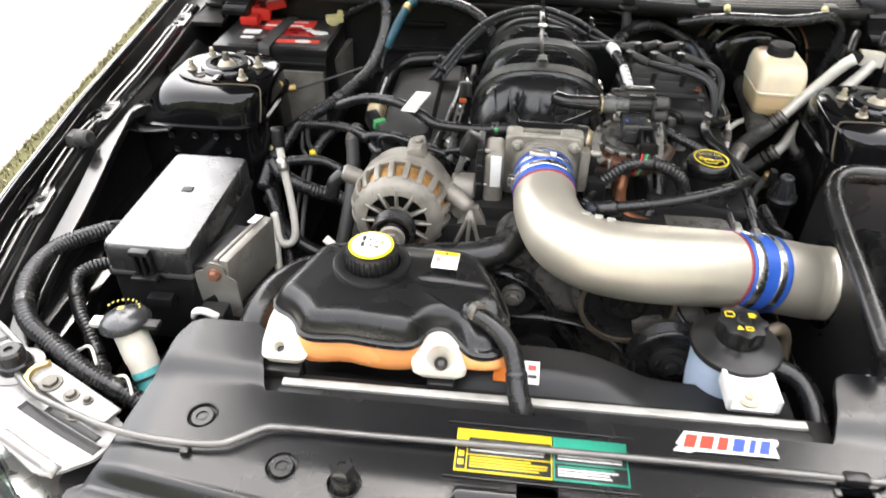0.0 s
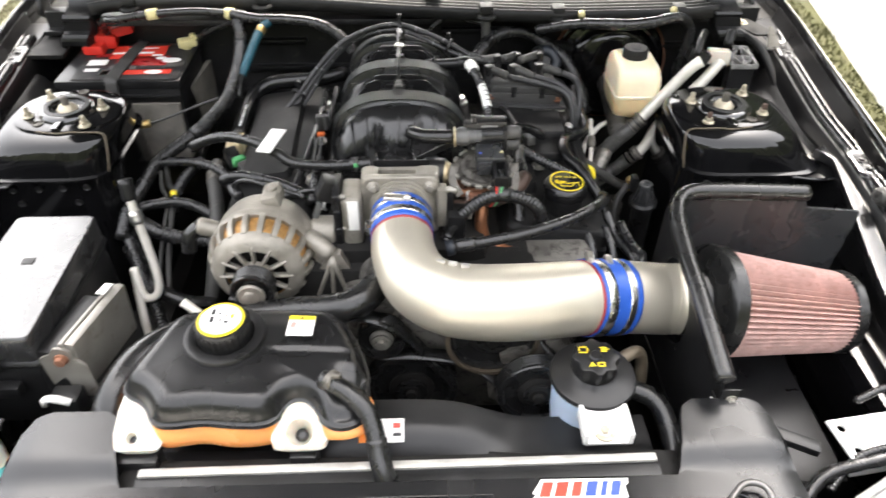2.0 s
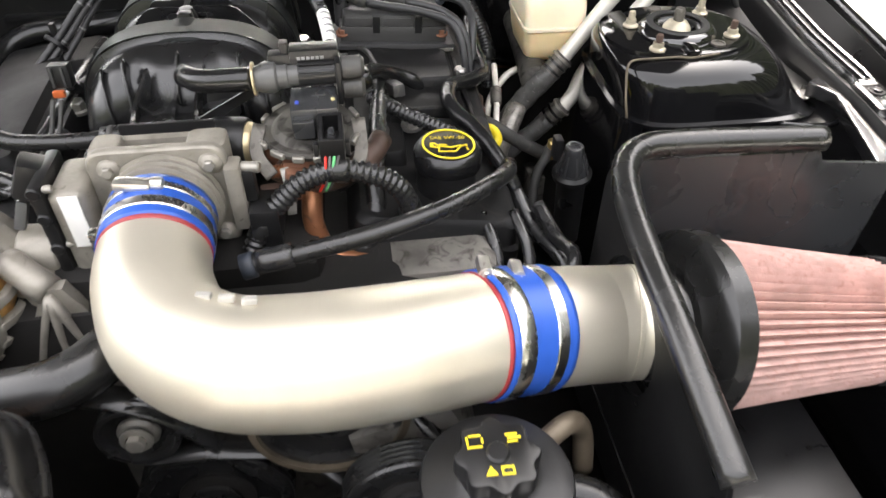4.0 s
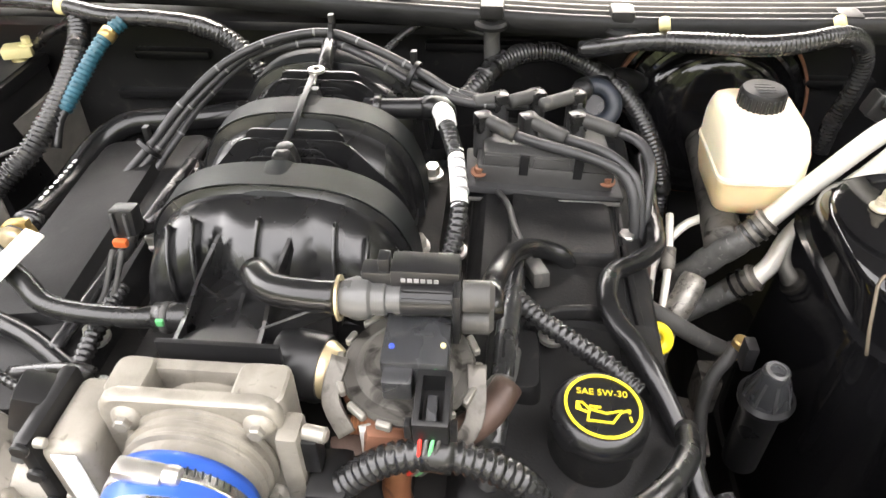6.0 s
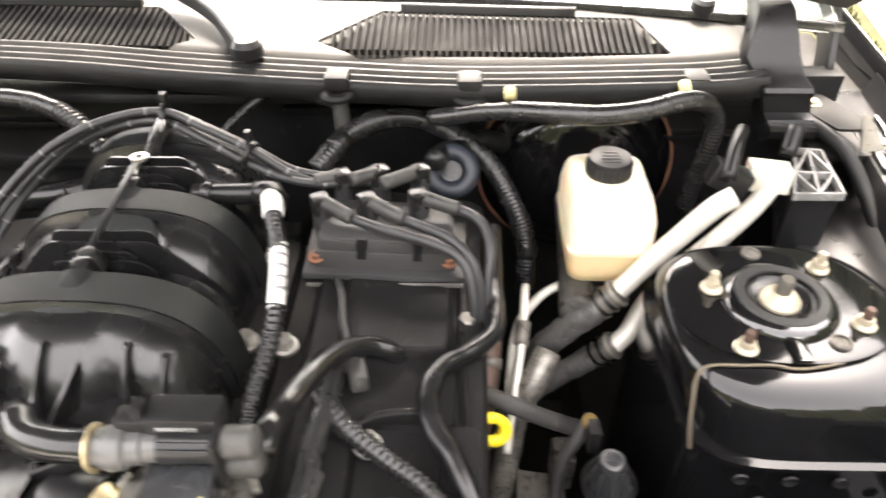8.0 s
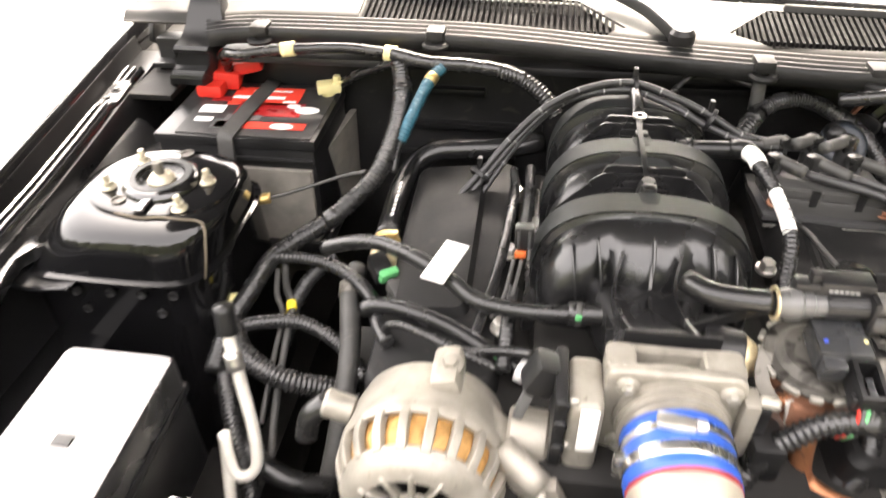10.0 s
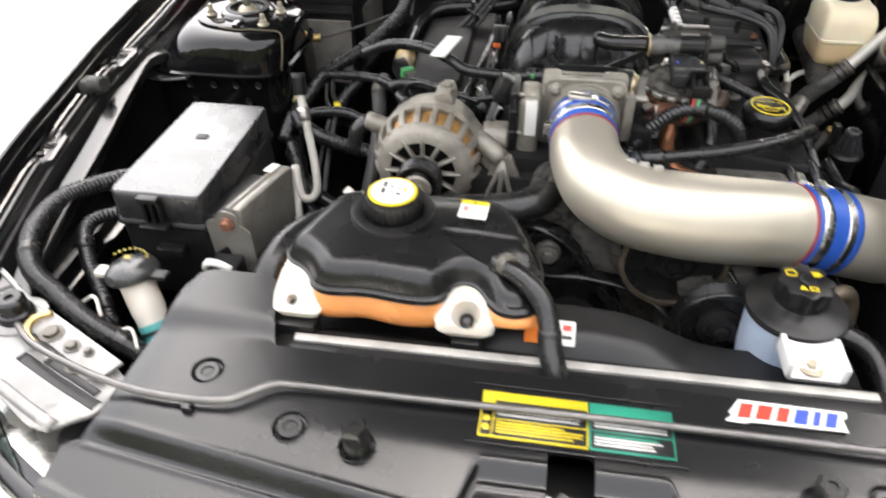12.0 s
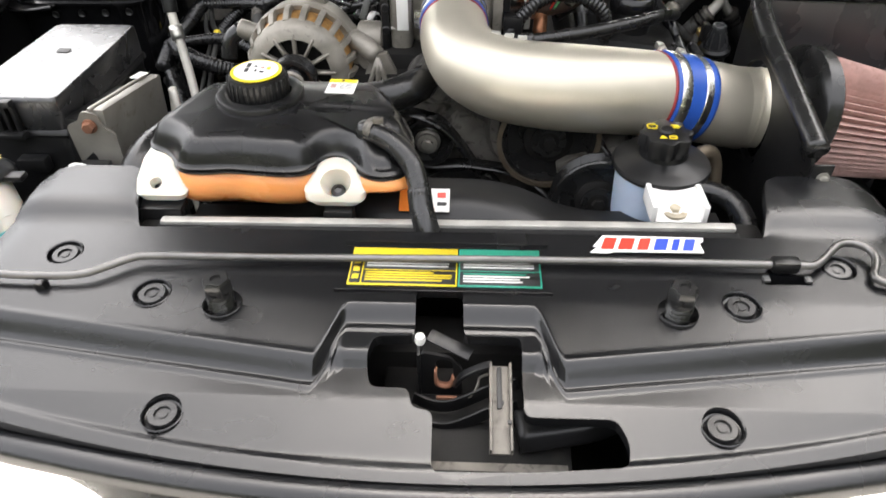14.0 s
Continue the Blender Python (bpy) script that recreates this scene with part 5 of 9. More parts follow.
part("yellow_band", box(shape(), (-0.1186, 0.7182, 0.9223), (0.0305, 0.0065, 0.0008), 0, turned), YELLOW, lab)
part("warning_mark", plate(shape(), [(-0.1210, 0.7160), (-0.1165, 0.7160), (-0.11875, 0.7204)], 0.9224, 0.9231), INK, lab)
part("print_mark", box(shape(), (-0.128, 0.707, 0.9222), (0.006, 0.009, 0.0006), 0, turned), PLEAT, lab)
for k in range(4):
    part("print_line", box(shape(), (-0.1145, 0.7115 - 0.0040 * k, 0.9222), (0.015 - 0.002 * (k % 2), 0.0009, 0.0006), 0, turned), PRINTGREY, lab)

hose = thing("overflow_hose", "black overflow hose from the tank into the radiator", "hose", (-0.03, 0.58, 0.86))
part("tube", pipe(shape(), [(-0.088, 0.636, 0.909), (-0.066, 0.622, 0.910), (-0.048, 0.609, 0.904), (-0.035, 0.596, 0.893), (-0.029, 0.583, 0.881), (-0.026, 0.572, 0.871)], 0.0108, 16, 0.004), RUBBER, hose)
fluted = [((0.0118 if k % 2 else 0.0100) * math.cos(2 * math.pi * k / 36), (0.0118 if k % 2 else 0.0100) * math.sin(2 * math.pi * k / 36)) for k in range(36)]
part("sleeve", sweep(shape(), [(-0.0275, 0.578, 0.877), (-0.025, 0.566, 0.864), (-0.0215, 0.557, 0.855), (-0.018, 0.550, 0.845), (-0.013, 0.547, 0.832), (-0.009, 0.546, 0.818)], fluted, 0.004, scale_at=lambda f, i: 1.0 + 0.10 * f), LOOM, hose, "fluted black sleeve over the hose's foot")
b = ring(shape(), (-0.072, 0.627, 0.913), (-0.8, 0.6, -0.1), 0.0105, 0.0016, 0.010, 20)
box(b, (-0.070, 0.627, 0.925), (0.010, 0.006, 0.006), 0.001)
part("clamp", b, DIRTY, hose, "dull spring steel clamp")

# power steering reservoir
res = thing("steering_reservoir", "power steering reservoir with black cap and bluish white body", "reservoir", (0.235, 0.685, 0.75))
part("body", lathe(shape(), [(0, -0.10), (0.040, -0.098), (0.045, -0.06), (0.047, -0.01), (0.049, 0.0)], Matrix.Translation((0.233, 0.686, 0.840)), 32), BLUISH, res, "bluish translucent body")
part("lid", lathe(shape(), [(0.046, -0.006), (0.0525, -0.005), (0.0540, -0.001), (0.0525, 0.0025), (0.044, 0.006), (0.031, 0.009), (0.027, 0.012), (0.026, 0.020), (0.0, 0.020)], Matrix.Translation((0.234, 0.686, 0.845)), 40), PLASTIC, res)
cap = shape()
star = [((0.0265 + 0.0024 * math.cos(8 * a)) * math.cos(a), (0.0265 + 0.0024 * math.cos(8 * a)) * math.sin(a)) for a in [2 * math.pi * k / 64 for k in range(64)]]
plate(cap, [(0.9 * x, 0.9 * y) for x, y in star], 0.0, 0.012, Matrix.Translation((0.231, 0.680, 0.864)))
plate(cap, star, 0.008, 0.023, Matrix.Translation((0.231, 0.680, 0.864)), 0.002)
disc(cap, (0.231, 0.680, 0.886), (0, 0, 1), 0.008, 0.004, 0.0015, 18)
cap = part("cap", cap, PLASTIC, res, "black scalloped twist cap with yellow symbols")
for dx, dy, w, h in [(-0.013, 0.0145, 0.008, 0.0014), (-0.0185, 0.011, 0.0014, 0.006), (-0.0085, 0.0105, 0.0014, 0.004), (-0.014, 0.006, 0.010, 0.0014), (0.011, 0.0130, 0.008, 0.0014), (0.0125, 0.0103, 0.009, 0.0014), (0.011, 0.0075, 0.007, 0.0014), (0.004, -0.0105, 0.008, 0.0013), (0.004, -0.0155, 0.008, 0.0013), (0.0005, -0.013, 0.0013, 0.005), (0.0078, -0.013, 0.0013, 0.005)]:
    part("symbol", box(shape(), (0.231 + dx, 0.680 + dy, 0.8874), (w, h, 0.0008), 0), YELLOW, cap)
b = stack(shape(), [[(0.213, 0.600, 0.822), (0.262, 0.600, 0.822), (0.262, 0.640, 0.822), (0.213, 0.640, 0.822)], [(0.210, 0.598, 0.828), (0.265, 0.598, 0.828), (0.262, 0.648, 0.832), (0.211, 0.648, 0.832)],
                    [(0.212, 0.634, 0.844), (0.262, 0.634, 0.844), (0.262, 0.650, 0.846), (0.212, 0.650, 0.846)]])
for x in (0.211, 0.263):
    box(b, (x, 0.618, 0.838), (0.006, 0.044, 0.020), 0.002)
foot = part("bracket", b, WHITE, res, "white plastic mounting bracket")
b = ring(shape(), (0.236, 0.613, 0.829), (0, 0, 1), 0.008, 0.006, 0.004, 20)
hexbolt(b, (0.236, 0.613, 0.829), (0, 0, 1), 0.006, 0.008, 1.7)
part("bolt", b, ZINC, foot)
part("warning_symbol", plate(shape(), [(-0.0105 + 0.231, 0.6643), (-0.0025 + 0.231, 0.6643), (-0.0065 + 0.231, 0.6712)], 0.8872, 0.8879), YELLOW, cap)
part("hose", pipe(shape(), [(0.262, 0.70, 0.800), (0.30, 0.695, 0.800), (0.325, 0.675, 0.795), (0.333, 0.63, 0.78), (0.325, 0.58, 0.76)], 0.013, 14), RUBBER, res, "black return hose")
part("hose", pipe(shape(), [(0.27, 0.72, 0.82), (0.30, 0.735, 0.83), (0.315, 0.74, 0.81), (0.318, 0.73, 0.77)], 0.0085, 14), RIMTAN, res, "tan fitting")

# ---- cold-air intake ----
intake = thing("intake_tube", "satin metal intake tube with a wide bend", "intake tube", (0.1, 0.77, 0.85))
AXIS = [(-0.003, 0.925, 0.930), (-0.003, 0.895, 0.929), (-0.002, 0.862, 0.927), (0.002, 0.825, 0.922), (0.020, 0.786, 0.913), (0.056, 0.766, 0.904), (0.105, 0.764, 0.897), (0.16, 0.772, 0.889), (0.215, 0.786, 0.879), (0.265, 0.802, 0.866), (0.318, 0.815, 0.851), (0.365, 0.824, 0.838)]
wide = lambda f, i: 0.041 + 0.009 * smooth01(f / 0.55)
pipe_outline = circle(1.0, 40)
tube_body = part("tube", sweep(shape(), AXIS[1:], pipe_outline, 0.006, scale_at=wide), TUBE, intake)
b = shape()
for k in range(3):
    box(b, (0.048 + 0.0150 * k, 0.783 - 0.0030 * k, 0.9515 - 0.0012 * k), (0.0105, 0.0055, 0.0045), 0.001, pose(0, 0, 0, -10, 0, -12 + 5 * k))
part("raised_mark", b, EDGEGREY, intake, "pale raised mark")


def band_frame(f0, f1, pts=AXIS):
    line = curve_through(pts, 0.004)
    i0, i1 = int(f0 * (len(line) - 1)), int(f1 * (len(line) - 1))
    return [line[i] for i in range(i0, i1 + 1)]


def sleeve(name, f0, f1, r, mat, parent, label=""):
    pts = band_frame(f0, f1)
    return part(name, sweep(shape(), pts, circle(r, 40), 0.004), mat, parent, label)


def clamp_band(f0, f1, r, parent, label):
    """A flat metal band round the tube, with square edges."""
    pts = band_frame(f0, f1)
    a, c = Vector(pts[0]), Vector(pts[-1])
    return part("clamp_band", ring(shape(), a, c - a, r - 0.0012, 0.0013, (c - a).length, 56), CHROME, parent, label)


coupler = part("coupler", sweep(shape(), band_frame(0.040, 0.130), circle(0.0428, 44), 0.004), BLUE, intake, "blue silicone coupler at the throttle")
sleeve("lining", 0.124, 0.134, 0.0420, REDLINE, coupler, "thin red lining")
for f0, f1 in ((0.058, 0.077), (0.090, 0.110)):
    band = clamp_band(f0, f1, 0.0434, coupler, "polished slotted clamp band")
    mid_ = band_frame(f0, f1)[len(band_frame(f0, f1)) // 2]
    for k in range(9):
        a = radians(38 + 5.5 * k)
        part("clamp_slot", box(shape(), (mid_.x + 0.0435 * math.cos(a), mid_.y, mid_.z + 0.0435 * math.sin(a)), (0.0008, 0.005, 0.0011), 0, pose(0, 0, 0, 0, -math.degrees(a), 14)), INK, band)
b = box(shape(), (-0.012, 0.889, 0.9730), (0.028, 0.012, 0.008), 0.003, pose(0, 0, 0, -2, 4, -5))
lathe(b, [(0, 0), (0.0052, 0), (0.0055, 0.005), (0.0045, 0.008), (0.002, 0.008), (0, 0.006)], aim((0.002, 0.8885, 0.9730), (1, -0.06, -0.05)), 14)
part("clamp_screw", b, STEEL, coupler, "worm screw of the clamp")
part("clamp_screw", box(shape(), (-0.047, 0.879, 0.930), (0.011, 0.010, 0.022), 0.003), CHROME, coupler)
coupler = part("coupler", sweep(shape(), band_frame(0.735, 0.855), circle(0.0522, 44), 0.004), BLUE, intake, "blue silicone coupler with two clamps")
sleeve("lining", 0.7335, 0.7360, 0.0508, REDLINE, coupler, "thin red lining")
clamp_band(0.748, 0.774, 0.0528, coupler, "polished clamp band")
clamp_band(0.815, 0.842, 0.0528, coupler, "polished clamp band")
for x in (0.246, 0.272):
    z_ = 0.9195 - 0.28 * (x - 0.246)
    b = box(shape(), (x, 0.822, z_), (0.010, 0.020, 0.008), 0.002, pose(0, 0, 0, 0, 12, 0))
    hexbolt(b, (x, 0.813, z_ + 0.001), (0, -1, 0.2), 0.0035, 0.005)
    part("clamp_screw", b, STEEL, coupler)

part("end_tube", pipe(shape(), [(0.345, 0.8215, 0.8435), (0.380, 0.819, 0.843), (0.4175, 0.8125, 0.842)], 0.0492, 40, 0.006), TUBE, intake)
part("end_bead", ring(shape(), (0.372, 0.8195, 0.8432), (1, -0.17, -0.02), 0.0488, 0.0012, 0.004, 44), TUBE, intake)
part("end_collar", pipe(shape(), [(0.386, 0.8182, 0.8429), (0.400, 0.8155, 0.8425), (0.4175, 0.8125, 0.842)], 0.0506, 44, 0.004), RUBBER, intake, "black rubber collar at the filter")
cone = thing("air_filter", "cone air filter with dusty red pleats and black ends", "air filter", (0.52, 0.82, 0.78))
A0, A1 = Vector((0.418, 0.812, 0.842)), Vector((0.622, 0.830, 0.800))
way = (A1 - A0).normalized()
M0 = aim(A0, way)
b = shape()
nf, length = 56, (A1 - A0).length
loops = []
for h, rr in [(0.010, 0.076), (0.06, 0.0715), (0.12, 0.066), (length - 0.006, 0.059)]:
    row = []
    for k in range(nf * 4):
        a = 2 * math.pi * k / (nf * 4)
        r = rr - (0.0, 0.0030, 0.0090, 0.0030)[k % 4]
        row.append(M0 @ Vector((r * math.cos(a), r * math.sin(a), h)))
    loops.append(row)
part("pleats", stack(shape(), loops), PLEAT, cone, "dusty red pleated gauze")
part("flange", lathe(shape(), [(0.046, -0.020), (0.055, -0.020), (0.060, -0.016), (0.068, -0.014), (0.076, -0.011), (0.081, -0.006), (0.082, 0.010), (0.078, 0.014), (0.072, 0.012)], M0, 48), RUBBER, cone, "black rubber flange")
part("end_cap", lathe(shape(), [(0.057, length - 0.010), (0.061, length - 0.008), (0.062, length + 0.002), (0.056, length + 0.010), (0.030, length + 0.006), (0, length + 0.005)], M0, 40), RUBBER, cone)

shield = thing("heat_shield", "black sheet heat shield with a rubber edge seal", "heat shield", (0.40, 0.80, 0.70))
out = rounded([(0.628, 0.70), (0.640, 0.890), (0.700, 0.918), (0.86, 0.945), (0.915, 0.948), (0.918, 0.66), (0.70, 0.66)], 0.03, 5)
side_m = Matrix(((0, 0, 1, 0.372), (1, 0, 0, 0), (0, 1, 0, 0), (0, 0, 0, 1)))
cutter = lathe(shape(), [(0, -0.1), (0.060, -0.1), (0.060, 0.1), (0, 0.1)], aim((0.37, 0.818, 0.842), (1, 0.05, -0.2)), 36)
part("side_plate", carved(plate(shape(), out, 0.0, 0.004, side_m), [cutter]), PLASTIC, shield)
out = rounded([(0.376, 0.66), (0.376, 0.945), (0.570, 0.940), (0.572, 0.928), (0.655, 0.920), (0.640, 0.66)], 0.006, 3)
back_m = Matrix(((1, 0, 0, 0), (0, 0, 1, 0.912), (0, 1, 0, 0), (0, 0, 0, 1)))
part("back_plate", plate(shape(), out, 0.0, 0.004, back_m), LID, shield)
part("edge_seal", pipe(shape(), [(0.372, 0.636, 0.892), (0.370, 0.680, 0.905), (0.368, 0.740, 0.922), (0.366, 0.800, 0.936), (0.368, 0.858, 0.949), (0.378, 0.893, 0.957), (0.400, 0.909, 0.961), (0.440, 0.912, 0.960), (0.500, 0.913, 0.957), (0.566, 0.914, 0.953)], 0.0115, 14, 0.006), RUBBER, shield, "round rubber edge seal")
b = box(shape(), (0.382, 0.634, 0.862), (0.022, 0.003, 0.030), 0.001)
box(b, (0.368, 0.640, 0.850), (0.003, 0.014, 0.020), 0.0008)
part("foot_bracket", b, SATIN, shield)
part("foot_bolt", hexbolt(shape(), (0.384, 0.631, 0.862), (0, -1, 0.1), 0.0045, 0.006), GALV, shield)
part("foot_tab", box(shape(), (0.364, 0.634, 0.846), (0.003, 0.010, 0.026), 0.0008), EDGEGREY, shield, "bare metal tab")
part("floor_plate", box(shape(), (0.47, 0.76, 0.715), (0.20, 0.30, 0.004), 0.001), PLASTIC, shield)

# ---- engine ----
engine = thing("engine", "grimy cast engine block and front cover", "engine", (0.05, 1.05, 0.45))
b = box(shape(), (0.0, 1.12, 0.66), (0.42, 0.50, 0.40), 0.03)
box(b, (0.0, 1.12, 0.84), (0.24, 0.46, 0.08), 0.02)
part("block", b, DARK, engine)
b = box(shape(), (0.06, 0.865, 0.71), (0.30, 0.06, 0.26), 0.02)
box(b, (0.02, 0.842, 0.775), (0.10, 0.05, 0.10), 0.018, pose(0, 0, 0, 0, 30, 0))
box(b, (0.185, 0.815, 0.765), (0.10, 0.10, 0.09), 0.02, pose(0, 0, 0, 0, -20, 0))
box(b, (0.155, 0.795, 0.735), (0.05, 0.05, 0.12), 0.015, pose(0, 0, 0, 0, 15, 0))
lathe(b, [(0.02, 0), (0.075, 0.0), (0.080, 0.01), (0.072, 0.03), (0.02, 0.035)], aim((0.118, 0.83, 0.815), (0, -1, 0.1)), 32)
for x, z in [(-0.01, 0.80), (0.05, 0.735), (0.21, 0.80), (0.19, 0.73), (0.01, 0.84), (0.235, 0.76)]:
    hexbolt(b, (x, 0.828, z), (0, -1, 0.1), 0.009, 0.012)
part("front_cover", b, CASTING, engine)


def pulley(at, r, w, mat, hub=0.35, axis=(0, -1, 0.06), grooves=4):
    pr = [(0, 0), (r * 0.96, 0), (r, 0.002)]
    for k in range(grooves):
        h = 0.004 + (w - 0.008) * k / grooves
        pr += [(r, h), (r * 0.95, h + 0.3 * w / grooves), (r, h + 0.6 * w / grooves)]
    pr += [(r, w - 0.002), (r * 0.97, w), (r * 0.86, w), (r * 0.82, w - 0.006), (r * 0.55, w - 0.009), (r * hub, w - 0.006), (r * hub, w + 0.002), (r * hub * 0.6, w + 0.003), (0, w + 0.003)]
    return lathe(shape(), pr, aim(at, axis), 40)


for at, r, w, mat, lab in [((0.118, 0.800, 0.818), 0.062, 0.030, RUBBER, "black water pump pulley with a tan rim"), ((-0.033, 0.806, 0.806), 0.033, 0.026, RUBBER, "smooth black idler pulley"),
                           ((0.006, 0.812, 0.695), 0.068, 0.030, RUBBER, "black crank pulley"), ((0.178, 0.742, 0.765), 0.056, 0.026, RUBBER, "grooved steering pump pulley")]:
    p = part("pulley", pulley(at, r, w, mat), mat, engine, lab)
    part("hub", lathe(shape(), [(0, 0), (r * 0.5, 0), (r * 0.5, 0.003), (r * 0.42, 0.006), (r * 0.30, 0.006), (r * 0.26, 0.003), (0, 0.003)], aim((at[0], at[1] - w + 0.008, at[2] + 0.001), (0, -1, 0.06)), 28), CASTING if r < 0.04 else DARK, p)
    part("hub_bolt", hexbolt(shape(), (at[0], at[1] - w - 0.001, at[2] + 0.002), (0, -1, 0.06), 0.008, 0.008), GALV if r < 0.04 else DARK, p)
part("pulley_rim", ring(shape(), (0.118, 0.772, 0.820), (0, -1, 0.06), 0.058, 0.006, 0.007, 48), RIMTAN, engine, "tan rusted pulley rim")
flat = [(-0.002, -0.011), (0.002, -0.011), (0.002, 0.011), (-0.002, 0.011)]
for pts in ([(-0.235, 0.822, 0.865), (-0.19, 0.821, 0.838), (-0.10, 0.812, 0.832), (-0.05, 0.796, 0.842), (-0.005, 0.79, 0.82), (0.04, 0.79, 0.75), (0.07, 0.79, 0.70)], [(-0.06, 0.79, 0.79), (-0.03, 0.79, 0.772), (0.03, 0.785, 0.775), (0.10, 0.778, 0.758), (0.17, 0.735, 0.709)], [(0.18, 0.785, 0.82), (0.20, 0.76, 0.80), (0.235, 0.735, 0.77)]):
    part("belt", sweep(shape(), pts, flat, 0.008, up=(0, -1, 0)), RUBBER, engine, "black ribbed drive belt")
part("timing_pipe", pipe(shape(), [(0.09, 0.80, 0.76), (0.13, 0.785, 0.745), (0.15, 0.775, 0.71), (0.155, 0.77, 0.68)], 0.006, 10), GRIME, engine)
part("water_outlet", pipe(shape(), [(-0.03, 0.835, 0.872), (-0.055, 0.800, 0.872), (-0.09, 0.788, 0.866), (-0.16, 0.795, 0.852), (-0.24, 0.79, 0.84), (-0.30, 0.76, 0.845), (-0.335, 0.72, 0.846), (-0.350, 0.67, 0.838), (-0.352, 0.62, 0.80)], 0.021, 18, 0.010), RUBBER, engine, "thick black upper radiator hose")
part("water_neck", lathe(shape(), [(0.0, 0), (0.034, 0), (0.034, 0.01), (0.028, 0.014), (0.026, 0.05), (0, 0.05)], aim((-0.03, 0.86, 0.86), (0.1, -0.6, 0.2)), 24), GRIME, engine)

# valve covers
def rocker_cover(x0, x1, y0, y1, z, lean):
    m = Matrix.Translation(((x0 + x1) / 2, (y0 + y1) / 2, z)) @ pose(0, 0, 0, 3, lean, 0)
    w, l = x1 - x0, y1 - y0
    layers = []
    for h, s, rr in [(-0.11, 1.06, 0.012), (-0.03, 1.04, 0.012), (-0.026, 1.0, 0.012), (-0.006, 0.98, 0.015), (0.0, 0.92, 0.015), (0.001, 0.85, 0.01)]:
        layers.append([m @ Vector((x, y, h)) for x, y in rect(w * s, l - w * (1 - s), rr, 4)])
    return stack(shape(), layers), m


bq, m = rocker_cover(0.150, 0.310, 0.93, 1.40, 0.890, 8)
right_cover = part("rocker_cover", bq, ROCKER, engine, "dull black plastic rocker cover")
part("raised_pad", stack(shape(), [[m @ Vector((x, y + 0.03, 0.0)) for x, y in rect(0.105, 0.20, 0.012)], [m @ Vector((x, y + 0.03, 0.006)) for x, y in rect(0.098, 0.193, 0.012)], [m @ Vector((x, y + 0.03, 0.0065)) for x, y in rect(0.08, 0.175, 0.012)]]), ROCKER, right_cover)
bq, m = rocker_cover(-0.285, -0.150, 0.985, 1.36, 0.880, -8)
left_cover = part("rocker_cover", bq, ROCKER, engine, "dull black plastic rocker cover")
part("raised_pad", stack(shape(), [[m @ Vector((x - 0.01, y + 0.02, 0.0)) for x, y in rect(0.085, 0.24, 0.012)], [m @ Vector((x - 0.01, y + 0.02, 0.012)) for x, y in rect(0.076, 0.23, 0.012)], [m @ Vector((x - 0.01, y + 0.02, 0.013)) for x, y in rect(0.06, 0.21, 0.012)]]), ROCKER, left_cover)
for x, y, z in [(-0.148, 1.30, 0.880), (-0.150, 1.18, 0.882), (-0.150, 1.06, 0.880), (0.098, 1.184, 0.888), (0.132, 1.180, 0.888), (0.100, 1.30, 0.890), (0.29, 1.22, 0.875), (0.215, 1.075, 0.896)]:
    part("bolt", hexbolt(shape(), (x, y, z), (0, -0.1, 1), 0.008, 0.014, 1.4), STEEL, engine)
for x0, x1, y0, y1, z in [(0.185, 0.275, 1.165, 1.245, 0.905), (0.165, 0.205, 1.015, 1.075, 0.904), (0.27, 0.30, 1.04, 1.10, 0.890)]:
    part("boss", stack(shape(), [[((x0 + x1) / 2 + (x - (x0 + x1) / 2) * k, (y0 + y1) / 2 + (y - (y0 + y1) / 2) * k, z + dz) for x, y in rounded([(x0, y0), (x1, y0), (x1, y1), (x0, y1)], 0.010, 4)] for k, dz in ((1.08, -0.03), (1.0, -0.004), (0.93, 0.0), (0.6, 0.0004))]), ROCKER, right_cover)
part("rib", sweep(shape(), [(0.196, 1.080, 0.900), (0.215, 1.096, 0.900), (0.240, 1.103, 0.898), (0.262, 1.106, 0.894)], rounded([(-0.005, -0.006), (0.005, -0.006), (0.003, 0.005), (-0.003, 0.005)], 0.002), 0.008, upright=True), ROCKER, right_cover)
part("rib", sweep(shape(), [(0.285, 1.20, 0.885), (0.288, 1.12, 0.880), (0.296, 1.04, 0.872)], rounded([(-0.004, -0.006), (0.004, -0.006), (0.003, 0.005), (-0.003, 0.005)], 0.002), 0.01, upright=True), ROCKER, right_cover)
b = box(shape(), (0.10, 0.90, 0.815), (0.24, 0.10, 0.05), 0.02)
box(b, (0.20, 0.93, 0.83), (0.16, 0.09, 0.06), 0.02)
part("valley_cover", b, CASTING, engine)

oil = thing("oil_cap", "black oil filler cap with a yellow printed symbol", "oil cap", (0.241, 0.989, 0.905))
OC = Matrix.Translation((0.2415, 0.986, 0.9215)) @ pose(0, 0, 0, 1, 3, 0)
rows = []
for h, r, lobes in ((-0.016, 0.0285, 0.0), (-0.0165, 0.0310, 1.0), (-0.013, 0.0325, 1.0), (-0.006, 0.0325, 0.7), (-0.001, 0.0318, 0.2), (0.003, 0.0300, 0.0), (0.0056, 0.0280, 0.0), (0.0064, 0.0255, 0.0), (0.0064, 0.012, 0.0)):
    row = []
    for k in range(72):
        a = 2 * math.pi * k / 72
        notch = smooth01((abs(math.sin(1.5 * a + math.pi / 4)) - 0.42) / 0.16)
        row.append(OC @ Vector((r * math.cos(a), r * math.sin(a), h + lobes * 0.0062 * notch)))
    rows.append(row)
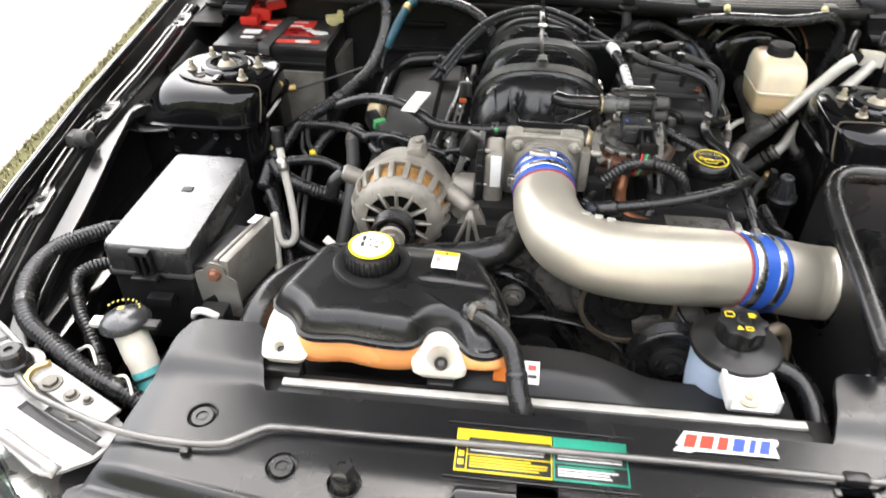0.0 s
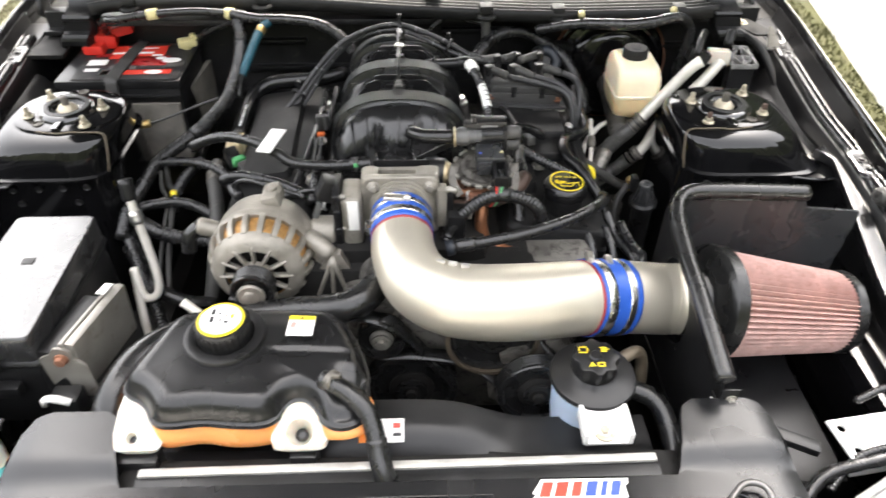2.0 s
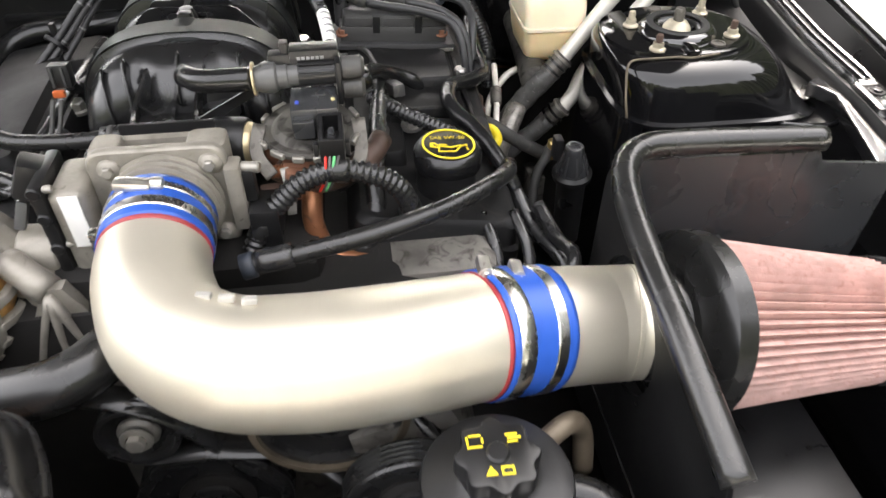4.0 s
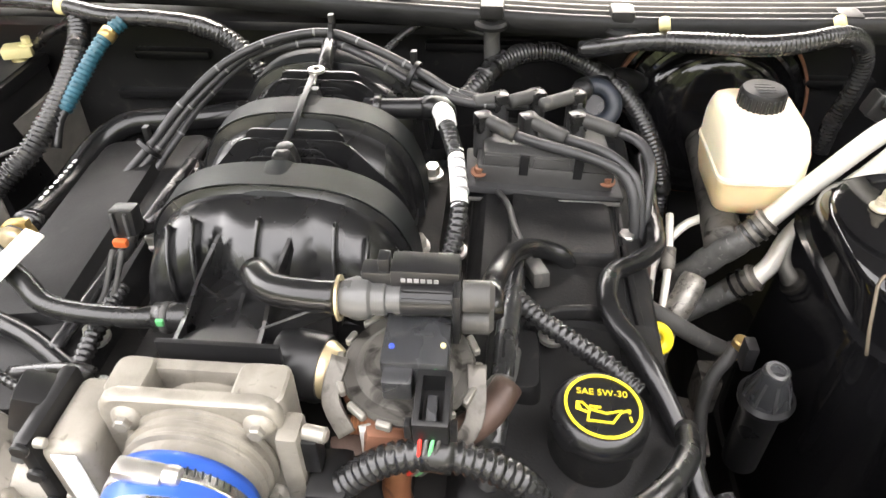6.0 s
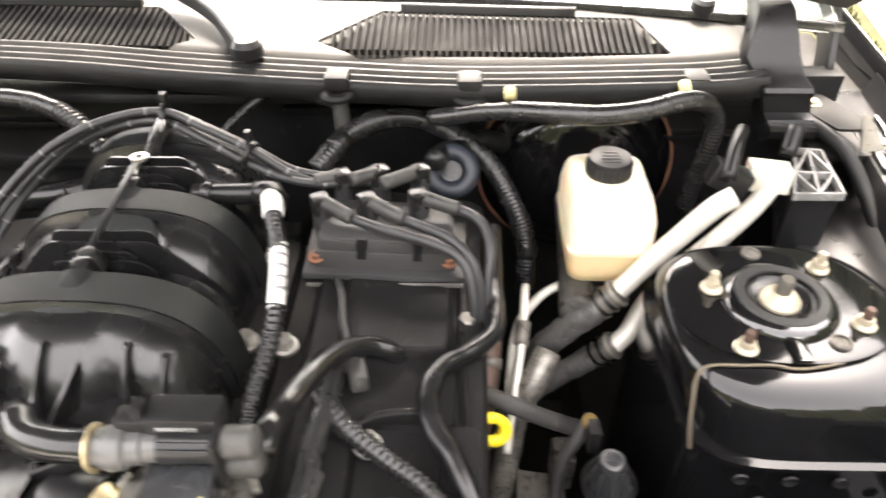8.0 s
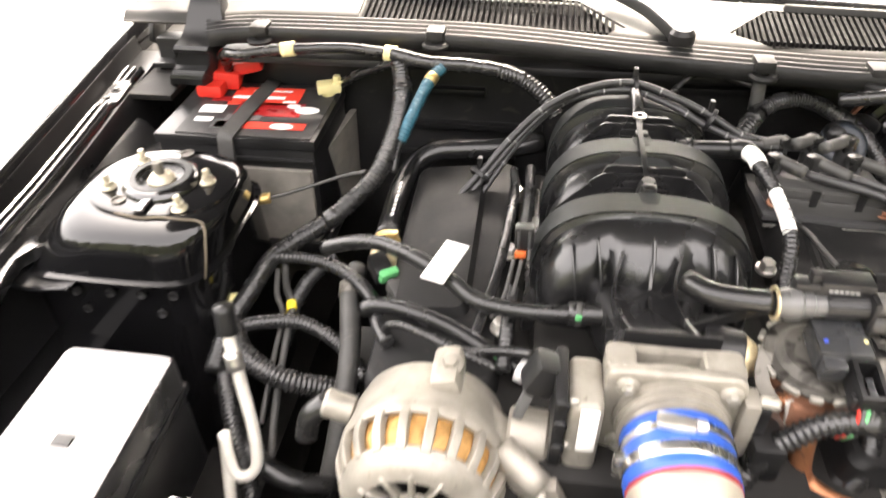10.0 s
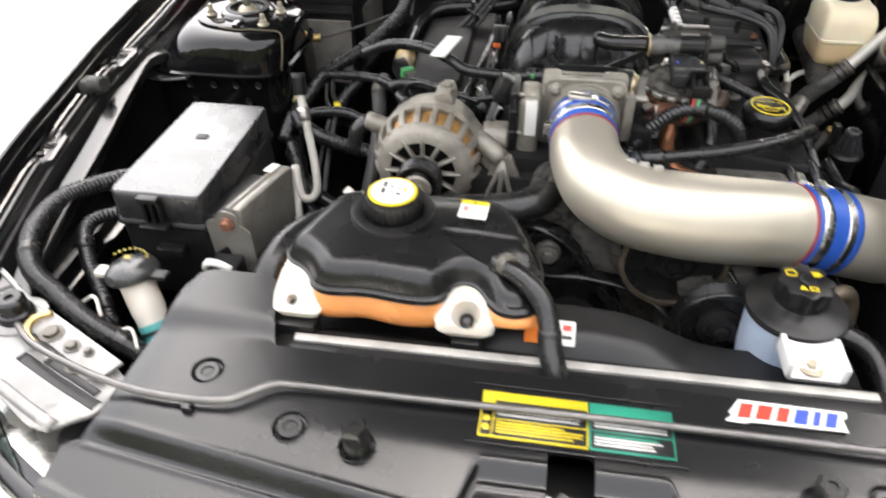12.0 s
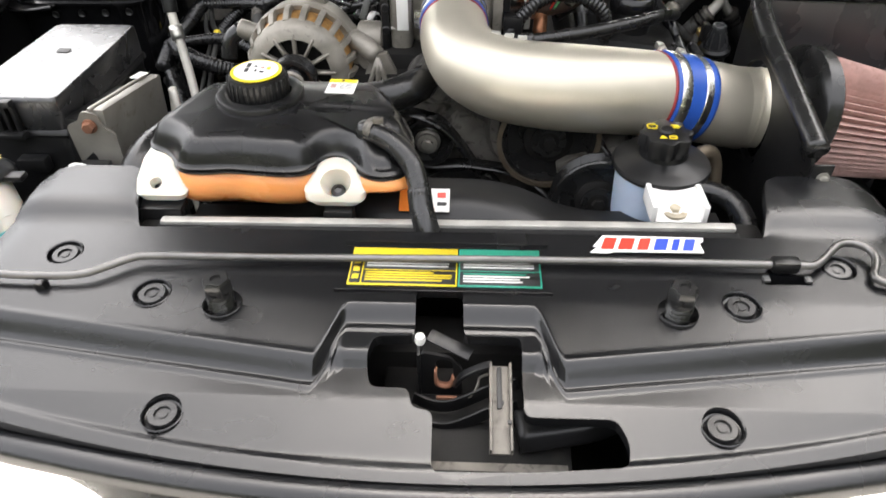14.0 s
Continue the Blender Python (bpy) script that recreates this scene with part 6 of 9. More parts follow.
part("body", stack(shape(), rows), TANKBLACK, oil, "scalloped black cap")
part("neck", lathe(shape(), [(0.030, -0.070), (0.029, -0.020), (0.0275, -0.012), (0.0265, -0.008)], OC, 36), ROCKER, oil)
part("yellow_ring", lathe(shape(), [(0.0232, 0.0066), (0.0252, 0.0066), (0.0252, 0.0073), (0.0232, 0.0073)], OC, 56, closed=True), YELLOW, oil)


def stroke(pts, wide=0.0014, low=0.0066, high=0.0073):
    """A printed line through flat places on the cap."""
    bq = shape()
    for k, (a, c) in enumerate(zip(pts, pts[1:])):
        a, c = Vector(a), Vector(c)
        d = (c - a).normalized()
        n_ = Vector((-d.y, d.x)) * (wide / 2)
        a, c = a - d * wide * 0.35, c + d * wide * 0.35
        plate(bq, [a - n_, c - n_, c + n_, a + n_], low, high + 0.00005 * (k % 2), OC)
    return bq


for pts in ([(-0.0175, -0.0040), (-0.0168, 0.0010), (-0.0135, 0.0012), (-0.0090, -0.0038), (-0.0108, -0.0125), (0.0052, -0.0128), (0.0112, -0.0042), (0.0168, -0.0022), (0.0165, -0.0042)], [(-0.0175, -0.0040), (-0.0100, -0.0062)], [(-0.0168, 0.0010), (-0.0150, -0.0030)], [(-0.0090, -0.0038), (-0.0060, -0.0044), (0.0016, -0.0060), (0.0112, -0.0030)], [(-0.0085, -0.0012), (-0.0020, -0.0016)], [(-0.0052, -0.0016), (-0.0048, -0.0044)], [(0.0165, -0.0075), (0.0172, -0.0105)]):
    part("oil_can_symbol", stroke(pts), YELLOW, oil)
font = bpy.data.curves.new("lettering", "FONT")
font.body, font.size, font.align_x = "SAE 5W-30", 0.0070, "CENTER"
word = new("lettering", font)
flatword = bpy.data.meshes.new_from_object(word.evaluated_get(bpy.context.evaluated_depsgraph_get()))
bpy.data.objects.remove(word)
bw = shape()
bw.from_mesh(flatword)
bmesh.ops.transform(bw, matrix=OC @ pose(0, 0.0080, 0.0071), verts=bw.verts)
part("lettering", bw, YELLOW, oil, "yellow lettering SAE 5W-30")

stick = thing("dipstick", "yellow plastic dipstick handle on a steel tube", "dipstick", (0.30, 1.12, 0.78))
part("tube", pipe(shape(), [(0.289, 1.148, 0.72), (0.293, 1.150, 0.76), (0.299, 1.140, 0.80), (0.305, 1.126, 0.828)], 0.0065, 10), DIRTY, stick)
b = lathe(shape(), [(0.0075 + 0.0035 * math.cos(a), 0.0035 * math.sin(a)) for a in [2 * math.pi * k / 10 for k in range(10)]], Matrix.Translation((0.311, 1.131, 0.842)) @ pose(0, 0, 0, 60, 35, 0) @ Matrix.Diagonal((1.75, 1.4, 1.4, 1)), 24, closed=True)
disc(b, (0.300, 1.124, 0.832), (-0.4, -0.3, 0.6), 0.008, 0.010, 0.002, 16)
part("handle", b, YELLOW, stick)

# intake manifold
mani = thing("intake_manifold", "black moulded intake manifold with arched runners", "intake manifold", (-0.008, 1.2, 0.86))
CX = -0.010


def lobe(y_front, y_band, y_back, top, half, base=0.862, bulge=0.0, tubes=0.0):
    """A runner arch: rounded lobes in front that rise under the lip of a smooth flat band."""
    bm = shape()
    rows_ = []
    for i in range(23):
        f = i / 16
        a = min(1.0, f) * math.pi / 2
        if f <= 1:
            y, kw, kh = y_band - (y_band - y_front) * math.cos(a), 0.78 + 0.165 * math.sin(a) ** 0.9, (0.36 if bulge else 0.22) + (0.595 if bulge else 0.70) * math.sin(a)
        elif f < 1.1:
            y, kw, kh = y_band + 0.002, 0.985, 0.980
        else:
            y, kw, kh = y_band + 0.003 + (y_back - y_band - 0.003) * (f - 1.125) / 0.25, 1.0, 1.0
        row = []
        for q in range(81):
            t = math.pi * q / 80
            c, sn = math.cos(t), math.sin(t)
            x = half * kw * math.copysign(abs(c) ** 0.74, c)
            push, lift = 0.0, 0.0
            if f <= 1:
                fade = max(0.0, math.cos(a)) ** 0.65
                crease = 0.026 + 0.020 * math.cos(a)
                if bulge:
                    push = bulge * fade * (abs(math.cos(math.pi * x / (2 * crease))) ** 0.55 if abs(x) < crease else 0.75 * abs(math.sin(math.pi * (abs(x) - crease) / (2.2 * (half - crease)))) ** 0.55)
                if tubes:
                    push = tubes * fade * smooth01((abs(x) - 0.030) / 0.022)
                    lift = -0.018 * (1 - smooth01((abs(x) - 0.026) / 0.016)) * (1 - math.sin(a) ** 3)
            row.append(bm.verts.new((CX + x, y - push, base + (top - base) * kh * abs(sn) ** 0.62 + 0.25 * push + lift)))
        rows_.append(row)
    for a_, b_ in zip(rows_, rows_[1:]):
        for k in range(80):
            bm.faces.new((a_[k], a_[k + 1], b_[k + 1], b_[k]))
    bm.faces.new(rows_[0])
    bm.faces.new(list(reversed(rows_[-1])))
    bmesh.ops.recalc_face_normals(bm, faces=bm.faces)
    return bm


def blade(name, pts, y, parent, thick=0.0016, lean=0.0):
    """A thin upright fin across the manifold, cut along (x, z) pairs."""
    m_ = Matrix.Translation((CX, y, 0)) @ pose(0, 0, 0, 90 + lean, 0, 0)
    return part(name, plate(shape(), rounded(pts, 0.012, 4), -thick / 2, thick / 2, m_), MANIFOLD, parent)


part("base", box(shape(), (CX, 1.24, 0.872), (0.19, 0.34, 0.06), 0.02), MANIFOLD, mani)
part("saddle", box(shape(), (CX, 1.25, 0.915), (0.15, 0.25, 0.06), 0.025), MANIFOLD, mani)
plenum = part("plenum", lobe(1.084, 1.130, 1.164, 0.986, 0.114, bulge=0.018), MANIFOLD, mani, "three-lobed front plenum")
arch_a = part("runner", lobe(1.208, 1.240, 1.272, 0.989, 0.108, tubes=0.020), MANIFOLD, mani, "arched runner pair")
arch_b = part("runner", lobe(1.322, 1.354, 1.387, 0.986, 0.102, tubes=0.020), MANIFOLD, mani, "arched runner pair")
for who, y0, y1, top_z, half in ((plenum, 1.1335, 1.1655, 0.986, 0.114), (arch_a, 1.2435, 1.2735, 0.989, 0.108), (arch_b, 1.3575, 1.3885, 0.986, 0.102)):
    rows = []
    for y in np.linspace(y0, y1, 4):
        row = []
        for q in range(2, 79):
            c, sn = math.cos(math.pi * q / 80), math.sin(math.pi * q / 80)
            row.append((CX + (half + 0.0015) * math.copysign(abs(c) ** 0.74, c), y, 0.862 + (top_z - 0.862) * abs(sn) ** 0.62 + 0.0015))
        rows.append(row)
    part("band", sheet(shape(), rows, 0.001), BANDMATTE, who, "matte flat band")
for x, x1, z0, z1, yf in [(-0.066, -0.076, 0.905, 0.962, 0.006), (-0.041, -0.052, 0.905, 0.976, 0.0), (0.0, 0.001, 0.900, 0.980, -0.006), (0.062, 0.057, 0.905, 0.974, 0.002), (0.082, 0.081, 0.915, 0.960, 0.008)]:
    part("rib", sweep(shape(), [(CX + x, 1.067 + yf, z0), (CX + x + (x1 - x) * 0.35, 1.070 + yf, z0 + 0.40 * (z1 - z0)), (CX + x + (x1 - x) * 0.7, 1.082 + yf, z0 + 0.76 * (z1 - z0)), (CX + x1, 1.104 + yf * 0.6, z1)], [(-0.0014, -0.008), (0.0014, -0.008), (0.0011, 0.0045), (-0.0011, 0.0045)], 0.006, up=(0, -1, 0.3)), MANIFOLD, plenum)
def round_top(half, top, r):
    """A blade's outline with softly rounded shoulders."""
    return [(-half, 0.90), (half, 0.90)] + [(half - r + r * math.sin(t), top - r + r * math.cos(t)) for t in np.linspace(math.pi / 2, 0, 7)] + [(-half + r - r * math.sin(t), top - r + r * math.cos(t)) for t in np.linspace(0, math.pi / 2, 7)]


for y, k, dz in ((1.184, 1.0, 0.0), (1.290, 0.92, 0.004)):
    blade("fin", round_top(0.026 * k, 0.966 + dz, 0.020), y, mani, 0.0022)
    blade("fin", round_top(0.048 * k, 0.976 + dz, 0.022), y + 0.007, mani, 0.0022)
    blade("fin", round_top(0.030 * k, 0.981 + dz, 0.012), y + 0.0135, mani, 0.0022)
    blade("fin", [(-0.098 * k, 0.90), (0.098 * k, 0.90), (0.098 * k, 0.928), (0.046 * k, 0.986 + dz), (-0.046 * k, 0.986 + dz), (-0.098 * k, 0.928)], y + 0.020, mani, 0.0022)
    blade("fin", round_top(0.044 * k, 0.991 + dz, 0.010), y + 0.028, mani, 0.0022)
for s in (-1, 1):
    for y in (1.238, 1.345):
        part("web", plate(shape(), [(0.0, 0.0), (0.020, 0.0), (0.006, 0.048)], -0.0015, 0.0015, Matrix.Translation((CX + s * 0.102, y - 0.018, 0.905)) @ pose(0, 0, 0, 90, 0, 0) @ Matrix.Diagonal((-s, 1, 1, 1))), MANIFOLD, mani)
    part("flange", box(shape(), (CX + s * 0.105, 1.23, 0.866), (0.03, 0.30, 0.02), 0.006), MANIFOLD, mani)
for y0, y1, top_z, who in ((1.112, 1.166, 0.9880, plenum), (1.224, 1.274, 0.9910, arch_a)):
    rows = []
    for u in np.linspace(0, 1, 9):
        w_ = 0.036 - 0.022 * smooth01(u * 1.2)
        rows.append([(CX + w_ * a, y0 + (y1 - y0) * u, top_z - 0.017 * (1 - u) ** 2.4 - 0.004 * abs(a) ** 3 + 0.0015 * u) for a in np.linspace(-1, 1, 11)])
    part("saddle", sheet(shape(), rows, 0.004), BANDMATTE, who, "flared middle of the band")
    part("saddle_post", stack(shape(), [[(CX + a * k, y1 + 0.006 + c * k, top_z - 0.012 + h) for a, c in rect(0.016, 0.014, 0.004)] for h, k in ((0.0, 1.25), (0.010, 1.0), (0.016, 0.85), (0.017, 0.5))]), MANIFOLD, who)
part("strap", box(shape(), (CX - 0.002, 1.250, 0.9945), (0.006, 0.12, 0.002), 0.0006, pose(0, 0, 0, 4, 0, 1)), PLASTIC, mani)
part("stay", pipe(shape(), [(CX, 1.290, 0.994), (CX, 1.300, 0.998), (CX - 0.001, 1.306, 1.000)], 0.0018, 8), STEEL, mani, "black strap end")
part("boss", ring(shape(), (CX - 0.001, 1.309, 0.998), (0, 0, 1), 0.0035, 0.0045, 0.004, 18), STEEL, mani)
part("boss", lathe(shape(), [(0, 0), (0.011, 0), (0.010, 0.010), (0.007, 0.018), (0, 0.019)], Matrix.Translation((CX, 1.184, 0.974)), 18), MANIFOLD, mani)
part("bridge", pipe(shape(), [(CX, 1.32, 0.985), (CX, 1.35, 0.995), (CX - 0.002, 1.375, 0.998)], 0.008, 10), MANIFOLD, mani)
b = stack(shape(), [[(CX + x, 0.982, 0.925 + z) for x, z in rect(0.080, 0.080, 0.02)], [(CX + x, 1.02, 0.912 + z) for x, z in rect(0.072, 0.066, 0.02)], [(CX + x, 1.085, 0.900 + z) for x, z in rect(0.12, 0.075, 0.02)]])
neck = part("neck", b, MANIFOLD, mani, "ribbed inlet neck behind the throttle")


def wall_rib(pts, deep, thick=0.003):
    """An upright rib whose top runs through the points."""
    line = curve_through(pts, 0.008)
    rb_ = shape()
    tops = [[rb_.verts.new((p.x + d, p.y, p.z)) for d in (-thick / 2, thick / 2)] for p in line]
    lows = [[rb_.verts.new((p.x + d, p.y, p.z - deep)) for d in (-thick / 2, thick / 2)] for p in line]
    for i in range(len(line) - 1):
        rb_.faces.new((tops[i][0], tops[i][1], tops[i + 1][1], tops[i + 1][0]))
        rb_.faces.new((tops[i][0], tops[i + 1][0], lows[i + 1][0], lows[i][0]))
        rb_.faces.new((tops[i + 1][1], tops[i][1], lows[i][1], lows[i + 1][1]))
    for e in (0, -1):
        rb_.faces.new((tops[e][0], tops[e][1], lows[e][1], lows[e][0]))
    bmesh.ops.recalc_face_normals(rb_, faces=rb_.faces)
    return rb_


for pts in ([(-0.038, 1.088, 0.972), (-0.046, 1.056, 0.956), (-0.042, 1.020, 0.955), (-0.034, 0.984, 0.966)], [(0.016, 1.088, 0.972), (0.009, 1.056, 0.956), (0.014, 1.020, 0.955), (0.021, 0.984, 0.966)], [(-0.010, 1.080, 0.965), (-0.013, 1.050, 0.946), (-0.010, 1.015, 0.946), (-0.008, 0.984, 0.960)]):
    part("rib", wall_rib(pts, 0.055), MANIFOLD, neck)
for x0, x1, dip in ((-0.046, -0.013, 0.014), (-0.013, 0.009, 0.008)):
    edge = [(x0 + (x1 - x0) * u, 0.955 - dip * math.sin(math.pi * u)) for u in np.linspace(0, 1, 9)]
    part("web", plate(shape(), [(x0, 0.90)] + [(x1, 0.90)] + list(reversed(edge)), -0.0012, 0.0012, Matrix.Translation((0, 1.054, 0)) @ pose(0, 0, 0, 90, 0, 0)), MANIFOLD, neck)
part("shelf", plate(shape(), [(-0.056, 0.984), (0.070, 0.984), (0.050, 1.052), (-0.050, 1.052)], 0.928, 0.934), MANIFOLD, neck)

# throttle body
throttle = thing("throttle_body", "cast aluminium throttle body with its actuator", "throttle body", (0, 0.95, 0.88))
TC = (-0.0050, 0.925)
b = stack(shape(), [[(TC[0] + x, y, TC[1] + z) for x, z in rect(0.110 * k, 0.102 * k, 0.016, 6)] for y, k in ((0.9315, 0.965), (0.9325, 0.985), (0.9340, 1.0), (0.9400, 1.0), (0.9420, 0.98))])
body = part("body", b, ALLOY, throttle, "cast front flange with rounded corners")
part("bore", lathe(shape(), [(0.034, 0.0), (0.0450, 0.0), (0.0450, 0.003), (0.0465, 0.004), (0.0465, 0.006), (0.0440, 0.007), (0.0440, 0.010), (0.0452, 0.011), (0.0452, 0.013), (0.0428, 0.014), (0.0428, 0.017), (0.0438, 0.018), (0.0438, 0.020), (0.0405, 0.021), (0.0405, 0.036), (0.034, 0.036)], aim((-0.003, 0.934, 0.9255), (0, -1, 0.02)), 48, closed=True), ALLOY, body, "ribbed cast bore")
for x, w in ((-0.047, 0.025), (0.0335, 0.033)):
    b = stack(shape(), [[(x + a * k, 0.9535 + c * k, 0.930 + h) for a, c in rect(w, 0.031, 0.008)] for h, k in ((-0.042, 1.0), (0.036, 1.0), (0.0405, 0.96), (0.042, 0.86))])
    part("shoulder_block", b, ALLOY, body)
part("back_wall", stack(shape(), [[(TC[0] + a * k, 0.9655 + c, 0.930 + h) for a, c in rect(0.104, 0.008, 0.003)] for h, k in ((-0.045, 1.0), (0.034, 1.0), (0.038, 0.96), (0.0385, 0.93))]), ALLOY, body)
part("barrel", disc(shape(), (TC[0], 0.938, 0.918), (0, 1, 0), 0.040, 0.030, 0.002, 36), ALLOY, body)
part("web", box(shape(), (0.004, 0.950, 0.955), (0.050, 0.020, 0.006), 0.003, pose(0, 0, 0, 8, 0, 0)), ALLOY, body)
part("gasket_plate", box(shape(), (TC[0] + 0.002, 0.9815, 0.935), (0.080, 0.004, 0.074), 0.001), PLASTIC, throttle)
for x, z in ((-0.042, 0.960), (0.037, 0.960), (-0.042, 0.890), (0.037, 0.890)):
    part("screw", lathe(shape(), [(0, 0.009), (0.0042, 0.009), (0.0046, 0.006), (0.0080, 0.0045), (0.0095, 0.002), (0.0095, -0.001), (0, -0.001)], aim((x, 0.9325, z), (0, -1, 0.12)), 20), ALLOY, body)
    part("screw_head", lathe(shape(), [(0.0052, 0.004), (0.0052, 0.0092), (0.0040, 0.0102), (0, 0.0102)], aim((x, 0.9325, z), (0, -1, 0.12)), 6), GALV, body)
b = box(shape(), (-0.0735, 0.936, 0.906), (0.029, 0.058, 0.100), 0.010, None, 4)
part("gear_housing", b, ALLOY, throttle, "grey gear housing with a white label")
b = box(shape(), (-0.0935, 0.936, 0.904), (0.011, 0.060, 0.118), 0.004)
for z in (0.960, 0.935, 0.905, 0.872, 0.848):
    disc(b, (-0.0925, 0.906, z), (0, -1, 0), 0.0055, 0.004, 0.001, 14)
cover_t = part("housing_cover", b, PLASTIC, throttle)
for z in (0.960, 0.905, 0.848):
    part("cover_screw", disc(shape(), (-0.0870, 0.910, z), (1, 0, 0), 0.0032, 0.007, 0.0008, 12), GALV, cover_t)
part("label", box(shape(), (-0.0705, 0.9065, 0.929), (0.015, 0.0015, 0.050), 0.0004), WHITE, throttle)
b = disc(shape(), (-0.098, 0.932, 0.882), (-1, 0.05, 0), 0.0235, 0.036, 0.003, 32)
disc(b, (-0.133, 0.934, 0.882), (-1, 0.05, 0), 0.010, 0.004, 0.001, 20)
part("motor", b, ALLOY, throttle, "grey round actuator motor")
part("connector", box(shape(), (-0.108, 0.944, 0.950), (0.026, 0.026, 0.034), 0.005, pose(0, 0, 0, 0, 25, 10)), PLASTIC, throttle)
part("connector_clip", box(shape(), (-0.123, 0.932, 0.922), (0.009, 0.008, 0.026), 0.002, pose(0, 0, 0, -15, 20, 0)), PORTGREY, throttle, "pale plug clip")
b = box(shape(), (0.0535, 0.934, 0.926), (0.014, 0.022, 0.064), 0.004)
part("sensor", b, ALLOY, throttle)
part("sensor_screw", disc(shape(), (0.060, 0.935, 0.952), (1, -0.15, 0), 0.0050, 0.016, 0.0015, 16), GALV, throttle)
part("sensor_bracket", box(shape(), (0.065, 0.934, 0.936), (0.010, 0.014, 0.030), 0.002), PLASTIC, throttle)
part("plug", box(shape(), (0.074, 0.930, 0.900), (0.026, 0.036, 0.040), 0.005), PLASTIC, throttle, "black sensor plug")

# egr valve and its regulator
egr = thing("egr_valve", "brassy exhaust valve with black vacuum regulator on top", "egr valve", (0.09, 0.98, 0.88))
part("elbow", lathe(shape(), [(0.0, 0.0), (0.0215, 0.0), (0.0235, 0.004), (0.0235, 0.030), (0.0220, 0.033), (0, 0.033)], aim((0.028, 1.000, 0.938), (1, -0.18, 0)), 32), PLASTIC, egr, "black rubber cup")
part("collar", lathe(shape(), [(0.0, 0.0), (0.0190, 0.0), (0.0200, 0.002), (0.0195, 0.0045), (0.0170, 0.009), (0.0130, 0.014), (0.0120, 0.022), (0, 0.022)], aim((0.058, 0.9945, 0.938), (1, -0.18, 0)), 32), CREAMZINC, egr, "cream plated collar")
b = disc(shape(), (0.076, 0.990, 0.934), (1, -0.2, -0.05), 0.016, 0.034, 0.003, 20)
box(b, (0.112, 0.972, 0.926), (0.044, 0.034, 0.028), 0.006)
box(b, (0.104, 0.958, 0.918), (0.030, 0.022, 0.030), 0.005, pose(0, 0, 0, 0, 12, 10))
part("valve_body", b, RUST, egr, "rust-pink cast valve body")
bolt_ = lathe(shape(), [(0, 0)] + [(0.0056 + 0.0007 * (k % 2), 0.0012 * k) for k in range(14)] + [(0, 0.0165)], aim((0.094, 0.958, 0.930), (-1, -0.1, 0.05)), 14)
part("fitting", bolt_, COPPER, egr, "copper threaded stud")
part("fitting_tab", sweep(shape(), [(0.092, 0.955, 0.935), (0.094, 0.950, 0.925), (0.095, 0.946, 0.905), (0.094, 0.944, 0.892)], rounded([(-0.004, -0.0012), (0.004, -0.0012), (0.004, 0.0012), (-0.004, 0.0012)], 0.0005), 0.005), EDGEGREY, egr, "pale bent tab")
part("brown_block", box(shape(), (0.081, 0.951, 0.910), (0.024, 0.018, 0.014), 0.003, pose(0, 0, 0, 12, 0, 8)), BROWN, egr)
DM = Matrix.Translation((0.1165, 0.988, 0.953)) @ pose(0, 0, 0, 6, 0, 0)
dia = part("diaphragm", lathe(shape(), [(0, -0.012), (0.030, -0.010), (0.042, -0.004), (0.043, 0.0), (0.041, 0.003), (0.034, 0.002), (0.028, 0.008), (0, 0.011)], DM, 40), GRIME, egr, "greasy metal diaphragm disc")
for k in range(14):
    a = 2 * math.pi * k / 14
    part("crimp", box(shape(), DM @ Vector((0.0445 * math.cos(a), 0.0445 * math.sin(a), 0.0)), (0.0045, 0.0145 if k % 2 else 0.010, 0.006), 0.001, DM.to_3x3().to_4x4() @ pose(0, 0, 0, 0, 0, math.degrees(a)), 1), GALV, dia)
b = box(shape(), (0.1235, 0.9815, 0.976), (0.040, 0.038, 0.022), 0.002, pose(0, 0, 0, 3, 0, 0))
reg = part("regulator", b, LID, egr, "black vacuum regulator")
part("step", box(shape(), (0.1145, 0.9585, 0.972), (0.018, 0.012, 0.018), 0.002, pose(0, 0, 0, 8, 0, 0)), LID, reg)
part("raised_bar", box(shape(), (0.1275, 0.9845, 0.9878), (0.012, 0.004, 0.002), 0.0008), LID, reg)
well = carved(box(shape(), (0.1365, 0.946, 0.968), (0.021, 0.036, 0.024), 0.002, pose(0, 0, 0, 10, 0, 0)), [box(shape(), (0.1365, 0.944, 0.976), (0.013, 0.028, 0.026), 0, pose(0, 0, 0, 10, 0, 0))])
sock = part("plug", well, PLASTIC, reg, "open black plug socket")
part("plug_key", box(shape(), (0.1365, 0.940, 0.966), (0.006, 0.018, 0.020), 0.001, pose(0, 0, 0, 10, 0, 0)), LID, sock)
for dx in (-0.013, 0.013):
    part("plug_ear", box(shape(), (0.1365 + dx, 0.932, 0.966), (0.004, 0.007, 0.012), 0.001), PLASTIC, sock)
part("solenoid", box(shape(), (0.1265, 1.014, 1.006), (0.042, 0.020, 0.026), 0.002), PLASTIC, reg)
for k in range(2):
    for j in range(6 - 2 * k):
        part("print_mark", box(shape(), (0.1135 + 0.0040 * j, 1.0036, 1.0125 - 0.0055 * k), (0.0028, 0.0008, 0.0026), 0), PRINTGREY, reg)
b = box(shape(), (0.098, 1.012, 1.006), (0.022, 0.014, 0.020), 0.003)
box(b, (0.1015, 1.012, 1.018), (0.007, 0.010, 0.014), 0.001)
part("latch_block", b, PLASTIC, reg)
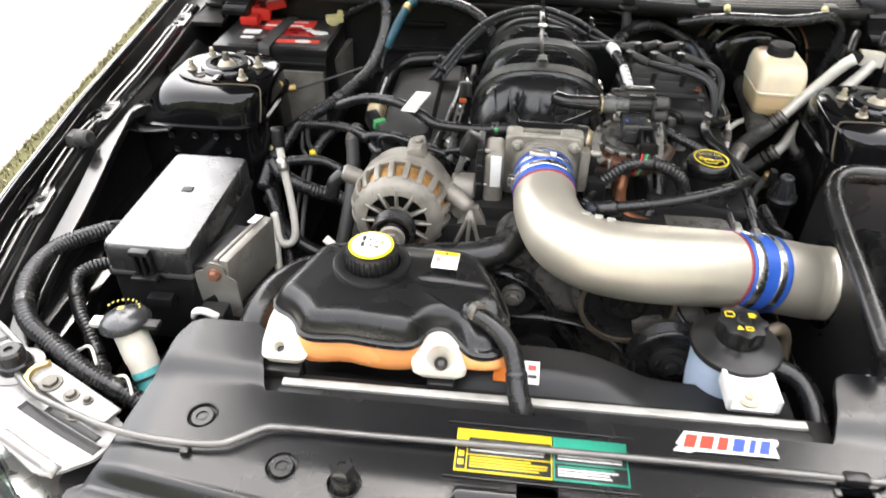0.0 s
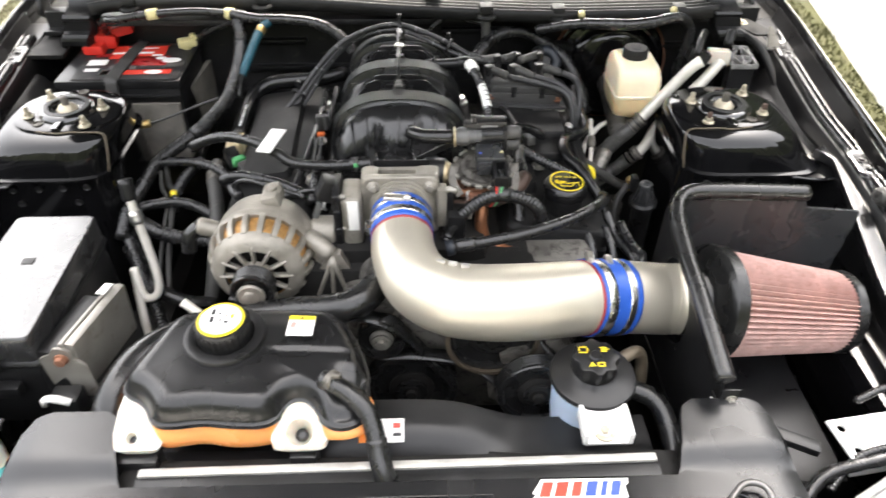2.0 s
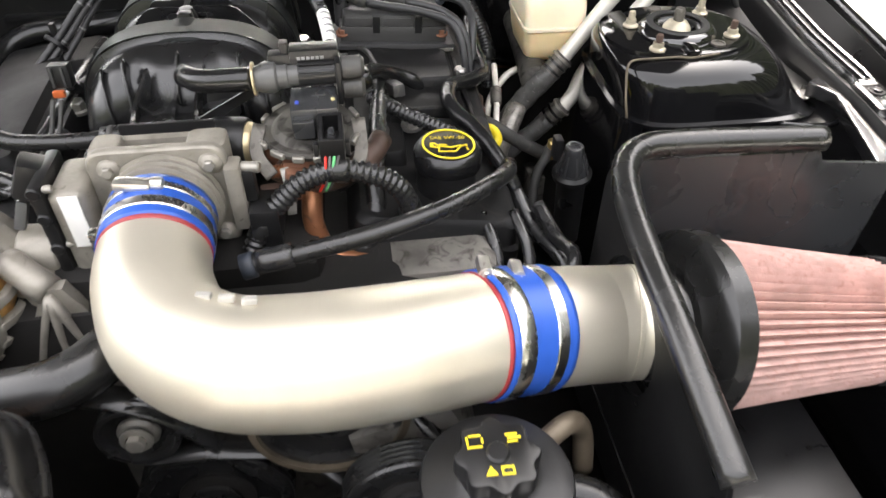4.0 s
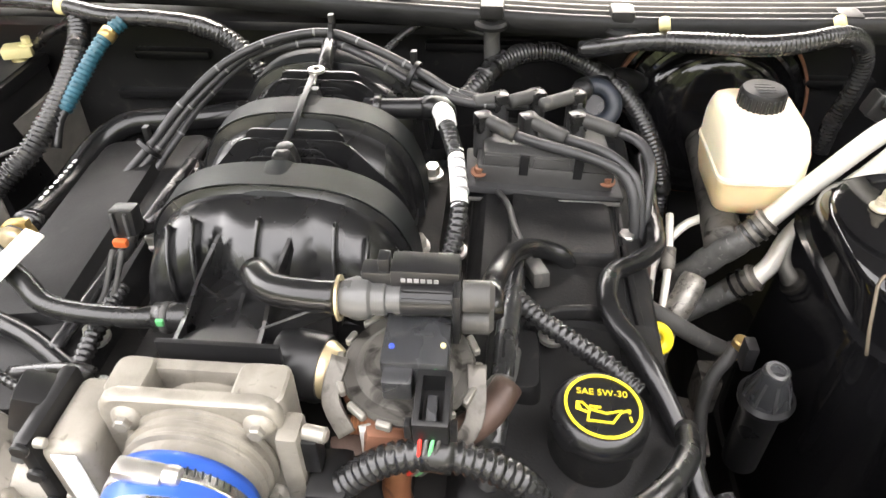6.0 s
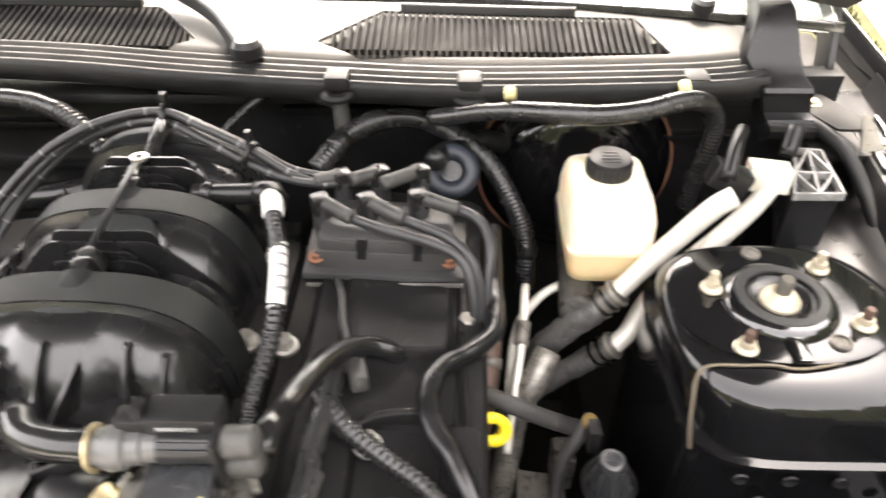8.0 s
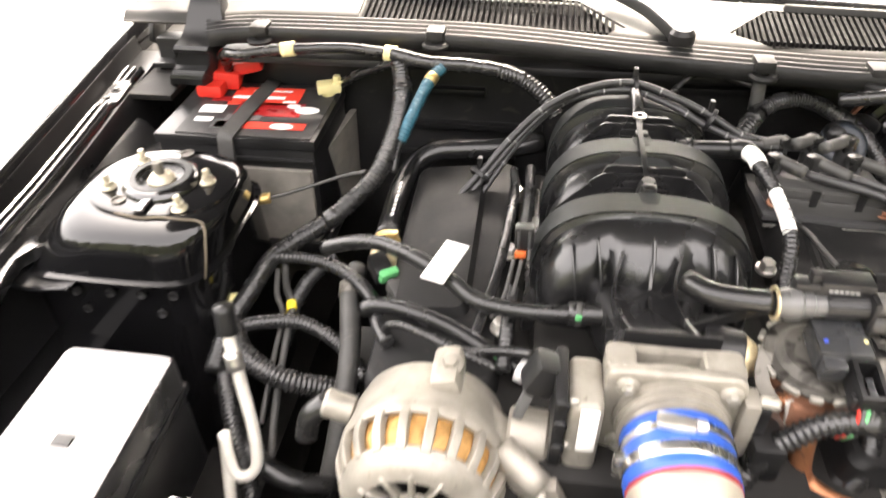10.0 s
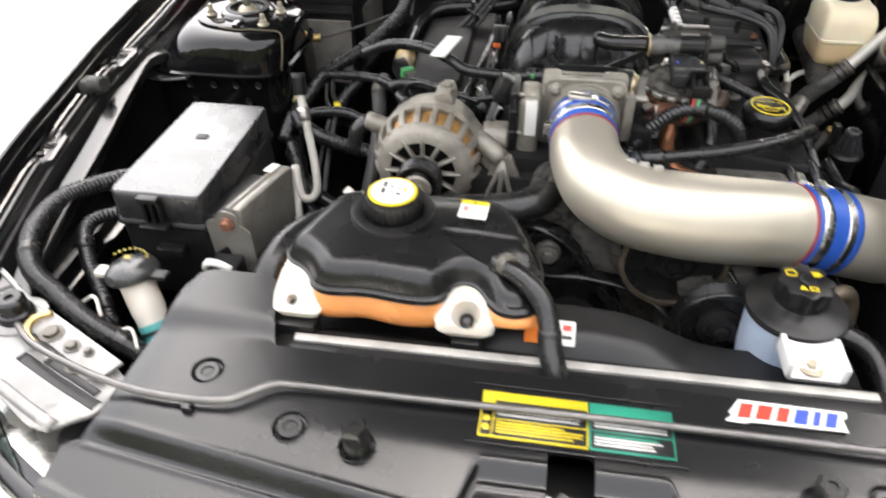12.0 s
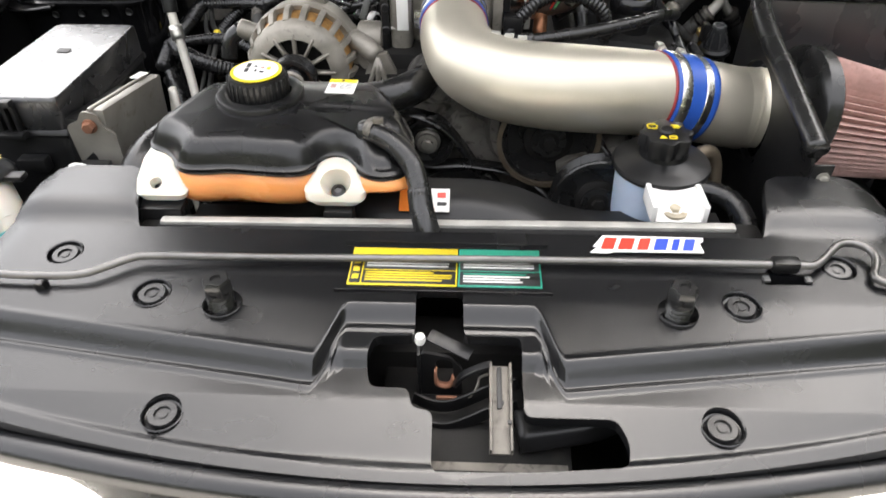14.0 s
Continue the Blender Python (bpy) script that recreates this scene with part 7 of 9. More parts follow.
for k, (dx, m) in enumerate(((-0.006, RED), (-0.002, PORTGREY), (0.002, LIME), (0.006, GREYHOSE))):
    part("wire", pipe(shape(), [(0.1365 + dx, 0.932, 0.962), (0.1340 + dx * 0.7, 0.924, 0.950), (0.131 + dx * 0.6, 0.924, 0.938), (0.126 + dx * 0.6, 0.928, 0.926)], 0.0013, 8), m, reg)
for x, y, m in ((0.1095, 0.9735, PRINTBLUE), (0.1400, 0.9760, CLIPYELLOW), (0.1365, 0.9610, LIME)):
    part("paint_dot", disc(shape(), (x, y, 0.9862 if m is not LIME else 0.9795), (0, -0.05, 1), 0.0018, 0.0022, 0.0004, 10), m, reg)
# the vacuum port that lies across the regulator
part("port_tip", lathe(shape(), [(0.0, 0.0), (0.0105, 0.0), (0.0140, 0.010), (0.0130, 0.018), (0.0105, 0.020), (0.0105, 0.028), (0.0090, 0.029), (0.0090, 0.040), (0, 0.040)], aim((0.0745, 1.002, 0.9970), (1, 0.02, 0.03)), 24), PORTGREY, egr, "pale grey port end")
part("port", lathe(shape(), [(0, 0), (0.0105, 0), (0.0105, 0.032), (0, 0.032)], aim((0.112, 1.003, 0.9980), (1, 0.02, 0.03)), 20), PLASTIC, egr)
for k in range(4):
    a = radians(35 + 36 * k)
    part("port_rib", box(shape(), (0.128, 1.003 - 0.0108 * math.cos(a), 0.9985 + 0.0108 * math.sin(a)), (0.030, 0.0024, 0.0030), 0.0008, pose(0, 0, 0, -math.degrees(a), 0, 0)), PLASTIC, egr)
part("port_flange", box(shape(), (0.1465, 1.003, 0.993), (0.005, 0.026, 0.040), 0.002), PLASTIC, egr)
for z in (1.0025, 0.9835):
    part("port_end", disc(shape(), (0.147, 1.003, z), (1, 0.02, 0.02), 0.0098, 0.022, 0.003, 20), GREYHOSE, egr, "grey rubber port cap")
part("clip", ring(shape(), (0.0725, 1.002, 0.9968), (1, 0.02, 0.03), 0.0115, 0.0030, 0.0025, 28), CREAMZINC, egr)
part("inlet", pipe(shape(), [(0.010, 1.030, 0.990), (0.026, 1.012, 0.993), (0.050, 1.004, 0.996), (0.073, 1.002, 0.997)], 0.0105, 18), GLOSSHOSE, egr)
part("inlet_web", plate(shape(), [(0.012, 0.955), (0.073, 0.988), (0.073, 0.978), (0.050, 0.966), (0.020, 0.945)], -0.0015, 0.0015, Matrix.Translation((0, 1.010, 0)) @ pose(0, 0, 0, 90, 0, 0)), PLASTIC, egr)
part("stay", sweep(shape(), [(0.160, 0.985, 0.962), (0.160, 0.960, 0.940), (0.148, 0.945, 0.925)], rounded([(-0.006, -0.002), (0.006, -0.002), (0.006, 0.002), (-0.006, 0.002)], 0.001), 0.006), DIRTY, egr)
part("stay", sweep(shape(), [(0.074, 0.985, 0.962), (0.070, 0.965, 0.945), (0.082, 0.950, 0.930)], rounded([(-0.006, -0.002), (0.006, -0.002), (0.006, 0.002), (-0.006, 0.002)], 0.001), 0.006), DIRTY, egr)
part("exhaust_pipe", pipe(shape(), [(0.085, 0.968, 0.925), (0.115, 0.955, 0.918), (0.145, 0.958, 0.922), (0.168, 0.972, 0.930), (0.180, 0.992, 0.935)], 0.0105, 14), BROWN, egr, "rust-brown heat pipe")
part("copper_tube", pipe(shape(), [(0.112, 0.965, 0.918), (0.113, 0.950, 0.905), (0.112, 0.940, 0.885), (0.120, 0.936, 0.858), (0.140, 0.922, 0.852), (0.17, 0.915, 0.85)], 0.0095, 14), COPPER, egr, "copper coloured exhaust tube")

# alternator
alt = thing("alternator", "dirty cast alternator with copper windings in its slots", "alternator", (-0.205, 0.90, 0.80))
AM = aim((-0.205, 0.97, 0.862), (0, -1, 0.05))
part("rear_bell", lathe(shape(), [(0, 0), (0.050, 0.0), (0.066, 0.010), (0.071, 0.030), (0.072, 0.062), (0.068, 0.064), (0.05, 0.062)], AM, 48), ALLOY, alt)
part("winding", lathe(shape(), [(0.058, 0.060), (0.0655, 0.066), (0.065, 0.088), (0.054, 0.106), (0.046, 0.104)], AM, 48), WINDING, alt, "copper windings")
b = lathe(shape(), [(0.066, 0.056), (0.0735, 0.056), (0.0748, 0.062), (0.0745, 0.068), (0.0725, 0.072), (0.066, 0.070)], AM, 48, closed=True)
bell = part("front_bell", b, ALLOY, alt, "slotted front bell with spokes")
part("front_ring", lathe(shape(), [(0.044, 0.113), (0.052, 0.108), (0.058, 0.102), (0.0635, 0.098), (0.0655, 0.101), (0.0620, 0.109), (0.056, 0.116), (0.044, 0.119)], AM, 48, closed=True), ALLOY, bell)
turn_ = AM.to_3x3().to_4x4()
for k in range(20):
    a = 2 * math.pi * (k + 0.5) / 20
    c, q = math.cos(a), math.sin(a)
    part("post", sweep(shape(), [AM @ Vector((0.0705 * c, 0.0705 * q, 0.066)), AM @ Vector((0.0700 * c, 0.0700 * q, 0.084)), AM @ Vector((0.0620 * c, 0.0620 * q, 0.103))], rounded([(-0.0046, -0.004), (0.0046, -0.004), (0.0040, 0.0035), (-0.0040, 0.0035)], 0.0012), 0.006, up=turn_ @ Vector((c, q, 0))), ALLOY, bell)
for k in range(12):
    a = 2 * math.pi * k / 12
    part("spoke", box(shape(), AM @ Vector((0.036 * math.cos(a), 0.036 * math.sin(a), 0.115)), (0.030, 0.0048, 0.010), 0.0018, turn_ @ pose(0, 0, 0, 0, 0, math.degrees(a)), 1), ALLOY, bell)
part("nose", lathe(shape(), [(0.008, 0.114), (0.024, 0.114), (0.022, 0.128), (0.008, 0.128)], AM, 28, closed=True), ALLOY, bell)
part("fan", lathe(shape(), [(0, 0.098), (0.046, 0.100), (0.046, 0.104), (0, 0.106)], AM, 36), DARK, alt)
part("pulley", pulley((-0.205, 0.842, 0.868), 0.030, 0.028, RUBBER), RUBBER, alt)
b = disc(shape(), (-0.205, 0.814, 0.870), (0, -1, 0.05), 0.019, 0.006, 0.002, 24)
hexbolt(b, (-0.205, 0.812, 0.870), (0, -1, 0.05), 0.011, 0.010, 1.3)
part("pulley_nut", b, ALLOY, alt)
b = stack(shape(), [[(-0.165, 0.93 + y, 0.905 + z) for y, z in rect(0.05, 0.03, 0.008)], [(-0.135, 0.92 + y, 0.880 + z) for y, z in rect(0.045, 0.03, 0.008)], [(-0.100, 0.90 + y, 0.84 + z) for y, z in rect(0.05, 0.07, 0.012)]])
box(b, (-0.188, 0.950, 0.934), (0.026, 0.044, 0.024), 0.008, pose(0, 0, 0, 0, -15, 0))
hexbolt(b, (-0.186, 0.950, 0.943), (0, -0.2, 1), 0.007, 0.010)
part("ear", b, ALLOY, alt, "cast mounting ear")
part("terminal_post", disc(shape(), (-0.272, 0.935, 0.885), (-1, 0, 0.35), 0.013, 0.030, 0.003, 18), ALLOY, alt)
b = stack(shape(), [[(-0.100 + x * w, 0.886 + y, z) for x, y in rect(1.0, 0.012, 0.004)] for z, w in ((0.775, 0.086), (0.800, 0.076), (0.845, 0.052), (0.872, 0.026), (0.882, 0.018))])
for dx in (-0.030, -0.004, 0.022):
    sweep(b, [(-0.102, 0.880, 0.878), (-0.102 + dx * 0.55, 0.876, 0.835), (-0.101 + dx * 1.2, 0.876, 0.785)], [(-0.0030, -0.006), (0.0030, -0.006), (0.0022, 0.006), (-0.0022, 0.006)], 0.02)
pipe(b, [(-0.104, 0.886, 0.876), (-0.120, 0.895, 0.886), (-0.138, 0.908, 0.893)], 0.013, 14)
part("bracket", b, ALLOY, alt, "finned cast bracket")
part("plug", pipe(shape(), [(-0.295, 0.937, 0.893), (-0.312, 0.930, 0.880), (-0.318, 0.925, 0.855)], 0.011, 12), RUBBER, alt)
part("bolt_head", pipe(shape(), [(-0.300, 0.815, 0.858), (-0.272, 0.805, 0.838)], 0.006, 10), PIPES, alt)

# ---- fuse box side ----
fuse = thing("fuse_box", "black fuse box with a flat grey-black lid", "fuse box", (-0.515, 0.85, 0.74))


def slant_box(x0, x1, y0, y1, zf, zb, drop, r=0.008, skew=0.0):
    """A box whose top runs from zf in front to zb behind."""
    def z_at(y):
        return zf + (zb - zf) * (y - y0) / (y1 - y0)
    base = rounded([(x0, y0), (x1, y0), (x1 - skew, y1), (x0 - skew, y1)], r, 3)
    c = Vector(((x0 + x1) / 2, (y0 + y1) / 2))
    def lay(k, dz):
        return [(c.x + (x - c.x) * k, c.y + (y - c.y) * k, z_at(c.y + (y - c.y) * k) + dz) for x, y in base]
    return stack(shape(), [lay(0.985, -drop), lay(1.0, -drop + 0.004), lay(1.0, -0.006), lay(0.99, -0.002), lay(0.975, 0.0)])


part("lid", slant_box(-0.566, -0.450, 0.714, 0.985, 0.898, 0.878, 0.045, 0.010, 0.018), FUSELID, fuse, "flat satin lid")
part("lid_lip", slant_box(-0.569, -0.447, 0.711, 0.988, 0.858, 0.838, 0.010, 0.010, 0.018), PLASTIC, fuse)
part("body", slant_box(-0.565, -0.451, 0.715, 0.983, 0.852, 0.832, 0.115, 0.010, 0.018), PLASTIC, fuse)
for x in (-0.520, -0.510, -0.500):
    part("latch_leg", box(shape(), (x, 0.708, 0.874), (0.004, 0.008, 0.044), 0.001), PLASTIC, fuse)
part("latch", box(shape(), (-0.510, 0.705, 0.896), (0.026, 0.010, 0.008), 0.002), PLASTIC, fuse, "black snap latch")
part("latch_bar", box(shape(), (-0.510, 0.702, 0.857), (0.034, 0.014, 0.008), 0.002), PLASTIC, fuse)
part("latch_foot", box(shape(), (-0.498, 0.704, 0.818), (0.034, 0.016, 0.018), 0.003), PLASTIC, fuse)
part("lid_mark", box(shape(), (-0.517, 0.87, 0.8875), (0.016, 0.012, 0.0010), 0.0004), INK, fuse)

mod = thing("control_module", "zinc plated bracket with a slim control module", "module", (-0.43, 0.78, 0.76))
turn = pose(0, 0, 0, 0, 0, -6)
b = plate(shape(), rounded([(-0.024, -0.050), (0.030, -0.050), (0.030, 0.012), (0.016, 0.020), (0.015, 0.036), (-0.004, 0.040), (-0.012, 0.026), (-0.028, 0.020)], 0.006, 3), -0.0015, 0.0015, Matrix.Translation((-0.420, 0.712, 0.845)) @ pose(0, 0, 0, 90, 0, -4))
part("front_bracket", b, GALV, mod)
case_turn = pose(0, 0, 0, -6, 0, -9)
part("case", box(shape(), (-0.3985, 0.775, 0.838), (0.014, 0.125, 0.078), 0.003, case_turn), GALV, mod, "slim dull metal case")
part("case_edge", box(shape(), (-0.4080, 0.775, 0.870), (0.006, 0.120, 0.018), 0.002, case_turn), GALV, mod)
part("tray", box(shape(), (-0.430, 0.770, 0.830), (0.034, 0.115, 0.070), 0.004, case_turn), PLASTIC, mod)
part("label", box(shape(), (-0.402, 0.825, 0.875), (0.012, 0.024, 0.0012), 0, pose(0, 0, 0, -8, 0, -9)), WHITE, mod)
part("bolt", hexbolt(shape(), (-0.4175, 0.709, 0.867), (0, -1, 0), 0.0070, 0.008, 1.25), RUST, mod, "rusty bolt")
b = box(shape(), (-0.420, 0.690, 0.806), (0.036, 0.028, 0.040), 0.004)
part("plug", b, PLASTIC, mod)
part("plug_clip", pipe(shape(), [(-0.445, 0.682, 0.815), (-0.438, 0.678, 0.829), (-0.425, 0.677, 0.831), (-0.410, 0.678, 0.822)], 0.005, 8), WHITE, mod, "white plastic plug lock")

wash = thing("washer_filler", "washer fluid filler neck with teal fluid and dark cap", "washer filler", (-0.46, 0.58, 0.76))
top, foot = Vector((-0.504, 0.630, 0.848)), Vector((-0.450, 0.575, 0.745))
axis = (top - foot).normalized()
part("neck", lathe(shape(), [(0.016, 0), (0.018, 0.03), (0.0185, 0.066), (0.0195, 0.066), (0.0195, 0.115), (0, 0.115)], aim(top - axis * 0.115, axis), 28), MILKY, wash, "milky plastic neck")
part("fluid", lathe(shape(), [(0, -0.01), (0.0186, -0.01), (0.0190, 0.062), (0, 0.062)], aim(top - axis * 0.125, axis), 28), TEAL, wash, "teal fluid")
cap = part("cap", lathe(shape(), [(0.0, -0.006), (0.028, -0.006), (0.031, -0.002), (0.031, 0.003), (0.027, 0.010), (0.018, 0.015), (0, 0.017)], aim(top, axis + Vector((0, 0, 1.2))), 36), LID, wash, "dark domed snap cap")
part("tab", box(shape(), (-0.468, 0.625, 0.852), (0.022, 0.014, 0.007), 0.002), PLASTIC, cap)
part("tab", box(shape(), (-0.537, 0.626, 0.848), (0.016, 0.016, 0.007), 0.002), PIPES, cap)
for k in range(9):
    a = radians(200 + k * 17)
    part("print_mark", box(shape(), (-0.505 + 0.019 * math.cos(a) * 1.1, 0.632 - 0.019 * math.sin(a) * 1.0, 0.8655), (0.0028, 0.0030, 0.0008), 0, pose(0, 0, 0, 12, -14, 0)), FADED, cap)
part("symbol", box(shape(), (-0.505, 0.632, 0.8685), (0.009, 0.006, 0.0008), 0, pose(0, 0, 0, 6, -8, 0)), FADED, cap)
part("cable_tie", ring(shape(), top - axis * 0.075, axis, 0.0195, 0.0015, 0.004, 24), PLASTIC, wash)


GROUPS = {"wiring loom": "wiring looms in the engine bay", "hose": "hoses in the engine bay", "cable": "cables in the engine bay", "ignition leads": "ignition leads", "metal line": "metal lines in the engine bay"}


def hose_thing(name, label, category, runs, at=None):
    """A hose, sleeve or cable made of runs: (part name, maker, points, radius, material)."""
    t = thing(name, label, category, at or runs[0][2][0], GROUPS.get(category, ""))
    for pname, maker, pts, r, mat in runs:
        part(pname, maker(shape(), pts, r), mat, t)
    if len(runs) == 1 and category == "wiring loom":
        line = curve_through(pts, 0.006)
        for f in (0.08, 0.5, 0.9):
            i = int(f * (len(line) - 4))
            part("tape_wrap", taped(shape(), line[i:i + 4], r * 1.06), RUBBER, t)
    return t


hose_thing("wiring_loom", "thick black corrugated wiring sleeve beside the fuse box", "wiring loom", [
    ("sleeve", ribbed, [(-0.60, 0.86, 0.82), (-0.634, 0.816, 0.840), (-0.668, 0.752, 0.850), (-0.660, 0.678, 0.853), (-0.630, 0.625, 0.845), (-0.584, 0.598, 0.830), (-0.531, 0.573, 0.815), (-0.474, 0.556, 0.800), (-0.44, 0.545, 0.785)], 0.0125, LOOM)])
hose_thing("wiring_loom", "black corrugated wiring sleeve behind the washer neck", "wiring loom", [
    ("sleeve", ribbed, [(-0.57, 0.80, 0.80), (-0.615, 0.765, 0.82), (-0.633, 0.733, 0.820), (-0.614, 0.693, 0.800), (-0.591, 0.667, 0.780), (-0.56, 0.63, 0.75)], 0.010, LOOM)])
hose_thing("wiring_loom", "thin black sleeve with pale cable ties by the lamp", "wiring loom", [
    ("sleeve", ribbed, [(-0.54, 0.60, 0.79), (-0.50, 0.575, 0.785), (-0.455, 0.548, 0.785)], 0.008, LOOM),
    ("cable_tie", pipe, [(-0.56, 0.600, 0.82), (-0.53, 0.590, 0.842), (-0.515, 0.572, 0.832)], 0.002, PIPES),
    ("cable_tie", pipe, [(-0.50, 0.575, 0.81), (-0.478, 0.566, 0.822), (-0.465, 0.548, 0.812)], 0.002, PIPES)])
hose_thing("coolant_line", "bent aluminium line with a black capped fitting", "metal line", [
    ("cap", pipe, [(-0.427, 1.024, 0.915), (-0.424, 1.014, 0.885)], 0.0105, PLASTIC),
    ("line", pipe, [(-0.424, 1.014, 0.892), (-0.415, 0.998, 0.850), (-0.402, 0.975, 0.790), (-0.396, 0.955, 0.755), (-0.405, 0.945, 0.742), (-0.420, 0.945, 0.748), (-0.431, 0.965, 0.785), (-0.430, 0.960, 0.770), (-0.418, 0.915, 0.70), (-0.40, 0.88, 0.62)], 0.0065, PIPES),
    ("fitting", pipe, [(-0.420, 1.006, 0.868), (-0.416, 0.998, 0.850)], 0.0095, STEEL)])
hose_thing("cooling_hose", "black hoses bundled beside the engine", "hose", [
    ("hose", ribbed, [(-0.470, 1.10, 0.80), (-0.440, 1.06, 0.80), (-0.39, 1.04, 0.79), (-0.34, 1.05, 0.77), (-0.30, 1.06, 0.74)], 0.013, LOOM),
    ("hose", pipe, [(-0.47, 1.05, 0.76), (-0.42, 0.98, 0.74), (-0.37, 0.96, 0.72), (-0.32, 0.97, 0.70)], 0.012, RUBBER),
    ("hose", ribbed, [(-0.48, 1.08, 0.77), (-0.44, 1.00, 0.76), (-0.40, 0.93, 0.70), (-0.39, 0.88, 0.62)], 0.011, LOOM)])

# ---- battery ----
bat = thing("battery", "black battery with red label under a strap", "battery", (-0.545, 1.44, 0.74))
BX, BY, BZ = -0.542, 1.428, 0.918
part("case", box(shape(), (BX, BY, BZ - 0.085), (0.226, 0.165, 0.15), 0.005), PLASTIC, bat)
part("lid", box(shape(), (BX, BY, BZ - 0.008), (0.232, 0.171, 0.016), 0.004), PLASTIC, bat)
part("lid_rib", box(shape(), (BX, BY - 0.088, BZ - 0.030), (0.226, 0.006, 0.006), 0.002), PLASTIC, bat)
lab = part("label", box(shape(), (BX + 0.012, BY - 0.006, BZ + 0.0012), (0.196, 0.150, 0.0012), 0), INK, bat, "red, black and white printed label")
for x, y, w, h, m in [(-0.540, 1.476, 0.105, 0.056, PRINTRED), (-0.508, 1.436, 0.070, 0.040, MAROON), (-0.556, 1.436, 0.030, 0.040, MAROON), (-0.520, 1.388, 0.130, 0.018, PRINTRED), (-0.578, 1.388, 0.024, 0.024, PORTGREY), (-0.552, 1.408, 0.052, 0.016, PORTGREY), (-0.606, 1.430, 0.036, 0.022, WHITE), (-0.607, 1.398, 0.026, 0.012, WHITE), (-0.604, 1.462, 0.030, 0.014, MAROON)]:
    part("print_patch", box(shape(), (x + 0.006, y - 0.012, BZ + 0.0024), (w, h, 0.0008), 0, pose(0, 0, 0, 0, 0, 2)), m, lab)
for x, y, w, h in [(-0.550, 1.470, 0.080, 0.008), (-0.500, 1.460, 0.020, 0.006), (-0.535, 1.492, 0.060, 0.004)]:
    part("print_line", box(shape(), (x + 0.006, y - 0.012, BZ + 0.0033), (w, h, 0.0006), 0, pose(0, 0, 0, 0, 0, 2)), WHITE, lab)
for x, y, rx_, ry_ in [(-0.466, 1.437, 0.018, 0.010), (-0.488, 1.387, 0.017, 0.008), (-0.489, 1.447, 0.010, 0.006)]:
    part("print_oval", plate(shape(), [(x + 0.006 + rx_ * math.cos(math.pi * k / 10), y - 0.012 + ry_ * math.sin(math.pi * k / 10)) for k in range(20)], BZ + 0.0028, BZ + 0.0036), WHITE, lab)
part("strap", sweep(shape(), [(BX - 0.008, BY - 0.100, BZ - 0.075), (BX - 0.008, BY - 0.092, BZ - 0.004), (BX - 0.006, BY - 0.080, BZ + 0.006), (BX - 0.002, BY, BZ + 0.006), (BX + 0.004, BY + 0.085, BZ + 0.004)], rounded([(-0.011, -0.002), (0.011, -0.002), (0.011, 0.002), (-0.011, 0.002)], 0.001), 0.008), GREYHOSE, bat, "grey woven hold-down strap")
b = box(shape(), (BX - 0.070, BY + 0.062, BZ + 0.020), (0.060, 0.042, 0.028), 0.008, pose(0, 0, 0, 0, 8, 12))
box(b, (BX - 0.030, BY + 0.074, BZ + 0.034), (0.045, 0.026, 0.020), 0.006, pose(0, 0, 0, 0, -10, 12))
box(b, (BX - 0.076, BY + 0.035, BZ + 0.012), (0.040, 0.030, 0.020), 0.006)
box(b, (BX - 0.085, BY + 0.095, BZ + 0.030), (0.080, 0.070, 0.034), 0.012, pose(0, 0, 0, 0, 6, 12))
part("terminal_cover", b, RED, bat, "bright red terminal cover")
b = disc(shape(), (BX + 0.098, BY + 0.055, BZ), (0, 0, 1), 0.010, 0.020, 0.002, 18)
box(b, (BX + 0.100, BY + 0.055, BZ + 0.014), (0.036, 0.026, 0.014), 0.004, pose(0, 0, 0, 0, 0, 20))
hexbolt(b, (BX + 0.112, BY + 0.060, BZ + 0.020), (0, 0, 1), 0.006, 0.010)
part("terminal", b, CLIPYELLOW, bat, "tarnished negative terminal clamp")
part("side_label", box(shape(), (BX - 0.03, BY - 0.0862, BZ - 0.045), (0.05, 0.0012, 0.030), 0), WHITE, bat)
cover_b = thing("battery_shield", "grey felt heat shield wrapped round the battery", "heat shield", (-0.54, 1.36, 0.72))
part("front", stack(shape(), [[(x, y, 0.745) for x, y in rounded([(-0.660, 1.345), (-0.440, 1.345), (-0.420, 1.53), (-0.430, 1.53), (-0.449, 1.352), (-0.660, 1.352)], 0.004, 2)], [(x, y, 0.872) for x, y in rounded([(-0.665, 1.338), (-0.436, 1.338), (-0.416, 1.53), (-0.427, 1.53), (-0.447, 1.347), (-0.665, 1.347)], 0.004, 2)]]), FELT, cover_b)
part("tray", box(shape(), (-0.545, 1.44, 0.735), (0.24, 0.20, 0.02), 0.006), PLASTIC, cover_b)

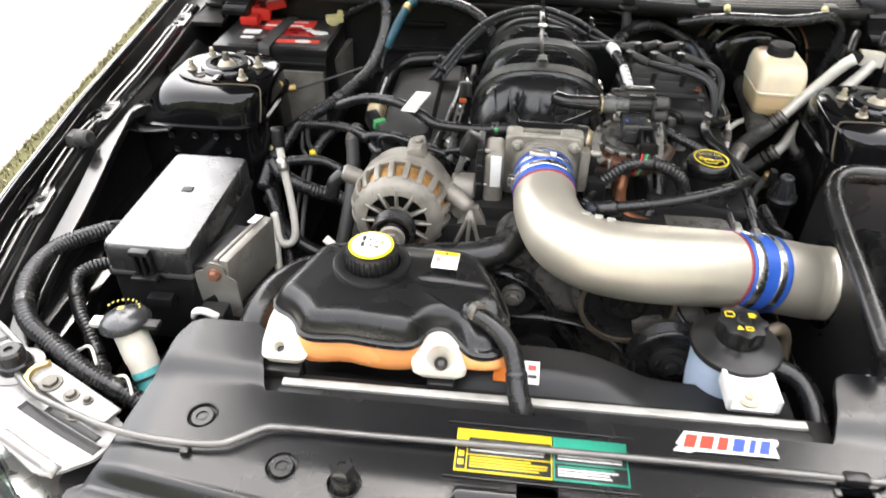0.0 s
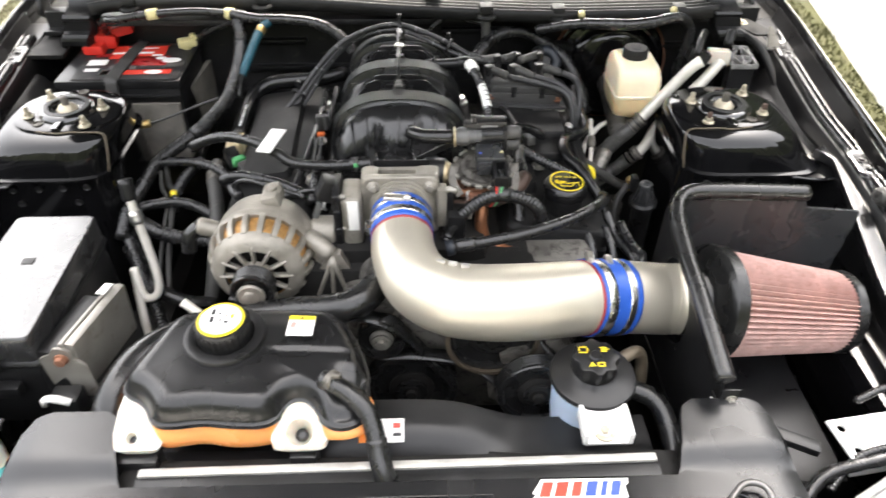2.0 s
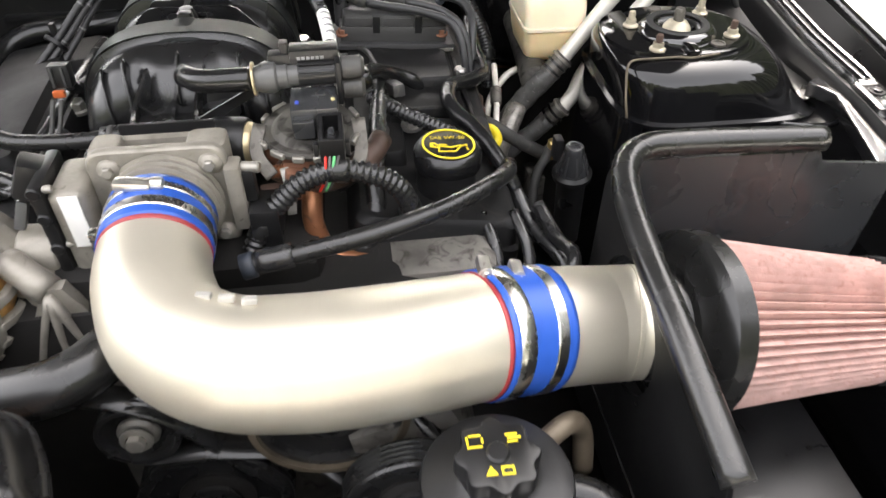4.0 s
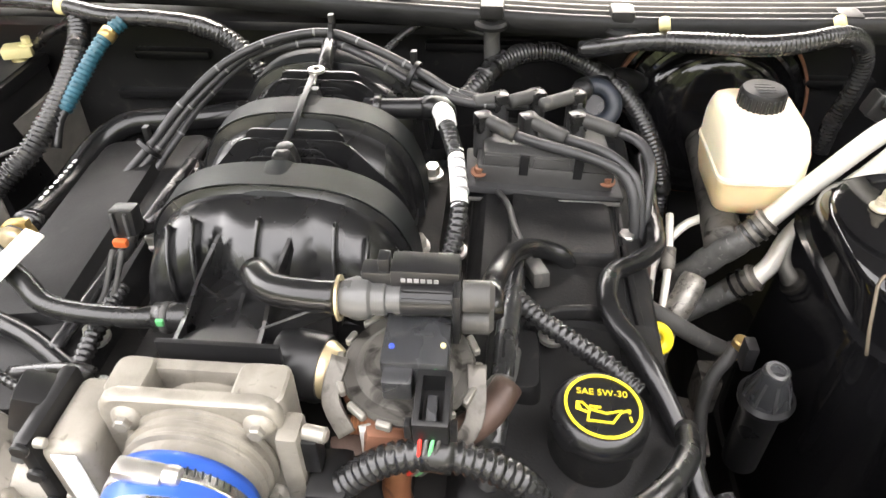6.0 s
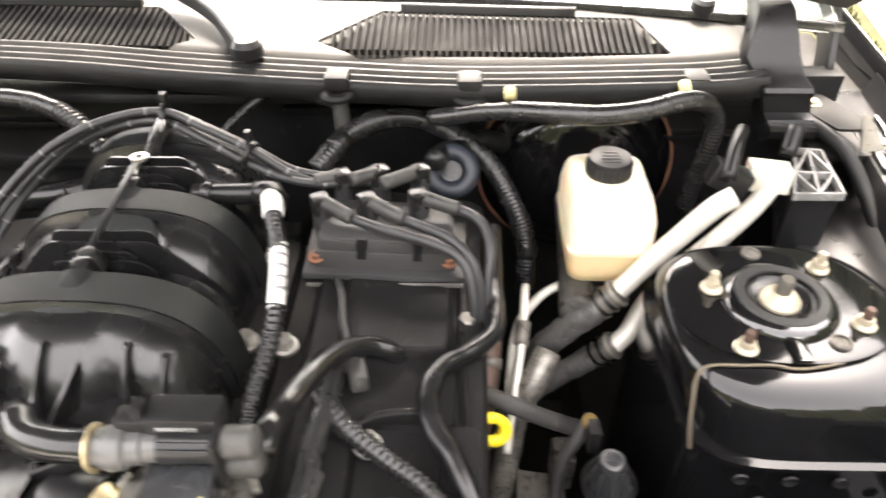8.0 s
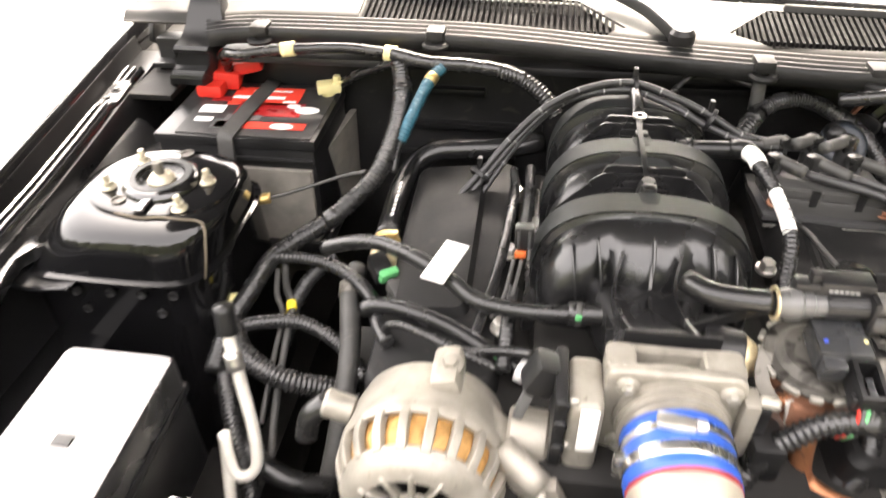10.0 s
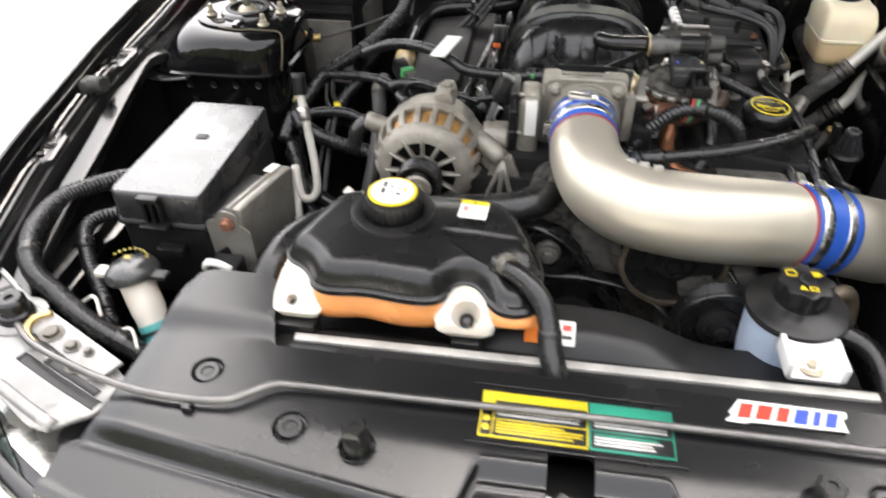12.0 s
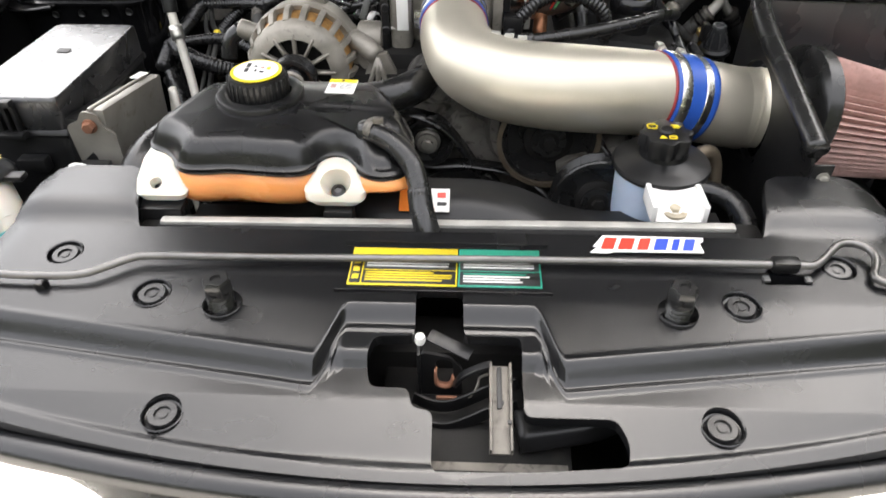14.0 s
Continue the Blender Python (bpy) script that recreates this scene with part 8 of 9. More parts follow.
hose_thing("battery_cable", "black cable with yellow clips along the cowl", "cable", [
    ("cable", pipe, [(-0.60, 1.50, 0.93), (-0.585, 1.46, 0.985), (-0.55, 1.43, 1.000), (-0.513, 1.439, 1.003), (-0.481, 1.444, 1.005), (-0.404, 1.454, 1.006), (-0.336, 1.450, 1.003)], 0.0075, RUBBER),
    ("clip", pipe, [(-0.490, 1.443, 1.004), (-0.472, 1.445, 1.006)], 0.0105, CLIPYELLOW),
    ("clip", pipe, [(-0.345, 1.450, 1.004), (-0.328, 1.450, 1.002)], 0.0105, CLIPYELLOW),
    ("sleeve", taped, [(-0.336, 1.450, 1.003), (-0.281, 1.436, 0.998), (-0.231, 1.440, 0.995), (-0.180, 1.442, 0.988), (-0.150, 1.436, 0.980)], 0.010, LOOM),
    ("sleeve", ribbed, [(-0.185, 1.442, 0.988), (-0.150, 1.436, 0.978), (-0.120, 1.424, 0.960), (-0.105, 1.415, 0.94)], 0.0115, LOOM)])
hose_thing("earth_cable", "black battery earth cable joining the loom", "cable", [
    ("cable", pipe, [(-0.440, 1.497, 0.925), (-0.415, 1.490, 0.940), (-0.395, 1.480, 0.955), (-0.361, 1.470, 0.972), (-0.325, 1.452, 0.990)], 0.0065, RUBBER)])
hose_thing("wiring_loom", "long grey-black corrugated loom down to the wing", "wiring loom", [
    ("sleeve", ribbed, [(-0.325, 1.450, 0.990), (-0.315, 1.415, 0.970), (-0.313, 1.360, 0.943), (-0.326, 1.300, 0.910), (-0.350, 1.270, 0.888), (-0.388, 1.245, 0.860), (-0.433, 1.225, 0.835), (-0.456, 1.207, 0.822), (-0.470, 1.165, 0.805), (-0.480, 1.114, 0.795), (-0.478, 1.05, 0.78)], 0.0125, LOOM)])
hose_thing("wiring_loom", "thinner corrugated branch of the loom to the throttle", "wiring loom", [
    ("sleeve", ribbed, [(-0.452, 1.208, 0.826), (-0.400, 1.206, 0.828), (-0.345, 1.172, 0.840), (-0.300, 1.115, 0.856), (-0.278, 1.060, 0.868), (-0.262, 1.030, 0.876)], 0.0085, LOOM),
    ("branch", pipe, [(-0.300, 1.078, 0.872), (-0.285, 1.079, 0.880), (-0.254, 1.072, 0.885), (-0.202, 1.053, 0.884), (-0.145, 1.020, 0.879), (-0.118, 1.006, 0.877)], 0.0090, GLOSSHOSE),
    ("green_mark", pipe, [(-0.150, 1.0235, 0.8798), (-0.145, 1.0205, 0.8793)], 0.0092, LIME),
    ("white_clip", pipe, [(-0.128, 1.011, 0.878), (-0.118, 1.006, 0.877)], 0.0125, WHITE),
    ("branch", ribbed, [(-0.262, 1.040, 0.874), (-0.262, 1.03, 0.90), (-0.24, 1.018, 0.915), (-0.20, 1.000, 0.915), (-0.15, 0.98, 0.91)], 0.004, LOOM),
    ("branch", pipe, [(-0.275, 1.06, 0.866), (-0.27, 1.01, 0.85), (-0.275, 0.96, 0.83)], 0.006, RUBBER)])
hose_thing("tape_marked_lead", "lead wrapped in blue-green tape under the cowl", "cable", [
    ("lead", ribbed, [(-0.262, 1.430, 0.994), (-0.275, 1.415, 0.985), (-0.285, 1.390, 0.970), (-0.298, 1.357, 0.945), (-0.306, 1.338, 0.930)], 0.0085, CYAN),
    ("tie", pipe, [(-0.272, 1.419, 0.988), (-0.277, 1.410, 0.982)], 0.0095, BRASS),
    ("end", pipe, [(-0.304, 1.342, 0.933), (-0.309, 1.328, 0.922), (-0.311, 1.310, 0.900)], 0.0055, RUBBER)])
hose_thing("heater_hose", "black heater hose with worn white print", "hose", [
    ("hose", pipe, [(-0.120, 1.420, 0.895), (-0.165, 1.402, 0.893), (-0.225, 1.396, 0.890), (-0.272, 1.390, 0.885), (-0.299, 1.362, 0.872), (-0.307, 1.300, 0.860), (-0.304, 1.245, 0.864), (-0.299, 1.205, 0.870), (-0.297, 1.185, 0.873)], 0.0150, GLOSSHOSE),
    ("clamp", pipe, [(-0.3005, 1.222, 0.8675), (-0.2995, 1.208, 0.8695)], 0.0168, LOOM),
    ("fitting", pipe, [(-0.297, 1.185, 0.873), (-0.296, 1.168, 0.873), (-0.296, 1.155, 0.868)], 0.0170, CREAMZINC)])
for k in range(9):
    part("print_mark", box(shape(), (-0.3040 + 0.0004 * k, 1.330 - 0.0105 * k, 0.8772 + 0.0003 * k), (0.0040, 0.0055 if k % 3 else 0.0030, 0.0012), 0, pose(0, 0, 0, 3, -12, 0)), WHITE, bpy.data.objects["heater_hose"])

pcv = hose_thing("breather_hose", "black breather hose with a white tag", "hose", [
    ("hose", pipe, [(-0.360, 1.150, 0.895), (-0.320, 1.140, 0.915), (-0.285, 1.128, 0.925), (-0.241, 1.100, 0.932), (-0.200, 1.072, 0.928), (-0.173, 1.055, 0.921), (-0.124, 1.048, 0.920), (-0.075, 1.050, 0.920)], 0.0085, RUBBER),
    ("coupling", pipe, [(-0.085, 1.050, 0.920), (-0.04, 1.052, 0.921)], 0.0115, RUBBER),
    ("ring", pipe, [(-0.078, 1.050, 0.920), (-0.073, 1.050, 0.920)], 0.0125, GREYHOSE)])
part("green_mark", box(shape(), (-0.076, 1.0385, 0.926), (0.006, 0.003, 0.006), 0.001), LIME, pcv)
part("tag", box(shape(), (-0.210, 1.084, 0.944), (0.030, 0.050, 0.003), 0.002, pose(0, 0, 0, 18, -12, -30)), WHITE, pcv, "blank white tag")
sens = thing("sensor_plug", "black sensor plug with a green lock clip", "plug", (-0.285, 1.13, 0.85))
part("body", box(shape(), (-0.296, 1.150, 0.872), (0.022, 0.030, 0.026), 0.004, pose(0, 0, 0, 20, 0, 35)), PLASTIC, sens)
part("lock", box(shape(), (-0.283, 1.136, 0.874), (0.022, 0.010, 0.018), 0.003, pose(0, 0, 0, 20, 0, 35)), LIME, sens)
part("neck", box(shape(), (-0.268, 1.118, 0.868), (0.022, 0.026, 0.022), 0.004, pose(0, 0, 0, 20, 0, 35)), GREYHOSE, sens)
b = disc(shape(), (-0.268, 1.11, 0.86), (0.2, -0.4, -1), 0.010, 0.05, 0.002, 16)
part("stem", b, PLASTIC, sens)
inj = thing("injector_plug", "black injector plug with orange lock and grey wires", "plug", (-0.136, 1.12, 0.90))
part("body", box(shape(), (-0.133, 1.126, 0.952), (0.020, 0.018, 0.024), 0.003, pose(0, 0, 0, -10, 0, 4)), PLASTIC, inj)
for dx in (-0.0055, 0.0055):
    part("latch", box(shape(), (-0.133 + dx, 1.1155, 0.954), (0.003, 0.003, 0.020), 0.001, pose(0, 0, 0, -10, 0, 4)), GREYBOX, inj)
part("lock", box(shape(), (-0.136, 1.1125, 0.938), (0.012, 0.006, 0.007), 0.002), ORANGELOCK, inj)
for dx in (-0.004, 0.004):
    part("wire", pipe(shape(), [(-0.138 + dx, 1.108, 0.934), (-0.146 + dx, 1.085, 0.902), (-0.157 + dx, 1.065, 0.89)], 0.0022, 8), GREYHOSE, inj)
part("sleeve", ribbed(shape(), [(-0.133, 1.34, 0.90), (-0.132, 1.25, 0.905), (-0.135, 1.16, 0.92), (-0.134, 1.135, 0.945)], 0.0065, 10), LOOM, inj)
part("sleeve", ribbed(shape(), [(-0.142, 1.10, 0.90), (-0.143, 1.05, 0.895), (-0.143, 1.00, 0.885)], 0.0075, 10), LOOM, inj)
hose_thing("sensor_lead", "black taped leads lying over the rocker cover", "cable", [
    ("lead", taped, [(-0.155, 1.34, 0.895), (-0.150, 1.28, 0.905), (-0.153, 1.20, 0.905), (-0.160, 1.12, 0.90), (-0.175, 1.04, 0.885)], 0.006, LOOM),
    ("lead", pipe, [(-0.20, 1.02, 0.88), (-0.15, 1.015, 0.895), (-0.115, 1.00, 0.91), (-0.11, 0.97, 0.93)], 0.0055, RUBBER)])

# ---- ignition leads and coil pack ----
coil = thing("coil_pack", "grey ignition coil pack with six lead towers", "coil pack", (0.205, 1.33, 0.87))
CM = Matrix.Translation((0.212, 1.300, 0.920)) @ pose(0, 0, 0, -4, 4, 2)
CT = CM.to_3x3().to_4x4()
part("body", box(shape(), CM @ Vector((0, 0, 0)), (0.124, 0.070, 0.034), 0.004, CT), COILGREY, coil)
part("ledge", box(shape(), CM @ Vector((0, -0.003, -0.006)), (0.132, 0.070, 0.020), 0.003, CT), COILGREY, coil)
part("base", box(shape(), CM @ Vector((0, -0.008, -0.018)), (0.152, 0.080, 0.008), 0.003, CT), GREYBOX, coil)
for dx in (-0.022, 0.030):
    part("dark_channel", box(shape(), CM @ Vector((dx, -0.0360, 0.006)), (0.009, 0.005, 0.020), 0.001, CT), PLASTIC, coil)
for dx in (-0.043, 0.004, 0.048):
    part("panel", box(shape(), CM @ Vector((dx, -0.0352, 0.009)), (0.034, 0.002, 0.010), 0.0006, CT), COILGREY, coil)
for dx, dy in ((-0.064, -0.034), (0.060, -0.034)):
    part("bolt", hexbolt(shape(), CM @ Vector((dx, dy, -0.006)), (0, -0.2, 1), 0.005, 0.007), RUST, coil)
part("bracket", plate(shape(), [(0.140, 1.250), (0.285, 1.250), (0.290, 1.36), (0.140, 1.36)], 0.898, 0.901), PLASTIC, coil, "black bracket plate with a bright edge")
part("bracket_edge", box(shape(), (0.2125, 1.249, 0.8995), (0.145, 0.002, 0.004), 0.0006), STEEL, coil)
part("bracket_leg", box(shape(), (0.286, 1.226, 0.882), (0.004, 0.050, 0.012), 0.001), SATIN, coil)
ENDS = []
for top_, end_ in [((0.151, 1.302, 0.958), (0.183, 1.285, 0.950)), ((0.166, 1.342, 0.960), (0.140, 1.334, 0.958)), ((0.195, 1.305, 0.957), (0.231, 1.286, 0.948)), ((0.203, 1.346, 0.962), (0.176, 1.330, 0.962)), ((0.243, 1.314, 0.955), (0.282, 1.307, 0.945)), ((0.243, 1.348, 0.962), (0.207, 1.324, 0.962))]:
    top_, end_ = Vector(top_), Vector(end_)
    part("tower", disc(shape(), (top_.x, top_.y, 0.915), (0, 0, 1), 0.0095, top_.z - 0.918, 0.002, 16), GREYBOX, coil)
    part("boot", box(shape(), top_ - Vector((0, 0, 0.004)), (0.018, 0.018, 0.020), 0.005, pose(0, 0, 0, 0, 0, 25)), RUBBER, coil, "rubber lead boot")
    part("boot_sleeve", pipe(shape(), [top_, top_.lerp(end_, 0.5), end_], 0.0072, 14), GREYHOSE, coil)
    ENDS.append(end_)
hose_thing("ignition_leads", "bundle of dark ignition leads arching over the manifold", "ignition leads", [
    ("lead", pipe, [(-0.245, 1.235, 0.872), (-0.226, 1.268, 0.888), (-0.192, 1.297, 0.920), (-0.162, 1.320, 0.952), (-0.122, 1.350, 0.983), (-0.072, 1.374, 1.001), (-0.016, 1.386, 1.006), (0.034, 1.362, 1.001), (0.080, 1.349, 0.984), (0.118, 1.336, 0.966), (0.150, 1.338, 0.950)], 0.0042, WIRE),
    ("lead", pipe, [(-0.232, 1.232, 0.872), (-0.214, 1.270, 0.888), (-0.184, 1.300, 0.917), (-0.154, 1.326, 0.949), (-0.112, 1.360, 0.981), (-0.064, 1.382, 0.998), (-0.014, 1.392, 1.001), (0.038, 1.368, 0.996), (0.085, 1.353, 0.980), (0.125, 1.345, 0.962), (0.190, 1.350, 0.950)], 0.0042, WIRE),
    ("lead", pipe, [(-0.205, 1.250, 0.872), (-0.194, 1.282, 0.890), (-0.176, 1.306, 0.912), (-0.148, 1.336, 0.945), (-0.106, 1.371, 0.976), (-0.058, 1.383, 0.992), (-0.014, 1.381, 0.997), (0.034, 1.356, 0.991), (0.080, 1.340, 0.973), (0.130, 1.330, 0.960), (0.196, 1.345, 0.950), (0.235, 1.352, 0.952)], 0.0042, WIRE)])
for ob in [o for o in bpy.data.objects["ignition_leads"].children]:
    way_ = [Vector(v.co) for v in ob.data.vertices]
    rings_ = [sum(way_[i:i + 12], Vector()) / 12 for i in range(0, len(way_) - 11, 12)]
    for k in range(6, len(rings_) - 3, 9):
        part("print_mark", pipe(shape(), [rings_[k], rings_[k] + (rings_[k + 1] - rings_[k]) * 0.4], 0.0043, 12, 0.003), PRINTGREY, ob)
for at, ax, rr in [((-0.196, 1.294, 0.914), (0.6, 0.6, 0.6), 0.012), ((-0.012, 1.386, 1.000), (1, 0.1, 0), 0.012), ((0.078, 1.347, 0.980), (1, -0.3, -0.4), 0.012)]:
    b = ring(shape(), Vector(at) - Vector(ax).normalized() * 0.003, ax, rr, 0.0025, 0.006, 20)
    box(b, Vector(at) + Vector((0.0, 0.006, 0.014)), (0.006, 0.008, 0.018), 0.001)
    part("lead_clip", b, PLASTIC, bpy.data.objects["ignition_leads"])
hose_thing("ignition_lead", "grey ignition lead from the coil to the near bank", "ignition leads", [
    ("lead", pipe, [tuple(ENDS[0]), (0.203, 1.275, 0.949), (0.230, 1.264, 0.948), (0.260, 1.257, 0.942), (0.280, 1.249, 0.936), (0.291, 1.238, 0.924), (0.296, 1.226, 0.900), (0.298, 1.215, 0.86)], 0.0050, WIRE)])
hose_thing("ignition_lead", "grey ignition lead from the coil to the near bank", "ignition leads", [
    ("lead", pipe, [tuple(ENDS[2]), (0.248, 1.276, 0.948), (0.272, 1.266, 0.943), (0.290, 1.252, 0.934), (0.299, 1.240, 0.918), (0.303, 1.228, 0.890), (0.304, 1.215, 0.86)], 0.0050, WIRE)])
hose_thing("ignition_lead", "grey ignition lead from the coil to the near bank", "ignition leads", [
    ("lead", pipe, [tuple(ENDS[4]), (0.297, 1.297, 0.944), (0.307, 1.283, 0.940), (0.311, 1.264, 0.930), (0.309, 1.247, 0.912), (0.307, 1.232, 0.885), (0.306, 1.22, 0.85)], 0.0052, WIRE)])
tag = thing("lead_tag", "small white printed tag on a lead", "tag", (0.322, 1.330, 0.83))
part("tag", box(shape(), (0.322, 1.330, 0.832), (0.013, 0.004, 0.030), 0.001, pose(0, 0, 0, -30, 12, 10)), WHITE, tag)
for k in range(3):
    part("print_mark", box(shape(), (0.3215 - 0.0012 * k, 1.3315 - 0.0042 * k, 0.8415 - 0.0075 * k), (0.007, 0.0012, 0.0035), 0, pose(0, 0, 0, -30, 12, 10)), INK, tag)
hose_thing("wiring_loom", "black corrugated loom arching behind the coil pack", "wiring loom", [
    ("sleeve", fine_ribbed, [(0.130, 1.390, 0.935), (0.143, 1.406, 0.945), (0.166, 1.438, 0.955), (0.201, 1.462, 0.957), (0.235, 1.474, 0.950), (0.277, 1.472, 0.930), (0.315, 1.454, 0.905), (0.342, 1.429, 0.870), (0.360, 1.409, 0.825), (0.362, 1.39, 0.77)], 0.0125, LOOM)])
hose_thing("wiring_loom", "black corrugated loom clipped along the cowl", "wiring loom", [
    ("sleeve", taped, [(0.250, 1.430, 0.975), (0.272, 1.424, 0.981), (0.304, 1.416, 0.990), (0.345, 1.406, 0.997)], 0.0095, LOOM),
    ("sleeve", fine_ribbed, [(0.335, 1.407, 0.996), (0.384, 1.394, 1.000), (0.423, 1.391, 1.000), (0.467, 1.399, 1.001), (0.514, 1.422, 1.000), (0.546, 1.443, 0.984), (0.562, 1.452, 0.955), (0.562, 1.454, 0.920), (0.558, 1.461, 0.880), (0.556, 1.461, 0.840)], 0.0110, LOOM),
    ("clip", pipe, [(0.333, 1.415, 1.006), (0.333, 1.425, 1.012)], 0.006, CLIPYELLOW),
    ("clip", pipe, [(0.514, 1.430, 1.006), (0.514, 1.440, 1.012)], 0.006, CLIPYELLOW)])
hose_thing("vacuum_hose", "thin black hose looping over the firewall", "hose", [
    ("hose", pipe, [(0.02, 1.40, 0.96), (0.06, 1.445, 0.985), (0.09, 1.46, 0.990), (0.13, 1.45, 0.985), (0.155, 1.445, 0.98)], 0.004, RUBBER),
    ("bracket", pipe, [(0.153, 1.447, 1.000), (0.154, 1.442, 0.975), (0.155, 1.44, 0.95)], 0.009, GREYHOSE)])

# ---- right bank hoses ----
sl = hose_thing("oxygen_sensor_lead", "black sensor lead with a long white label", "cable", [
    ("plug", pipe, [(0.112, 1.282, 0.975), (0.116, 1.270, 0.977), (0.119, 1.255, 0.974)], 0.0095, WHITE),
    ("sleeve", ribbed, [(0.117, 1.262, 0.975), (0.124, 1.240, 0.971), (0.130, 1.218, 0.966)], 0.008, LOOM),
    ("label", pipe, [(0.129, 1.226, 0.967), (0.134, 1.190, 0.959), (0.137, 1.163, 0.951)], 0.0074, WHITE),
    ("sleeve", ribbed, [(0.137, 1.166, 0.952), (0.136, 1.148, 0.943), (0.132, 1.130, 0.930), (0.126, 1.107, 0.915), (0.124, 1.08, 0.90)], 0.008, LOOM)])
for k in range(4):
    part("print_mark", pipe(shape(), [(0.1315 + 0.0017 * k, 1.212 - 0.011 * k, 0.9642 - 0.0026 * k), (0.1318 + 0.0017 * k, 1.210 - 0.011 * k, 0.9637 - 0.0026 * k)], 0.0076, 12), PRINTGREY, sl)
hose_thing("fuel_connector", "black connector running from manifold to sensor lead", "connector", [
    ("body", pipe, [(0.035, 1.300, 0.966), (0.065, 1.298, 0.968), (0.098, 1.293, 0.972)], 0.010, PLASTIC),
    ("end", pipe, [(0.095, 1.294, 0.972), (0.112, 1.290, 0.974), (0.115, 1.280, 0.972)], 0.0115, PLASTIC),
    ("ring", pipe, [(0.045, 1.299, 0.967), (0.052, 1.299, 0.967)], 0.0125, LOOM)])
hose_thing("vapour_hose", "dark grey bent hose from regulator to rocker cover", "hose", [
    ("hose", pipe, [(0.232, 1.165, 0.885), (0.228, 1.163, 0.902), (0.212, 1.162, 0.911), (0.196, 1.150, 0.922), (0.183, 1.125, 0.937), (0.174, 1.092, 0.952), (0.167, 1.056, 0.965), (0.167, 1.025, 0.985), (0.167, 1.008, 0.9835)], 0.0085, GLOSSHOSE)])
hose_thing("wiring_loom", "black corrugated sleeve crossing the rocker cover", "wiring loom", [
    ("sleeve", ribbed, [(0.176, 1.105, 0.918), (0.201, 1.077, 0.916), (0.229, 1.056, 0.911), (0.256, 1.039, 0.904), (0.275, 1.025, 0.895)], 0.0080, LOOM),
    ("sleeve", taped, [(0.186, 1.150, 0.912), (0.184, 1.10, 0.918), (0.180, 1.060, 0.920), (0.177, 1.01, 0.918), (0.172, 0.965, 0.905)], 0.0085, LOOM)])
plug = thing("grey_plug", "small grey wiring plug by the coil pack", "plug", (0.20, 1.15, 0.90))
part("body", box(shape(), (0.203, 1.128, 0.914), (0.014, 0.030, 0.014), 0.003, pose(0, 0, 0, -15, 0, 15)), GREYHOSE, plug)
part("wire", pipe(shape(), [(0.165, 1.26, 0.905), (0.178, 1.22, 0.915), (0.185, 1.18, 0.918), (0.198, 1.142, 0.916)], 0.003, 8), GREYHOSE, plug)
hose_thing("wiring_loom", "smooth black loom winding past the oil cap", "wiring loom", [
    ("sleeve", taped, [(0.316, 1.33, 0.905), (0.316, 1.300, 0.896), (0.316, 1.267, 0.890), (0.315, 1.207, 0.890), (0.304, 1.184, 0.893), (0.288, 1.165, 0.898), (0.268, 1.145, 0.905), (0.260, 1.122, 0.908), (0.259, 1.099, 0.908), (0.266, 1.080, 0.904), (0.278, 1.062, 0.900), (0.292, 1.035, 0.890), (0.306, 1.005, 0.874), (0.312, 0.998, 0.862)], 0.0088, GLOSSHOSE),
    ("branch", taped, [(0.312, 0.998, 0.862), (0.325, 0.96, 0.84), (0.345, 0.92, 0.83), (0.36, 0.88, 0.80)], 0.008, LOOM)])
hose_thing("crankcase_hose", "glossy black hose across the front of the engine", "hose", [
    ("hose", pipe, [(0.060, 0.866, 0.902), (0.114, 0.870, 0.910), (0.169, 0.880, 0.915), (0.226, 0.900, 0.919), (0.268, 0.928, 0.918), (0.294, 0.962, 0.908), (0.305, 1.000, 0.890)], 0.0080, RUBBER),
    ("end", pipe, [(0.070, 0.867, 0.904), (0.100, 0.869, 0.908)], 0.0105, LOOM),
    ("clip", pipe, [(0.058, 0.865, 0.902), (0.068, 0.866, 0.904)], 0.0110, BLUEGREY)])
hose_thing("wiring_loom", "corrugated loom arching beside the throttle", "wiring loom", [
    ("sleeve", ribbed, [(0.060, 0.912, 0.880), (0.072, 0.922, 0.902), (0.088, 0.926, 0.920), (0.108, 0.929, 0.936), (0.130, 0.930, 0.944), (0.150, 0.930, 0.944), (0.175, 0.929, 0.936), (0.192, 0.930, 0.920), (0.200, 0.936, 0.895), (0.198, 0.945, 0.87)], 0.0098, LOOM)])
hose_thing("vacuum_hose", "black hose behind the looped sleeve", "hose", [
    ("hose", pipe, [(0.135, 0.975, 0.90), (0.160, 0.975, 0.915), (0.170, 0.965, 0.90), (0.168, 0.945, 0.875), (0.155, 0.93, 0.85)], 0.0095, RUBBER),
    ("hose", pipe, [(0.150, 0.985, 0.915), (0.175, 1.005, 0.918), (0.182, 1.04, 0.915)], 0.0085, GREYHOSE)])
lead = thing("red_capped_lead", "black lead with a red cap beside the intake", "cable", (0.33, 0.88, 0.83))
part("lead", taped(shape(), [(0.33, 0.97, 0.86), (0.34, 0.93, 0.85), (0.345, 0.89, 0.86), (0.335, 0.87, 0.84)], 0.007), LOOM, lead)
part("cap", box(shape(), (0.330, 0.862, 0.862), (0.020, 0.014, 0.010), 0.003), RED, lead)
